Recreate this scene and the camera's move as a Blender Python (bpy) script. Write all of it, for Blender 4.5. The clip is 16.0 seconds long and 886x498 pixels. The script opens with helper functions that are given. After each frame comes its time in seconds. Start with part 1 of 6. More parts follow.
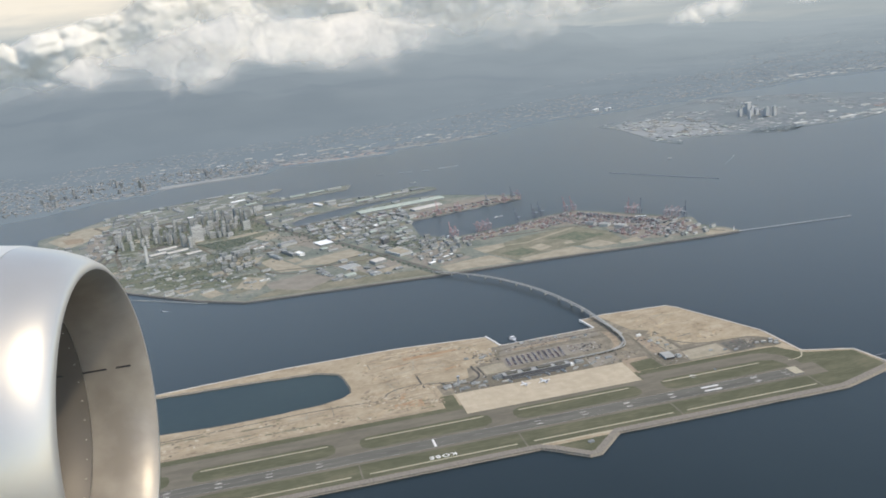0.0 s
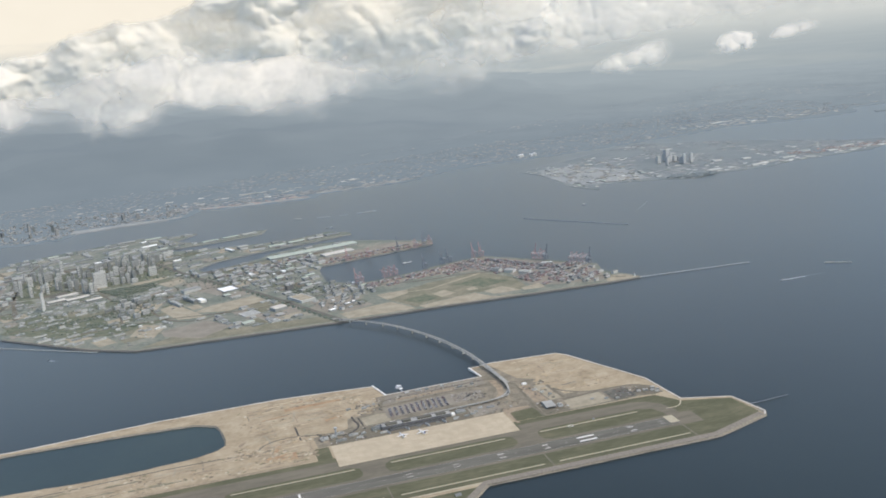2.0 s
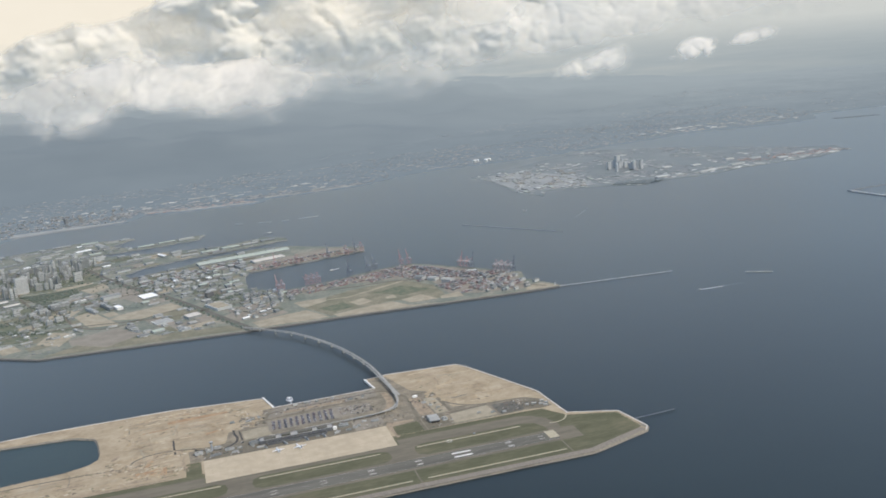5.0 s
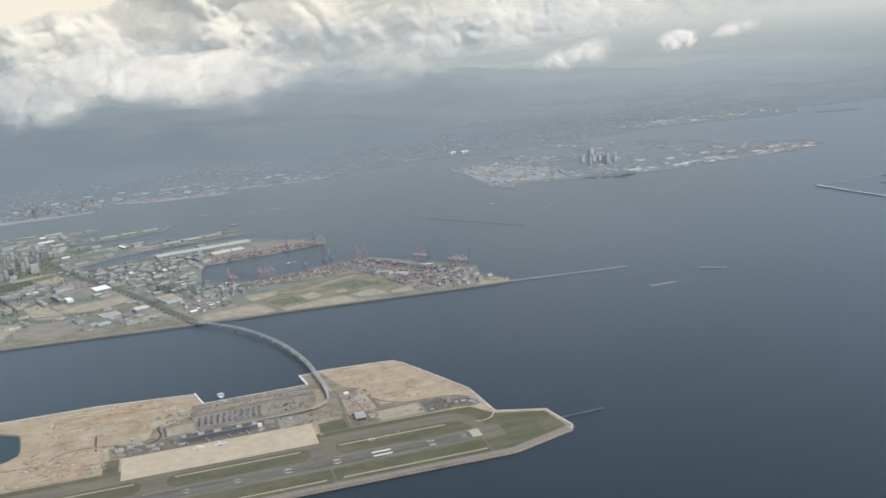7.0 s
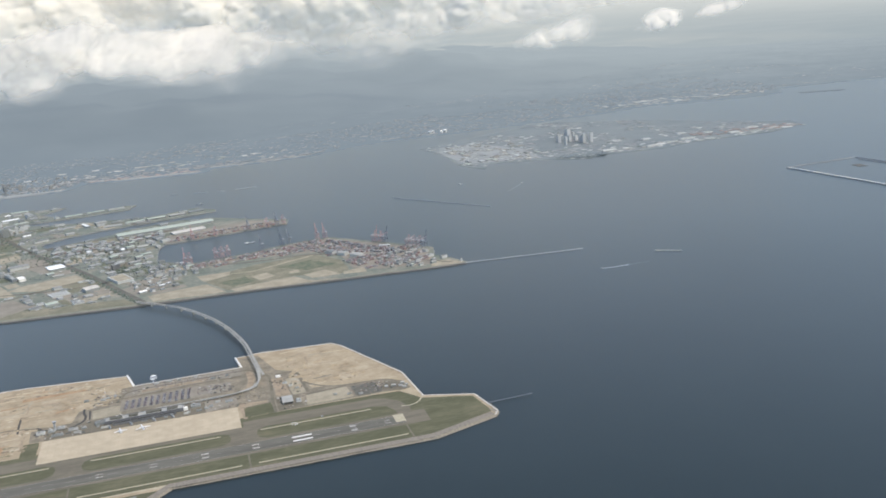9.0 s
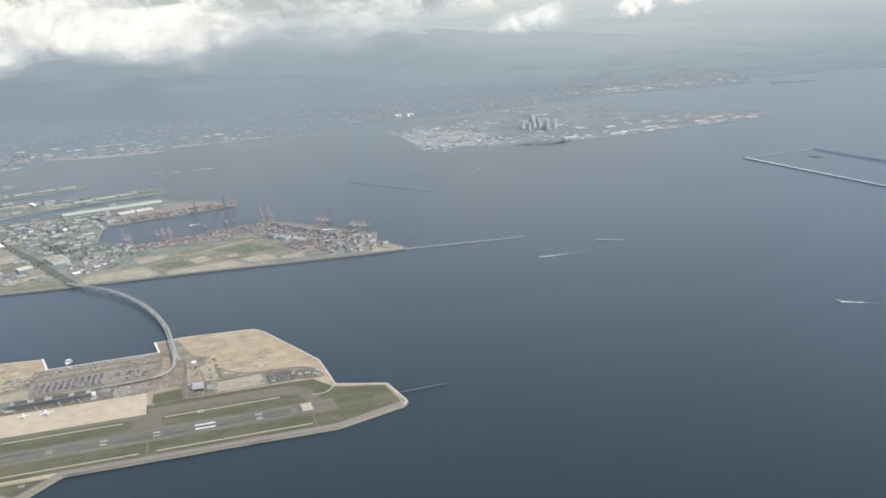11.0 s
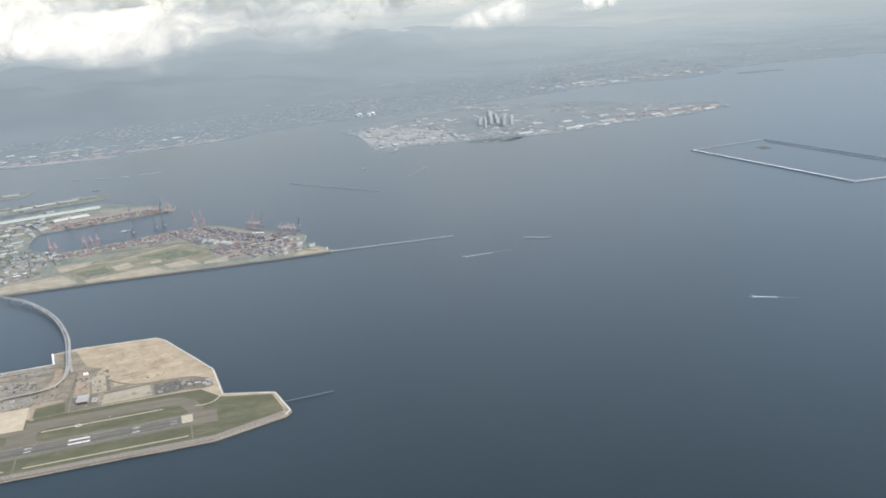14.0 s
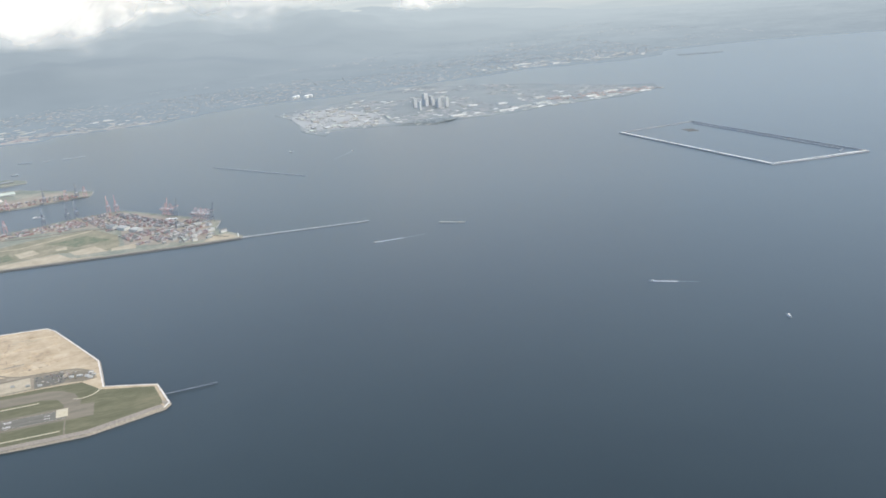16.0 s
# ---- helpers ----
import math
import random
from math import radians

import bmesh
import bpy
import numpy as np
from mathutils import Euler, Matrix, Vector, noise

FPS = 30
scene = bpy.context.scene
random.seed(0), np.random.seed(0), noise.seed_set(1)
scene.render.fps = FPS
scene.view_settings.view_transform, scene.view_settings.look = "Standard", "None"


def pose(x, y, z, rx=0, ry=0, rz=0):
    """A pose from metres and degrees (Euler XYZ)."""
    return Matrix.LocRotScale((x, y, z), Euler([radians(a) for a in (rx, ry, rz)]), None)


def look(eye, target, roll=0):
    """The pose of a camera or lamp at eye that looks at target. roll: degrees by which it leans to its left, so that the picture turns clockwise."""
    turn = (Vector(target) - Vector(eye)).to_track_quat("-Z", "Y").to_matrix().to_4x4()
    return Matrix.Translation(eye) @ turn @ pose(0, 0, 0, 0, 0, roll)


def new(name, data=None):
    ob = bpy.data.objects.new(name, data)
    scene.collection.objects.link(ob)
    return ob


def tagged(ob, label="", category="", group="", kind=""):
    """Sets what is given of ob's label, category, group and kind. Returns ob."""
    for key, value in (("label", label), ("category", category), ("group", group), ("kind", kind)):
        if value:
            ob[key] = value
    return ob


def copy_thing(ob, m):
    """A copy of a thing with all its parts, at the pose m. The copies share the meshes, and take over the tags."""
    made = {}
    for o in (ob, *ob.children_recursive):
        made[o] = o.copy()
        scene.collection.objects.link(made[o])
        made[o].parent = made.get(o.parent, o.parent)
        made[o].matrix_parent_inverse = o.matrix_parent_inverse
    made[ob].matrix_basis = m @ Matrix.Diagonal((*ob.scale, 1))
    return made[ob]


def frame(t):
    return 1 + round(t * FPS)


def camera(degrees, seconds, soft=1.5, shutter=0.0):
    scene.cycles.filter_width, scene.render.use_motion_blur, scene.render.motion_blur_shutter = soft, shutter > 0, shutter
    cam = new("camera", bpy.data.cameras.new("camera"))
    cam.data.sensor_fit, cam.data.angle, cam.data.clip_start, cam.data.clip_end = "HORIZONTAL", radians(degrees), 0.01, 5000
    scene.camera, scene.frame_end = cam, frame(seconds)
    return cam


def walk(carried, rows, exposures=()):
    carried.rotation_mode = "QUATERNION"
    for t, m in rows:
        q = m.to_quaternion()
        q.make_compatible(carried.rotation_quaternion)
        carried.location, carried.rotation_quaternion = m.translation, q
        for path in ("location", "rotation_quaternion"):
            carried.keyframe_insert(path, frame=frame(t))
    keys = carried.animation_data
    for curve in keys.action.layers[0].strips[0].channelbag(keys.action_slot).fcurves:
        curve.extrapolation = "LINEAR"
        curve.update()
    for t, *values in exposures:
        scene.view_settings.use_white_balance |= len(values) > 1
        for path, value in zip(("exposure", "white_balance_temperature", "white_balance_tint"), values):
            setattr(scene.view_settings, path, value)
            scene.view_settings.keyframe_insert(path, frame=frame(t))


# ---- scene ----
# One unit stands for ten metres: the bay is built as a one-to-ten model, x along the runway to the east, y north, z = 0 the sea.
cam = camera(50.0, 16.0, soft=1.8)
# The aircraft flies almost straight and level; only the view turns.
TURNS = [
    (0, -10.96, -14.54, -6.30),
    (0.5, -11.75, -14.99, -5.82),
    (1, -13.23, -13.26, -6.17),
    (1.5, -14.03, -12.56, -5.66),
    (2, -14.39, -12.27, -5.51),
    (2.5, -14.60, -11.59, -5.74),
    (3, -14.76, -11.81, -5.52),
    (3.5, -14.98, -11.66, -5.83),
    (4, -15.14, -11.61, -5.60),
    (6.5, -14.97, -13.14, -4.62),
    (7, -15.18, -12.66, -4.78),
    (7.5, -15.01, -12.83, -4.94),
    (8, -14.80, -12.78, -4.55),
    (8.5, -14.76, -13.11, -4.93),
    (9, -15.03, -13.93, -4.48),
    (11.5, -15.72, -14.94, -3.38),
    (12, -15.62, -14.88, -3.99),
    (12.5, -15.62, -14.30, -4.86),
    (13, -15.66, -14.65, -4.82),
    (13.5, -15.64, -15.05, -4.65),
    (14, -15.79, -15.12, -4.65),
    (14.5, -16.28, -15.23, -4.43),
    (15, -17.05, -15.62, -4.56),
    (15.5, -17.54, -16.08, -4.49),
    (16, -18.05, -16.39, -4.43),
]


def eye(t):
    s = t / 16
    return (-165.34 + 198.93 * s + -3.02 * s * s + -0.43 * s ** 3, -265.06 + -11.17 * s + -0.18 * s * s, 131.18 + -14.76 * s + -0.16 * s * s)


walk(cam, [(t, pose(*eye(t), 90 + pitch, 0, yaw) @ pose(0, 0, 0, 0, 0, roll)) for t, yaw, pitch, roll in TURNS],
     exposures=[(0.0, 0.70, 7400, 10), (1.5, 0.70, 7400, 10), (4.0, 0.63, 7400, 10), (7.5, 0.70, 7400, 10), (9.0, 0.81, 7400, 10), (11.5, 1.0, 7400, 10), (14.0, 1.05, 7400, 10), (15.0, 1.09, 7400, 10), (16.0, 1.22, 7400, 10)])

# ---- world, sun ----
SUN_AZ, SUN_EL = 128.0, 55.0  # degrees clockwise from north, and above the sea
world = bpy.data.worlds.new("world")
scene.world = world
world.use_nodes = True
wn, wl = world.node_tree.nodes, world.node_tree.links
sky = wn.new("ShaderNodeTexSky")
sky.sky_type, sky.sun_disc = "NISHITA", False
sky.sun_elevation, sky.sun_rotation = radians(SUN_EL), radians(SUN_AZ)
sky.air_density, sky.dust_density, sky.ozone_density, sky.altitude = 1.0, 0.8, 1.0, 100
wl.new(sky.outputs[0], wn["Background"].inputs[0])
wn["Background"].inputs[1].default_value = 0.15
sun = new("sun", bpy.data.lights.new("sun", "SUN"))
sun.data.energy, sun.data.angle, sun.data.color = 1.5, radians(2.5), (1.0, 0.93, 0.79)
to_sun = Vector((math.sin(radians(SUN_AZ)) * math.cos(radians(SUN_EL)), math.cos(radians(SUN_AZ)) * math.cos(radians(SUN_EL)), math.sin(radians(SUN_EL))))
sun.matrix_world = look((0, 0, 300), Vector((0, 0, 300)) - to_sun)


# ---- materials ----
def surface(name, stops, scale=1.0, rough=0.85, bump=0.0, bump_scale=4.0, detail=6.0, metal=0.0, specular=0.4, island=0.0, objects=0.0, second=None, sheen=0.0, stretch=None):
    """A material whose colour runs through stops [(place, rgb)] by noise; second = (scale, amount) mottles it at another size."""
    m = bpy.data.materials.new(name)
    m.use_nodes = True
    n, l = m.node_tree.nodes, m.node_tree.links
    b = n["Principled BSDF"]
    b.inputs["Roughness"].default_value, b.inputs["Metallic"].default_value = rough, metal
    b.inputs["Specular IOR Level"].default_value = specular
    # sheen stands in for haze: it pales surfaces seen at a low angle
    if sheen:
        b.inputs["Sheen Weight"].default_value, b.inputs["Sheen Roughness"].default_value = sheen, 0.55
        b.inputs["Sheen Tint"].default_value = (0.97, 1.0, 0.97, 1)
    co = n.new("ShaderNodeTexCoord")
    tex = n.new("ShaderNodeTexNoise")
    tex.inputs["Scale"].default_value, tex.inputs["Detail"].default_value = scale, detail
    where = co.outputs["Object"]
    if stretch:
        drawn = n.new("ShaderNodeMapping")
        drawn.inputs["Scale"].default_value, drawn.inputs["Rotation"].default_value = stretch, (0, 0, radians(-4))
        l.new(where, drawn.inputs["Vector"])
        where = drawn.outputs[0]
    l.new(where, tex.inputs["Vector"])
    value = tex.outputs["Fac"]
    if second:
        t2 = n.new("ShaderNodeTexNoise")
        t2.inputs["Scale"].default_value, t2.inputs["Detail"].default_value = second[0], 4.0
        l.new(where, t2.inputs["Vector"])
        mx = n.new("ShaderNodeMath")
        mx.operation = "MULTIPLY_ADD"
        sh = n.new("ShaderNodeMath")
        sh.operation = "SUBTRACT"
        sh.inputs[1].default_value = 0.5
        l.new(t2.outputs["Fac"], sh.inputs[0])
        l.new(sh.outputs[0], mx.inputs[0])
        mx.inputs[1].default_value = second[1]
        l.new(value, mx.inputs[2])
        value = mx.outputs[0]
    for amount, node, socket in ((island, "ShaderNodeNewGeometry", "Random Per Island"), (objects, "ShaderNodeObjectInfo", "Random")):
        if amount:
            src = n.new(node)
            mx = n.new("ShaderNodeMath")
            mx.operation = "MULTIPLY_ADD"
            sh = n.new("ShaderNodeMath")
            sh.operation = "SUBTRACT"
            sh.inputs[1].default_value = 0.5
            l.new(src.outputs[socket], sh.inputs[0])
            l.new(sh.outputs[0], mx.inputs[0])
            mx.inputs[1].default_value = amount
            l.new(value, mx.inputs[2])
            value = mx.outputs[0]
    ramp = n.new("ShaderNodeValToRGB")
    e = ramp.color_ramp.elements
    while len(e) < len(stops):
        e.new(0.5)
    for k, (place, rgb) in enumerate(stops):
        e[k].position, e[k].color = place, (*rgb, 1)
    l.new(value, ramp.inputs[0])
    l.new(ramp.outputs[0], b.inputs["Base Color"])
    if bump:
        bt = n.new("ShaderNodeTexNoise")
        bt.inputs["Scale"].default_value, bt.inputs["Detail"].default_value = bump_scale, 5.0
        l.new(co.outputs["Object"], bt.inputs["Vector"])
        bn = n.new("ShaderNodeBump")
        bn.inputs["Strength"].default_value = bump
        l.new(bt.outputs["Fac"], bn.inputs["Height"])
        l.new(bn.outputs[0], b.inputs["Normal"])
    return m


def two(a, b, lo=0.35, hi=0.65):
    return [(lo, a), (hi, b)]


def painted_set(name, colours, rough=0.6, sheen=0.0):
    """Things of one kind in several colours, picked at random by object and by piece."""
    m = surface(name, [(k / len(colours), c) for k, c in enumerate(colours)], rough=rough, sheen=sheen)
    n, l = m.node_tree.nodes, m.node_tree.links
    ramp = next(x for x in n if x.type == "VALTORGB")
    ramp.color_ramp.interpolation = "CONSTANT"
    geo, info = n.new("ShaderNodeNewGeometry"), n.new("ShaderNodeObjectInfo")
    add, frac = n.new("ShaderNodeMath"), n.new("ShaderNodeMath")
    add.operation, frac.operation = "ADD", "FRACT"
    l.new(geo.outputs["Random Per Island"], add.inputs[0])
    l.new(info.outputs["Random"], add.inputs[1])
    l.new(add.outputs[0], frac.inputs[0])
    l.new(frac.outputs[0], ramp.inputs[0])
    return m


M = {}
M["sand"] = surface("reclaimed_sand", [(0.2, (0.225, 0.178, 0.124)), (0.38, (0.322, 0.262, 0.182)), (0.58, (0.382, 0.316, 0.226)), (0.8, (0.45, 0.385, 0.288))], 0.14, 0.95, 0.3, 2.0, 12.0, second=(0.8, 0.6), stretch=(0.9, 1.1, 1))
M["pale_sand"] = surface("pale_sand", two((0.42, 0.345, 0.235), (0.52, 0.44, 0.32)), 0.2, 0.95, second=(1.7, 0.3))
M["dirt"] = surface("brown_dirt", two((0.25, 0.20, 0.145), (0.34, 0.275, 0.205)), 0.5, 0.95, second=(2.0, 0.4))
M["grass"] = surface("mown_grass", [(0.25, (0.078, 0.084, 0.048)), (0.5, (0.105, 0.106, 0.064)), (0.75, (0.15, 0.138, 0.088))], 0.16, 0.9, detail=10.0, second=(1.1, 0.7), stretch=(0.35, 1.2, 1))
M["asphalt"] = surface("asphalt", two((0.105, 0.102, 0.088), (0.15, 0.145, 0.125)), 0.25, 0.85, second=(1.2, 0.6), stretch=(0.12, 1.6, 1))
M["service_ground"] = surface("grey_brown_made_ground", [(0.25, (0.15, 0.135, 0.107)), (0.5, (0.215, 0.19, 0.147)), (0.75, (0.30, 0.258, 0.195))], 0.2, 0.92, detail=10.0, second=(1.3, 0.8))
M["fresh_asphalt"] = surface("fresh_asphalt", two((0.045, 0.045, 0.045), (0.07, 0.068, 0.064)), 0.8, 0.85, second=(4.0, 0.4))
M["worn_paint"] = surface("worn_runway_paint", two((0.33, 0.325, 0.30), (0.52, 0.51, 0.485)), 1.5, 0.7, second=(6.0, 0.5))
M["old_asphalt"] = surface("worn_grey_asphalt", two((0.135, 0.121, 0.094), (0.18, 0.162, 0.126)), 0.25, 0.88, second=(1.4, 0.5), stretch=(0.3, 1.3, 1))
M["concrete"] = surface("apron_concrete", two((0.42, 0.355, 0.262), (0.49, 0.42, 0.316)), 0.3, 0.85, second=(0.06, 0.5))
M["joint"] = surface("joint_seal", two((0.38, 0.32, 0.235), (0.43, 0.365, 0.27)), 1.0)
M["kerb"] = surface("sea_wall_concrete", two((0.36, 0.32, 0.26), (0.48, 0.43, 0.36)), 0.6, 0.9, second=(4.0, 0.3))
M["riprap"] = surface("armour_stone", two((0.185, 0.168, 0.142), (0.27, 0.243, 0.205)), 1.8, 0.95, 0.4, 3.0)
M["dark_stone"] = surface("dark_armour_stone", two((0.09, 0.092, 0.09), (0.16, 0.155, 0.145)), 2.5, 0.9, 0.6, 3.0)
M["white"] = surface("white_paint", two((0.66, 0.65, 0.62), (0.82, 0.81, 0.78)), 2.0, 0.6)
M["drain"] = surface("drain_gravel", two((0.37, 0.335, 0.245), (0.47, 0.425, 0.325)), 1.5, 0.9)
M["port"] = surface("port_ground", [(0.25, (0.07, 0.092, 0.062)), (0.42, (0.115, 0.128, 0.092)), (0.58, (0.165, 0.165, 0.122)), (0.78, (0.25, 0.228, 0.17))], 0.07, 0.75, 0, detail=10.0, second=(0.5, 0.8), specular=0.4, sheen=0.18)
M["yard"] = surface("yard_asphalt", two((0.19, 0.165, 0.13), (0.255, 0.225, 0.18)), 0.15, 0.75, second=(1.0, 0.5), sheen=0.1)
M["park"] = surface("park_green", two((0.085, 0.105, 0.07), (0.16, 0.165, 0.11)), 0.3, 0.9, second=(1.5, 0.6), sheen=0.05)
M["leaf"] = surface("foliage", two((0.058, 0.082, 0.062), (0.095, 0.12, 0.088)), 1.5, 0.9, island=0.6, sheen=0.45)
# leaf colour lifted to blue-grey, with the haze of distance mixed in
M["hazed_leaf"] = surface("hazed_foliage", two((0.186, 0.219, 0.233), (0.233, 0.267, 0.273)), 0.6, 0.9, island=0.5, sheen=0.25)
M["deck"] = surface("bridge_deck", two((0.29, 0.29, 0.275), (0.37, 0.37, 0.35)), 0.8, 0.8)
M["steel"] = surface("grey_steel", two((0.30, 0.32, 0.34), (0.40, 0.42, 0.44)), 1.0, 0.5)
M["ground_spots"] = painted_set("earth_and_stores", [(0.26, 0.215, 0.155), (0.47, 0.41, 0.32), (0.19, 0.16, 0.12), (0.30, 0.25, 0.185), (0.42, 0.36, 0.27), (0.22, 0.20, 0.13), (0.33, 0.26, 0.185)], 0.95)
M["yard_spots"] = painted_set("stores_and_vehicles", [(0.10, 0.10, 0.10), (0.30, 0.28, 0.24), (0.06, 0.065, 0.07), (0.20, 0.18, 0.15), (0.42, 0.40, 0.37), (0.14, 0.125, 0.10), (0.08, 0.09, 0.075)], 0.8)
M["wall"] = surface("rendered_wall", [(0.1, (0.20, 0.216, 0.214)), (0.4, (0.262, 0.276, 0.272)), (0.65, (0.335, 0.345, 0.338)), (0.95, (0.44, 0.447, 0.435))], 0.8, 0.8, objects=1.3, sheen=0.4)
M["roof"] = surface("flat_roof", [(0.1, (0.12, 0.125, 0.125)), (0.4, (0.17, 0.17, 0.165)), (0.65, (0.215, 0.213, 0.20)), (0.95, (0.31, 0.305, 0.285))], 0.8, 0.8, objects=1.3, sheen=0.36)
M["white_roof"] = surface("white_membrane_roof", two((0.88, 0.88, 0.87), (0.93, 0.93, 0.92)), 0.8, 0.5, sheen=0.3)
M["green_roof"] = surface("pale_green_roof", two((0.36, 0.42, 0.37), (0.45, 0.49, 0.43)), 0.5, 0.7)
M["glass"] = surface("window_band", two((0.12, 0.125, 0.135), (0.16, 0.165, 0.17)), 1.0, 0.3, specular=0.6)
M["port_sand"] = surface("dull_sand", two((0.265, 0.232, 0.168), (0.36, 0.315, 0.235)), 0.2, 0.95, second=(1.2, 0.5), sheen=0.1)
M["works"] = painted_set("works_roofs", [(0.26, 0.258, 0.24), (0.13, 0.145, 0.138), (0.19, 0.19, 0.178), (0.42, 0.41, 0.385), (0.10, 0.122, 0.105), (0.15, 0.155, 0.145), (0.24, 0.222, 0.19)], 0.8, 0.25)
# crane reds are greyed and paled in their paint, in place of haze
M["crane_red"] = surface("crane_red", two((0.38, 0.235, 0.235), (0.45, 0.30, 0.30)), 1.0, 0.7, sheen=0.2)
M["crane_pink"] = surface("crane_hazed_pink", two((0.33, 0.215, 0.22), (0.46, 0.41, 0.41)), 1.0, 0.6, sheen=0.2)
M["crane_grey"] = surface("crane_grey", two((0.145, 0.16, 0.20), (0.20, 0.22, 0.25)), 1.0, 0.6)
M["box"] = painted_set("container_paint", [(0.235, 0.15, 0.147), (0.15, 0.16, 0.185), (0.29, 0.28, 0.27), (0.20, 0.155, 0.147), (0.145, 0.175, 0.17), (0.25, 0.165, 0.16), (0.17, 0.175, 0.185), (0.40, 0.385, 0.37)], sheen=0.25)
M["car"] = painted_set("car_paint", [(0.05, 0.05, 0.06), (0.62, 0.62, 0.62), (0.10, 0.11, 0.14), (0.30, 0.31, 0.32), (0.03, 0.03, 0.035), (0.16, 0.05, 0.05)], 0.35)
# greys of both town sets held close together, with haze mixed in
M["city"] = painted_set("town_roofs", [(0.22, 0.225, 0.22), (0.20, 0.208, 0.205), (0.26, 0.255, 0.245), (0.23, 0.222, 0.21), (0.17, 0.18, 0.178), (0.25, 0.25, 0.243), (0.31, 0.31, 0.30)], 0.8, 0.3)
M["hazed_city"] = painted_set("hazed_town_roofs", [(0.17, 0.18, 0.185), (0.20, 0.205, 0.205), (0.15, 0.165, 0.17), (0.24, 0.24, 0.235), (0.18, 0.19, 0.19), (0.13, 0.148, 0.15), (0.29, 0.29, 0.28)], 0.8, 0.12)
M["rust_works"] = painted_set("rust_red_roofs", [(0.30, 0.20, 0.175), (0.24, 0.19, 0.17), (0.34, 0.235, 0.20), (0.28, 0.26, 0.24)], 0.8, 0.2)
M["pale_works"] = painted_set("pale_works_roofs", [(0.30, 0.30, 0.275), (0.20, 0.215, 0.19), (0.42, 0.41, 0.38), (0.16, 0.18, 0.165), (0.26, 0.245, 0.22), (0.55, 0.54, 0.51)], 0.8, 0.25)
# wall colour lifted for haze, which also lightens the shaded sides
M["hazy_wall"] = surface("hazed_pale_wall", two((0.42, 0.43, 0.425), (0.52, 0.525, 0.515)), 0.8, 0.8, objects=0.6, sheen=0.5)
M["works_wall"] = surface("works_grey", two((0.25, 0.255, 0.245), (0.31, 0.31, 0.295)), 0.8, 0.8, objects=0.6, sheen=0.3)
M["works_tan"] = surface("works_tan_roof", two((0.33, 0.315, 0.265), (0.42, 0.40, 0.34)), 0.8, 0.8, objects=0.6, sheen=0.2)
# quay ground paled as if seen through haze
M["shore_quay"] = surface("pale_quay_ground", two((0.165, 0.17, 0.168), (0.235, 0.235, 0.225)), 0.06, 0.9, second=(0.4, 0.5), sheen=0.3)
# tower grey raised towards the haze, so shaded sides stay light
M["far_tower"] = surface("hazed_tower_wall", two((0.37, 0.385, 0.395), (0.44, 0.45, 0.455)), 0.8, 0.8, objects=0.6, sheen=0.5)
# haze is mixed into this ground: blue-grey, close to the water's tone
M["hazed_ground"] = surface("hazed_works_ground", [(0.3, (0.075, 0.092, 0.095)), (0.5, (0.098, 0.114, 0.115)), (0.7, (0.135, 0.146, 0.142))], 0.03, 0.8, detail=10.0, second=(0.25, 0.5), specular=0.2, sheen=0.3)


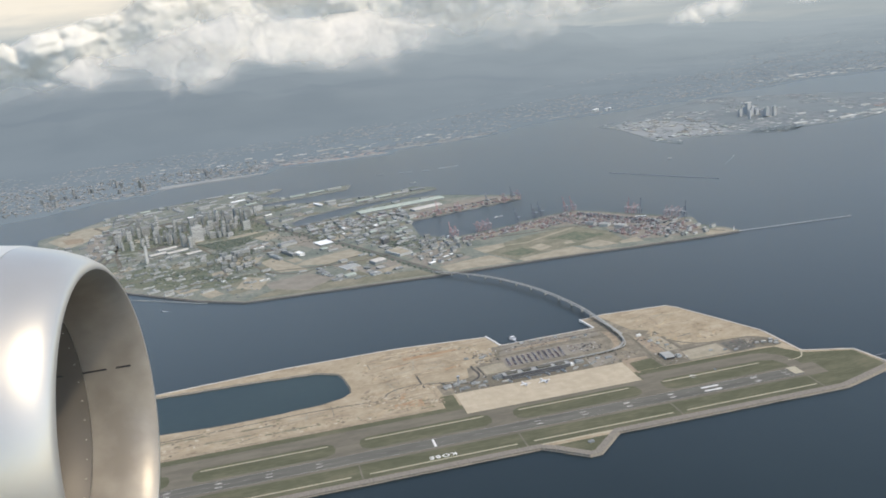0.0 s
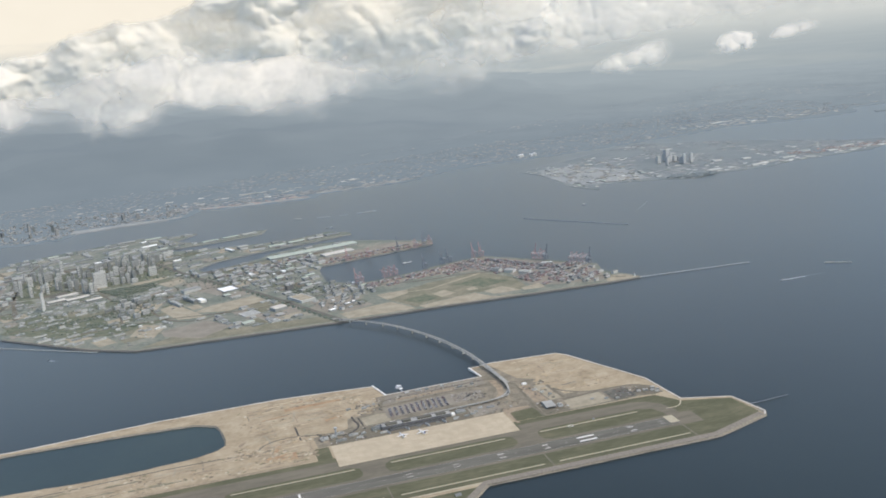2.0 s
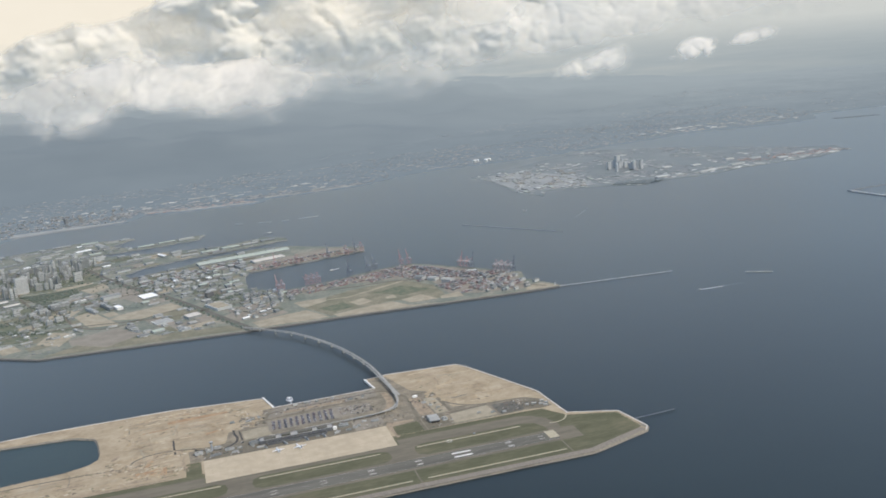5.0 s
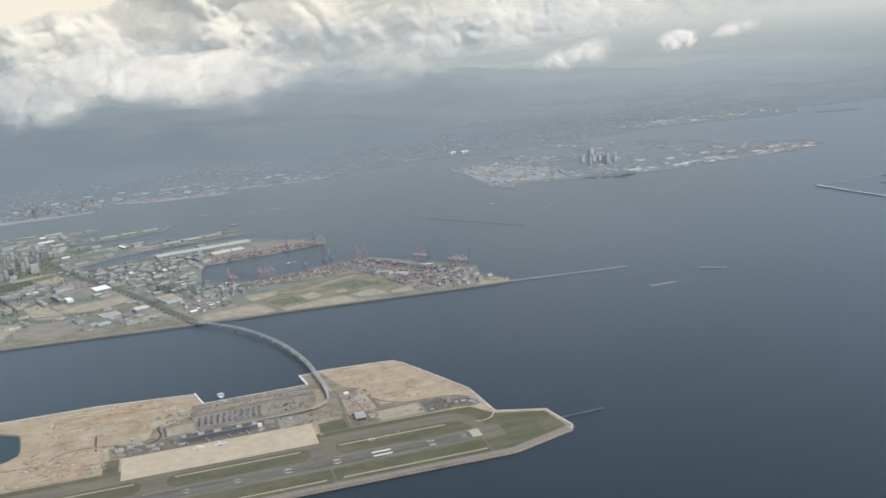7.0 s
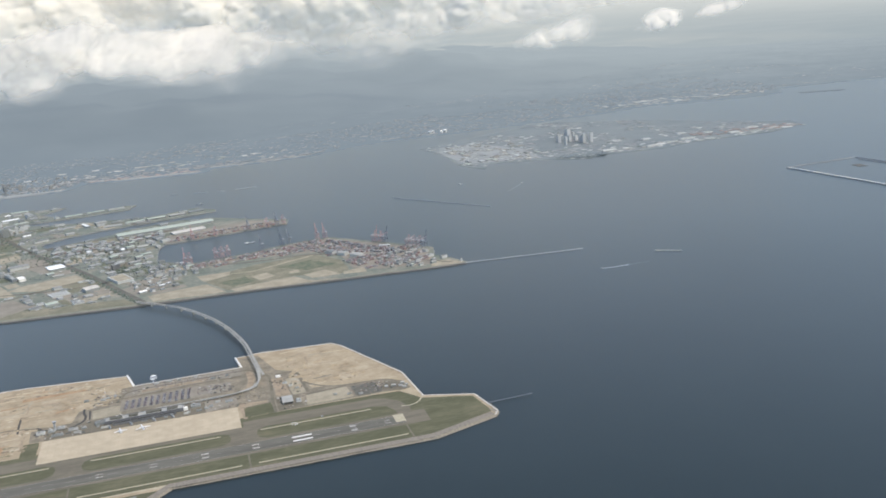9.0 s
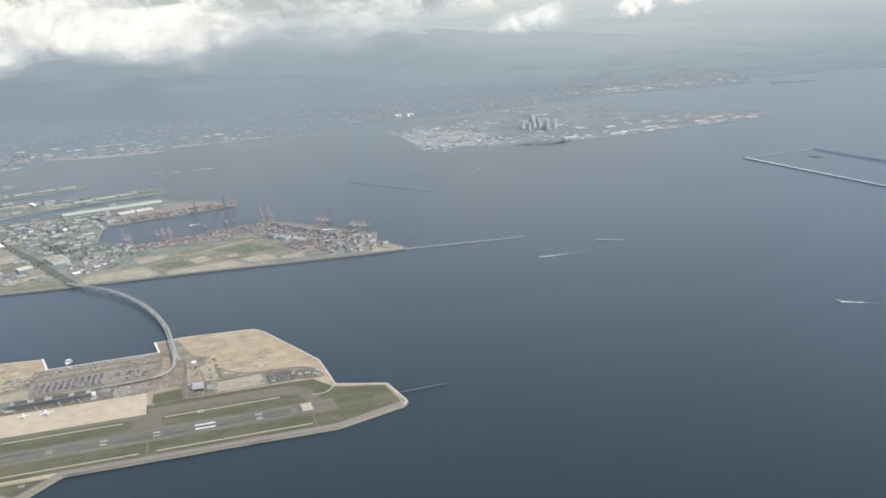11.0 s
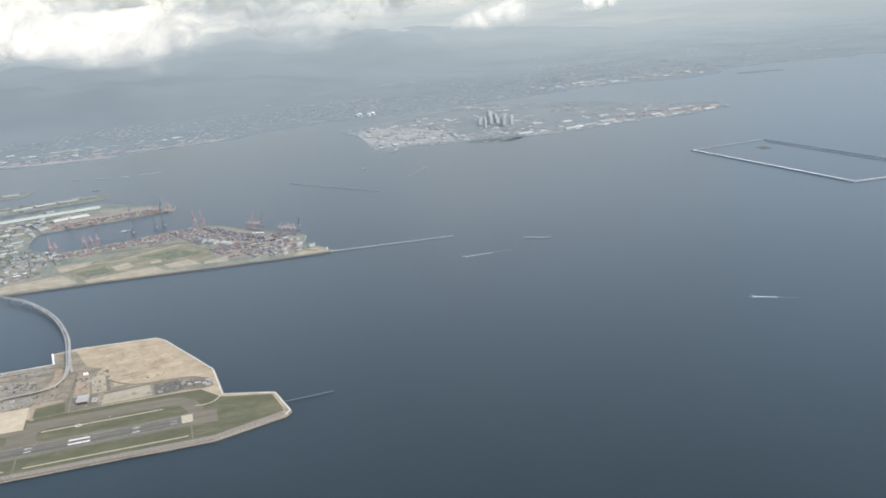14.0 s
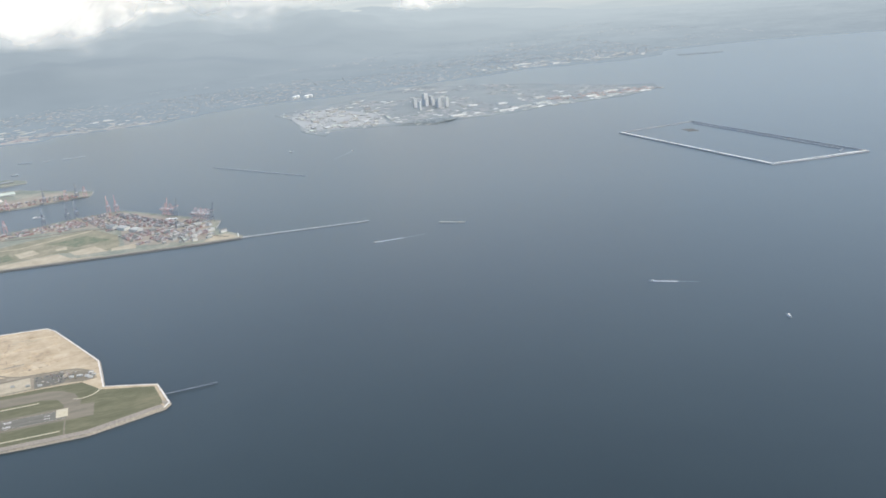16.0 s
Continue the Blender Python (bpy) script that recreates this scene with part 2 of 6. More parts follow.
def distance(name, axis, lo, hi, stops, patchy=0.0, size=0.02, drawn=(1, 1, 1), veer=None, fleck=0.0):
    """A backdrop with the haze of distance painted in as glow, which runs with height (z) or with its way from the
    shore (y).
    """
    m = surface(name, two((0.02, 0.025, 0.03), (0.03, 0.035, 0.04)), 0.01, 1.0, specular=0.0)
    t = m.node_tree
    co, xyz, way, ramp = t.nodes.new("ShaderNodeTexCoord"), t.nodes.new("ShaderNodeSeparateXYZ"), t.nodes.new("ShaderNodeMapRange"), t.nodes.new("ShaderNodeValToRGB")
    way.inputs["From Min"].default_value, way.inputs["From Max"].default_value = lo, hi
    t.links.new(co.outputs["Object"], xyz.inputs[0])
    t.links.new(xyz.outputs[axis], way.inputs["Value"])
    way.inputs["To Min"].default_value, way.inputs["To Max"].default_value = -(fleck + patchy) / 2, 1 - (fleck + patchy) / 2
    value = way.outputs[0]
    # veer dims the glow to the west, painting the clouds' shade
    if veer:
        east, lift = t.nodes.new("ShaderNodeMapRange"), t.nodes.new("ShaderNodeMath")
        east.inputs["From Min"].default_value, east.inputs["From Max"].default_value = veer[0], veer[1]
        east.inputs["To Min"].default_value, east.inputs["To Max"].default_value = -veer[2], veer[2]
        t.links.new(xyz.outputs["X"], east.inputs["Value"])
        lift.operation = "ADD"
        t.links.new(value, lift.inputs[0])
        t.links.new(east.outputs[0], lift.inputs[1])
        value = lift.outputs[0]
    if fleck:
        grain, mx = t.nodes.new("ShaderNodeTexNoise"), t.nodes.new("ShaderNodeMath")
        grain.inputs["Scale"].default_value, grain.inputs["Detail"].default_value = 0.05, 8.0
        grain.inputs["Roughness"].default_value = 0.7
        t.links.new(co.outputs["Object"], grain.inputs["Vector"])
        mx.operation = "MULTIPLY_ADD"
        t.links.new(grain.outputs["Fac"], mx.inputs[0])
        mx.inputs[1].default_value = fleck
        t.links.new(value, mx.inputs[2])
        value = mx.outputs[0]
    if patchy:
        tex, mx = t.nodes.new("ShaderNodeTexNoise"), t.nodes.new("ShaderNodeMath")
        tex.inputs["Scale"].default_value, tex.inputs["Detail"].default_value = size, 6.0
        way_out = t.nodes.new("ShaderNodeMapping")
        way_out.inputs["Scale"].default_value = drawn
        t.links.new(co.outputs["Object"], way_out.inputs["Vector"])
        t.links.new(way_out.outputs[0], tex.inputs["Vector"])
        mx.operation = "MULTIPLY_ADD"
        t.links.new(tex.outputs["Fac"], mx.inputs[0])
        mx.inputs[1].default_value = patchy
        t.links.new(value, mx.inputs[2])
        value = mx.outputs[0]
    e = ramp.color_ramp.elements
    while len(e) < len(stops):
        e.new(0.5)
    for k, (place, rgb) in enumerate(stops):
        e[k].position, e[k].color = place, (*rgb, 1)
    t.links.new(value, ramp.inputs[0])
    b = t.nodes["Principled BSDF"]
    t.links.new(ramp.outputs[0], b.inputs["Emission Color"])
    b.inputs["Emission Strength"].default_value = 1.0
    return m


# nearly black ground and hills; their haze is an emission ramp
M["mainland"] = distance("glowing_haze_plain", "Y", 560, 1900, [(0.0, (0.113, 0.150, 0.194)), (0.35, (0.126, 0.164, 0.208)), (1.0, (0.192, 0.238, 0.284))], 0.4, 0.012, veer=(-600, 700, 0.25), fleck=0.7)
M["hill"] = distance("glowing_haze_hills", "Y", 560, 1900, [(0.0, (0.113, 0.150, 0.194)), (0.35, (0.126, 0.164, 0.208)), (1.0, (0.192, 0.238, 0.284))], 0.35, 0.006, veer=(-600, 700, 0.25))


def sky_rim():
    """The far rim, painted as glow: blue haze to the east, cream high cloud in long streaks to the west."""
    m = distance("glowing_far_haze", "Z", 0, 420, [(0.0, (0.162, 0.208, 0.252)), (0.07, (0.222, 0.266, 0.306)), (0.26, (0.345, 0.382, 0.41)), (1.0, (0.40, 0.43, 0.45))])
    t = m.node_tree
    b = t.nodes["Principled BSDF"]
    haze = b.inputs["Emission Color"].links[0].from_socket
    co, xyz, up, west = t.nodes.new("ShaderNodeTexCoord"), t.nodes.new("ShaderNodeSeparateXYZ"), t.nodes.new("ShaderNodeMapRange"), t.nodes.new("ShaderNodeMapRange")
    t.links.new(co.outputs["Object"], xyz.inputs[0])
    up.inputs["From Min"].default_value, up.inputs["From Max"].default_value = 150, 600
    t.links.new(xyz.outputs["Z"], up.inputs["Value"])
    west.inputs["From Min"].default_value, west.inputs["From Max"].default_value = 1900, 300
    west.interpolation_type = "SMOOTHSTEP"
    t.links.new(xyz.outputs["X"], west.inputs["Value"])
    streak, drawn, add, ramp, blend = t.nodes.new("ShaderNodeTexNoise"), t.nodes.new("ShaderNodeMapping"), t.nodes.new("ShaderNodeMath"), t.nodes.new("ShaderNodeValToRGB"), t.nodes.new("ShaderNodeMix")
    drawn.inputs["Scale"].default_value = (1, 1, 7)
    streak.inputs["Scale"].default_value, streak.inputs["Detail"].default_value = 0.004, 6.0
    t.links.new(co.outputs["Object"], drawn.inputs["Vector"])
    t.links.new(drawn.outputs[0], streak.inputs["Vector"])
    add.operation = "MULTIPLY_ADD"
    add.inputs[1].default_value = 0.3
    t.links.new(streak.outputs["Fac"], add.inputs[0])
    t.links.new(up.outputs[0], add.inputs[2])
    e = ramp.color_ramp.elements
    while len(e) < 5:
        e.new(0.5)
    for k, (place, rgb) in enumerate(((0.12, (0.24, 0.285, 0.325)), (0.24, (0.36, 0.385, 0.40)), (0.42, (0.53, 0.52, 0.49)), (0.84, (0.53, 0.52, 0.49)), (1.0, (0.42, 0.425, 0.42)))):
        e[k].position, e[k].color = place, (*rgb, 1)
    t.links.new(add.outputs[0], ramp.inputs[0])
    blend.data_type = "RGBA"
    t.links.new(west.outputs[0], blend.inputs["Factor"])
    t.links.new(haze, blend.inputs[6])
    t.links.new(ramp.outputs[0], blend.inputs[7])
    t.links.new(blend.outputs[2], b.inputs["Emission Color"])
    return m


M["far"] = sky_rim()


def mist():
    """Cloud seen as one rolling bank: white droplets, thinning out where the mesh's cover value falls; thin places pass
    for grey shade.
    """
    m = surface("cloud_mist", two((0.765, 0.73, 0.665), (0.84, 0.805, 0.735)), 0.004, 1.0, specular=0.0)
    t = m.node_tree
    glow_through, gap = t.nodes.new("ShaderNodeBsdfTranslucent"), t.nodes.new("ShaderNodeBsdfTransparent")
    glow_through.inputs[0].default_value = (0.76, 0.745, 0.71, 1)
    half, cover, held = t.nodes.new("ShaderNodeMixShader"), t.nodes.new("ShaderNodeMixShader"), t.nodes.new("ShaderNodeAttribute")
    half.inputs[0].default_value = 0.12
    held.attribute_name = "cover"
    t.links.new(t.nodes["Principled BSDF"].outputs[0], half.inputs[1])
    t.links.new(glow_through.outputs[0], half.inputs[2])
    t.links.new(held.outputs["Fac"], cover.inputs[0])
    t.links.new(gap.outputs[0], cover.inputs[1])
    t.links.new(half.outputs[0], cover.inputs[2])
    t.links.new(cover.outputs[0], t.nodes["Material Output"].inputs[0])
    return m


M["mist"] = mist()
M["pale_concrete"] = surface("pale_concrete", two((0.48, 0.46, 0.42), (0.60, 0.58, 0.54)), 0.6, 0.85)
M["old_wake"] = surface("faint_wake", two((0.06, 0.075, 0.085), (0.11, 0.125, 0.135)), 0.8, 0.5, sheen=0.4)
M["tilled"] = surface("rough_green_ground", [(0.3, (0.125, 0.126, 0.078)), (0.5, (0.172, 0.16, 0.106)), (0.7, (0.245, 0.215, 0.152))], 0.1, 0.9, second=(0.9, 0.6), sheen=0.1)
M["earth_red"] = surface("scraped_earth", two((0.30, 0.20, 0.125), (0.39, 0.27, 0.17)), 0.4, 0.95, second=(1.6, 0.4))
M["foam"] = surface("wake_foam", two((0.75, 0.77, 0.78), (0.9, 0.9, 0.9)), 1.2, 0.7)
M["hull"] = surface("ship_hull", two((0.30, 0.31, 0.33), (0.42, 0.43, 0.45)), 1.0, 0.6)
M["brushed"] = surface("nacelle_paint", two((0.66, 0.63, 0.575), (0.74, 0.71, 0.65)), 6.0, 0.36, 0.02, 40.0, metal=0.45, specular=0.5, second=(30.0, 0.4))
M["lip"] = surface("inlet_lip_metal", two((0.56, 0.53, 0.48), (0.66, 0.63, 0.58)), 8.0, 0.32, 0.02, 30.0, metal=0.6)
# darker than the metal is: the inlet's inner shade is in the colour
M["duct"] = surface("shaded_inlet_liner", two((0.09, 0.078, 0.066), (0.14, 0.122, 0.104)), 10.0, 0.5, 0.05, 60.0, metal=0.1)
M["ring"] = surface("inlet_inner_ring", two((0.30, 0.27, 0.235), (0.42, 0.385, 0.34)), 14.0, 0.42, 0.04, 40.0, metal=0.25, second=(60.0, 0.4))
M["dark"] = surface("dark_metal", two((0.05, 0.05, 0.055), (0.09, 0.09, 0.09)), 10.0, 0.45, metal=0.4)
M["airframe"] = surface("airliner_white", two((0.80, 0.80, 0.80), (0.88, 0.88, 0.87)), 1.0, 0.35)
M["tail_blue"] = surface("airliner_tail_blue", two((0.04, 0.08, 0.22), (0.06, 0.11, 0.28)), 1.0, 0.4)

# the sea: a rough sheet of dark water, ruffled at two sizes
M["sea"] = surface("sea_water", two((0.004, 0.011, 0.013), (0.008, 0.017, 0.019)), 0.004, 0.33, 0.10, 0.5, second=(0.06, 0.3), specular=0.5, sheen=0.37)
M["sea"].node_tree.nodes["Principled BSDF"].inputs["IOR"].default_value = 1.33
# the sheen brightens distant water, imitating haze over it
M["sea"].node_tree.nodes["Principled BSDF"].inputs["Sheen Roughness"].default_value = 0.33
M["sea"].node_tree.nodes["Principled BSDF"].inputs["Sheen Tint"].default_value = (0.94, 0.98, 1.0, 1)
M["lagoon"] = surface("lagoon_water", two((0.014, 0.028, 0.027), (0.022, 0.038, 0.034)), 0.02, 0.33, 0.12, 0.7, second=(0.3, 0.3))


# ---- building blocks ----
def mesh_ob(name, verts, faces, material, parent=None, smooth=False):
    me = bpy.data.meshes.new(name)
    me.from_pydata(verts, [], faces)
    me.materials.append(material)
    if smooth:
        me.polygons.foreach_set("use_smooth", [True] * len(me.polygons))
    ob = new(name, me)
    ob.parent = parent
    return ob


def part(name, bm, material, parent=None, label="", smooth=False):
    me = bpy.data.meshes.new(name)
    bm.to_mesh(me)
    bm.free()
    me.materials.append(material)
    if smooth:
        me.polygons.foreach_set("use_smooth", [True] * len(me.polygons))
    ob = new(name, me)
    ob.parent = parent
    if label:
        ob["label"] = label
    return ob


def box_data(x0, x1, y0, y1, z0, z1, verts=None, faces=None, turn=0.0, cx=0.0, cy=0.0):
    verts = [] if verts is None else verts
    faces = [] if faces is None else faces
    k, c, s = len(verts), math.cos(turn), math.sin(turn)
    for z in (z0, z1):
        for x, y in ((x0, y0), (x1, y0), (x1, y1), (x0, y1)):
            verts.append((cx + x * c - y * s, cy + x * s + y * c, z))
    faces += [(k + 3, k + 2, k + 1, k), (k + 4, k + 5, k + 6, k + 7)] + [(k + a, k + (a + 1) % 4, k + 4 + (a + 1) % 4, k + 4 + a) for a in range(4)]
    return verts, faces


def wobble(loop, step, amount, seed):
    """The outline of a shore: long straight runs broken up by a little unevenness."""
    out = []
    for a, b in zip(loop, loop[1:] + loop[:1]):
        a, b = Vector(a), Vector(b)
        n = max(1, int((b - a).length / step))
        side = Vector((-(b - a).y, (b - a).x)).normalized()
        for k in range(n):
            p = a.lerp(b, k / n)
            out.append(tuple(p + side * (amount * (noise.noise((p.x * 0.21, p.y * 0.21, seed)) + 0.5 * noise.noise((p.x * 0.9, p.y * 0.9, seed))) if k else 0)))
    return out


def sheet(name, loops, z, material, depth=0.0, parent=None, slope=0.0, flank=None):
    """A flat piece of ground with any outline (the first loop) and holes (the others); depth gives it sides that may slope outwards."""
    bm = bmesh.new()
    edges = []
    for loop in loops:
        vs = [bm.verts.new((x, y, z)) for x, y in loop]
        edges += [bm.edges.new((a, b)) for a, b in zip(vs, vs[1:] + vs[:1])]
    bmesh.ops.triangle_fill(bm, use_beauty=True, edges=edges)
    for f in bm.faces:
        if f.normal.z < 0:
            f.normal_flip()
    if depth:
        for loop in loops:
            area = sum(a[0] * b[1] - b[0] * a[1] for a, b in zip(loop, loop[1:] + loop[:1]))
            hole = loop is not loops[0]
            out = -1 if hole else 1
            n = len(loop)
            top = [bm.verts.new((x, y, z)) for x, y in loop]
            low = []
            for k in range(n):
                t = Vector(loop[(k + 1) % n]) - Vector(loop[k - 1])
                side = Vector((t.y, -t.x)).normalized() * (1 if area > 0 else -1) * out
                low.append(bm.verts.new((loop[k][0] + side.x * slope, loop[k][1] + side.y * slope, z - depth)))
            for k in range(n):
                f = bm.faces.new((top[k], top[(k + 1) % n], low[(k + 1) % n], low[k]))
                f.material_index = 1 if flank else 0
                f.normal_update()
    ob = part(name, bm, material, parent)
    if flank:
        ob.data.materials.append(flank)
    return ob


def ribbon(name, path, width, z, material, depth=0.0, parent=None, closed=False):
    """A strip of constant width along a plan line."""
    pts = [Vector(p) for p in path]
    n = len(pts)
    verts, faces = [], []
    for k in range(n):
        a = pts[k - 1] if (k or closed) else pts[k]
        b = pts[(k + 1) % n] if (k < n - 1 or closed) else pts[k]
        side = Vector((-(b - a).y, (b - a).x)).normalized() * width / 2
        zz = z[k] if isinstance(z, list) else z
        for s in (1, -1):
            verts.append((pts[k].x + side.x * s, pts[k].y + side.y * s, zz))
        for s in (1, -1):
            verts.append((pts[k].x + side.x * s, pts[k].y + side.y * s, zz - max(depth, 0.002)))
    for k in range(n if closed else n - 1):
        a, b = 4 * k, 4 * ((k + 1) % n)
        faces += [(a, a + 1, b + 1, b), (a + 2, b + 2, b + 3, a + 3), (a, b, b + 2, a + 2), (a + 1, a + 3, b + 3, b + 1)]
    if not closed:
        e = 4 * (n - 1)
        faces += [(0, 2, 3, 1), (e, e + 1, e + 3, e + 2)]
    return mesh_ob(name, verts, faces, material, parent)


def curve_line(points, per=10):
    """A smooth line through plan points."""
    out = []
    pts = [Vector(p) for p in points]
    pts = [2 * pts[0] - pts[1]] + pts + [2 * pts[-1] - pts[-2]]
    for i in range(1, len(pts) - 2):
        a, b, c, d = pts[i - 1:i + 3]
        for k in range(per):
            t = k / per
            out.append(0.5 * (2 * b + (c - a) * t + (2 * a - 5 * b + 4 * c - d) * t * t + (3 * b - a - 3 * c + d) * t ** 3))
    return out + [pts[-2]]


def inside(x, y, loop):
    hit = False
    for (xa, ya), (xb, yb) in zip(loop, loop[1:] + loop[:1]):
        if (ya > y) != (yb > y) and x < (xb - xa) * (y - ya) / (yb - ya) + xa:
            hit = not hit
    return hit


def rounded(x0, x1, y0, y1, r, n=5):
    out = []
    for cx, cy, a in ((x1 - r, y1 - r, 0), (x0 + r, y1 - r, 90), (x0 + r, y0 + r, 180), (x1 - r, y0 + r, 270)):
        out += [(cx + r * math.cos(radians(a + 90 * k / n)), cy + r * math.sin(radians(a + 90 * k / n))) for k in range(n + 1)]
    return out


def structure(ob, label=""):
    return tagged(ob, label, kind="structure")

# ---- the sea and the land ----
def sea_sheet():
    verts, faces = [], []
    xs = [-6000, -2500, -1000, -400, 0, 400, 1000, 2500, 6000]
    ys = [-3000, -1000, -400, 0, 400, 1000, 2500, 6000]
    for y in ys:
        for x in xs:
            verts.append((x, y, 0))
    w = len(xs)
    for j in range(len(ys) - 1):
        for i in range(w - 1):
            faces.append((j * w + i, j * w + i + 1, (j + 1) * w + i + 1, (j + 1) * w + i))
    return structure(mesh_ob("water", verts, faces, M["sea"]), "calm slate-blue bay water with a fine ripple")


sea_sheet()
TOP = 0.6  # quay level

AIRPORT = [(-285, -9), (-272, -16.5), (-94.2, -16.5), (-90.5, -19.4), (-82.5, -26.9), (-79.3, -26.6), (-69.5, -16.2), (7.4, -16.8), (28.5, -9.6), (30.2, -7), (27.6, 8.8), (11.8, 15.4), (10.3, 39), (4.2, 55), (-4.8, 78), (-7.7, 82.4), (-35.5, 84.8), (-44.5, 83), (-43.6, 71.8), (-82, 71), (-84.3, 82.8), (-120, 87.5), (-165, 87.5), (-216, 83.5), (-285, 86)]
LAGOON = [(-270, 79), (-216, 81.6), (-186, 80.2), (-165, 78.6), (-152.5, 77.2), (-145.2, 72.4), (-143.2, 64), (-142.4, 57), (-142.7, 52), (-146, 48.3), (-152.3, 46.1), (-167.6, 44.3), (-187, 43.7), (-210, 45.5), (-270, 46)]

shore = wobble(AIRPORT, 4.0, 0.25, 3.0)
pond = wobble(LAGOON, 3.0, 0.7, 8.0)
structure(sheet("ground_airport_island", [shore, pond], TOP, M["sand"], 0.9, slope=0.9, flank=M["riprap"]), "bare reclaimed sandy ground of the airport island")
structure(ribbon("sea_wall", AIRPORT[8:], 0.5, TOP + 0.12, M["pale_concrete"], 0.14), "pale concrete sea wall round the airport island")
structure(sheet("water_lagoon", [[(x * 1.0, y) for x, y in wobble(LAGOON, 3.0, 0.2, 1.0)]], 0.06, M["lagoon"]), "still green-blue water enclosed by sand banks")
structure(ribbon("armour_bank_south", [(-268, -15.6), (-94.5, -15.6), (-90, -18.6), (-82.3, -25.8), (-79.7, -25.6), (-70, -15.3), (7, -15.7), (28.2, -8.2)], 2.6, TOP + 0.06, M["riprap"], 0.1), "grey-brown armour stone bank along the shore")

# ---- airfield ----
Z = TOP + 0.02


def patch(name, loop, material, label, lift=0.0):
    return structure(sheet(name, [loop], Z + lift, M[material], 0.03), label)


def rect(x0, x1, y0, y1):
    return [(x0, y0), (x1, y0), (x1, y1), (x0, y1)]


patch("airfield_grass", [(-268, -14.3), (7, -14.4), (26.8, -7.6), (28.6, -6), (26.6, 7.8), (11, 13.6), (5.5, 22.5), (-4, 23.2), (-40, 23.5), (-262, 23.5)], "grass", "dull green mown airfield grass")
patch("terminal_ground", [(-113, 33.75), (-113.4, 43.4), (-101, 45.4), (-99.4, 54.6), (-94.8, 55.4), (-86.6, 60), (-86, 70.6), (-44.6, 71.4), (-43.4, 81.6), (-36.6, 82.4), (-31.6, 63), (-25.6, 58.6), (-21.6, 39.4), (-8, 36.6), (3, 36), (8.6, 31.4), (10, 24.2), (-37, 23.6), (-47.3, 33.75)], "service_ground", "grey-brown made ground round the terminal", 0.001)
patch("verge_east", [(-47.2, 33.8), (-46.3, 22.2), (-45.2, 22.2), (-44.6, 32.4), (-37.6, 33.4), (-37.2, 35.2), (-46.8, 36)], "dirt", "brown verge beside the apron", 0.003)
patch("grass_east", [(-45.8, 23.7), (-35.4, 23.7), (-36.8, 32.8), (-45.6, 31.8)], "grass", "dull green grass plot beside the apron", 0.006)
patch("grass_west", rounded(-114.5, -109.6, 19.5, 33.4, 0.8), "grass", "dull green grass plot beside the apron", 0.004)
patch("grass_loop", [(-47.8, 54.2), (-46.8, 49.8), (-43.4, 48.4), (-40.8, 52), (-41.2, 56.4), (-45, 57)], "grass", "green plot inside the bridge ramp")
patch("taxiway_parallel", [(-262, 13.7), (-6, 13.7), (-1.5, 12), (0.5, 7), (0.6, 3), (5.0, 3), (5.4, 8), (3.4, 14.5), (-0.5, 18.6), (-5, 20.2), (-47, 20.2), (-47, 16), (-109, 16), (-109, 20.4), (-262, 19.8)], "old_asphalt", "worn grey asphalt parallel taxiway", 0.01)
patch("runway_shoulder", rect(-256, 6, -4.6, 4.6), "old_asphalt", "worn grey asphalt runway shoulder", 0.015)
patch("runway_end", [(1, -4.6), (9, -4.8), (9.2, 4.6), (4, 5.2), (1, 4.6)], "old_asphalt", "brown-grey stopway beyond the threshold", 0.022)
patch("threshold_block", rect(-1.4, 1.9, -1.8, 4), "drain", "pale grey block of new paving at the threshold", 0.0345)
for k, (x0, x1) in enumerate(((-203.5, -197), (-153, -145.5), (-102.5, -95.2), (-51.3, -43.5))):
    mid = (x0 + x1) / 2
    flare = [(x0 - 3.5, 4.4), (x0 - 0.6, 6.2), (x0, 9), (x0 - 0.6, 12), (x0 - 3.5, 13.8), (x1 + 3.5, 13.8), (x1 + 0.6, 12), (x1, 9), (x1 + 0.6, 6.2), (x1 + 3.5, 4.4)]
    patch(f"taxiway_link_{k + 1}", flare, "old_asphalt", "worn grey asphalt taxiway between runway and parallel", 0.02)
patch("runway", rect(-251.5, 1.5, -3, 3), "asphalt", "dark grey asphalt runway", 0.03)
apron = patch("apron", rect(-108.8, -47.6, 16.1, 33.6), "concrete", "pale cream concrete aircraft apron", 0.03)
for k in range(1, 26):
    x = -108.8 + k * 61.2 / 26
    mesh_ob("joint", *box_data(x - 0.04, x + 0.04, 16.2, 33.5, Z + 0.02, Z + 0.036), M["joint"], apron)
for k in range(1, 8):
    y = 16.1 + k * 17.5 / 8
    mesh_ob("joint", *box_data(-108.7, -47.7, y - 0.04, y + 0.04, Z + 0.02, Z + 0.036), M["joint"], apron)

# runway paint
ZP = Z + 0.036
paint = new("runway_marking")
structure(paint, "white painted runway markings")


def bar(x0, x1, y0, y1, coat="worn_paint"):
    return mesh_ob("stripe", *box_data(x0, x1, y0, y1, ZP - 0.01, ZP), M[coat], paint)


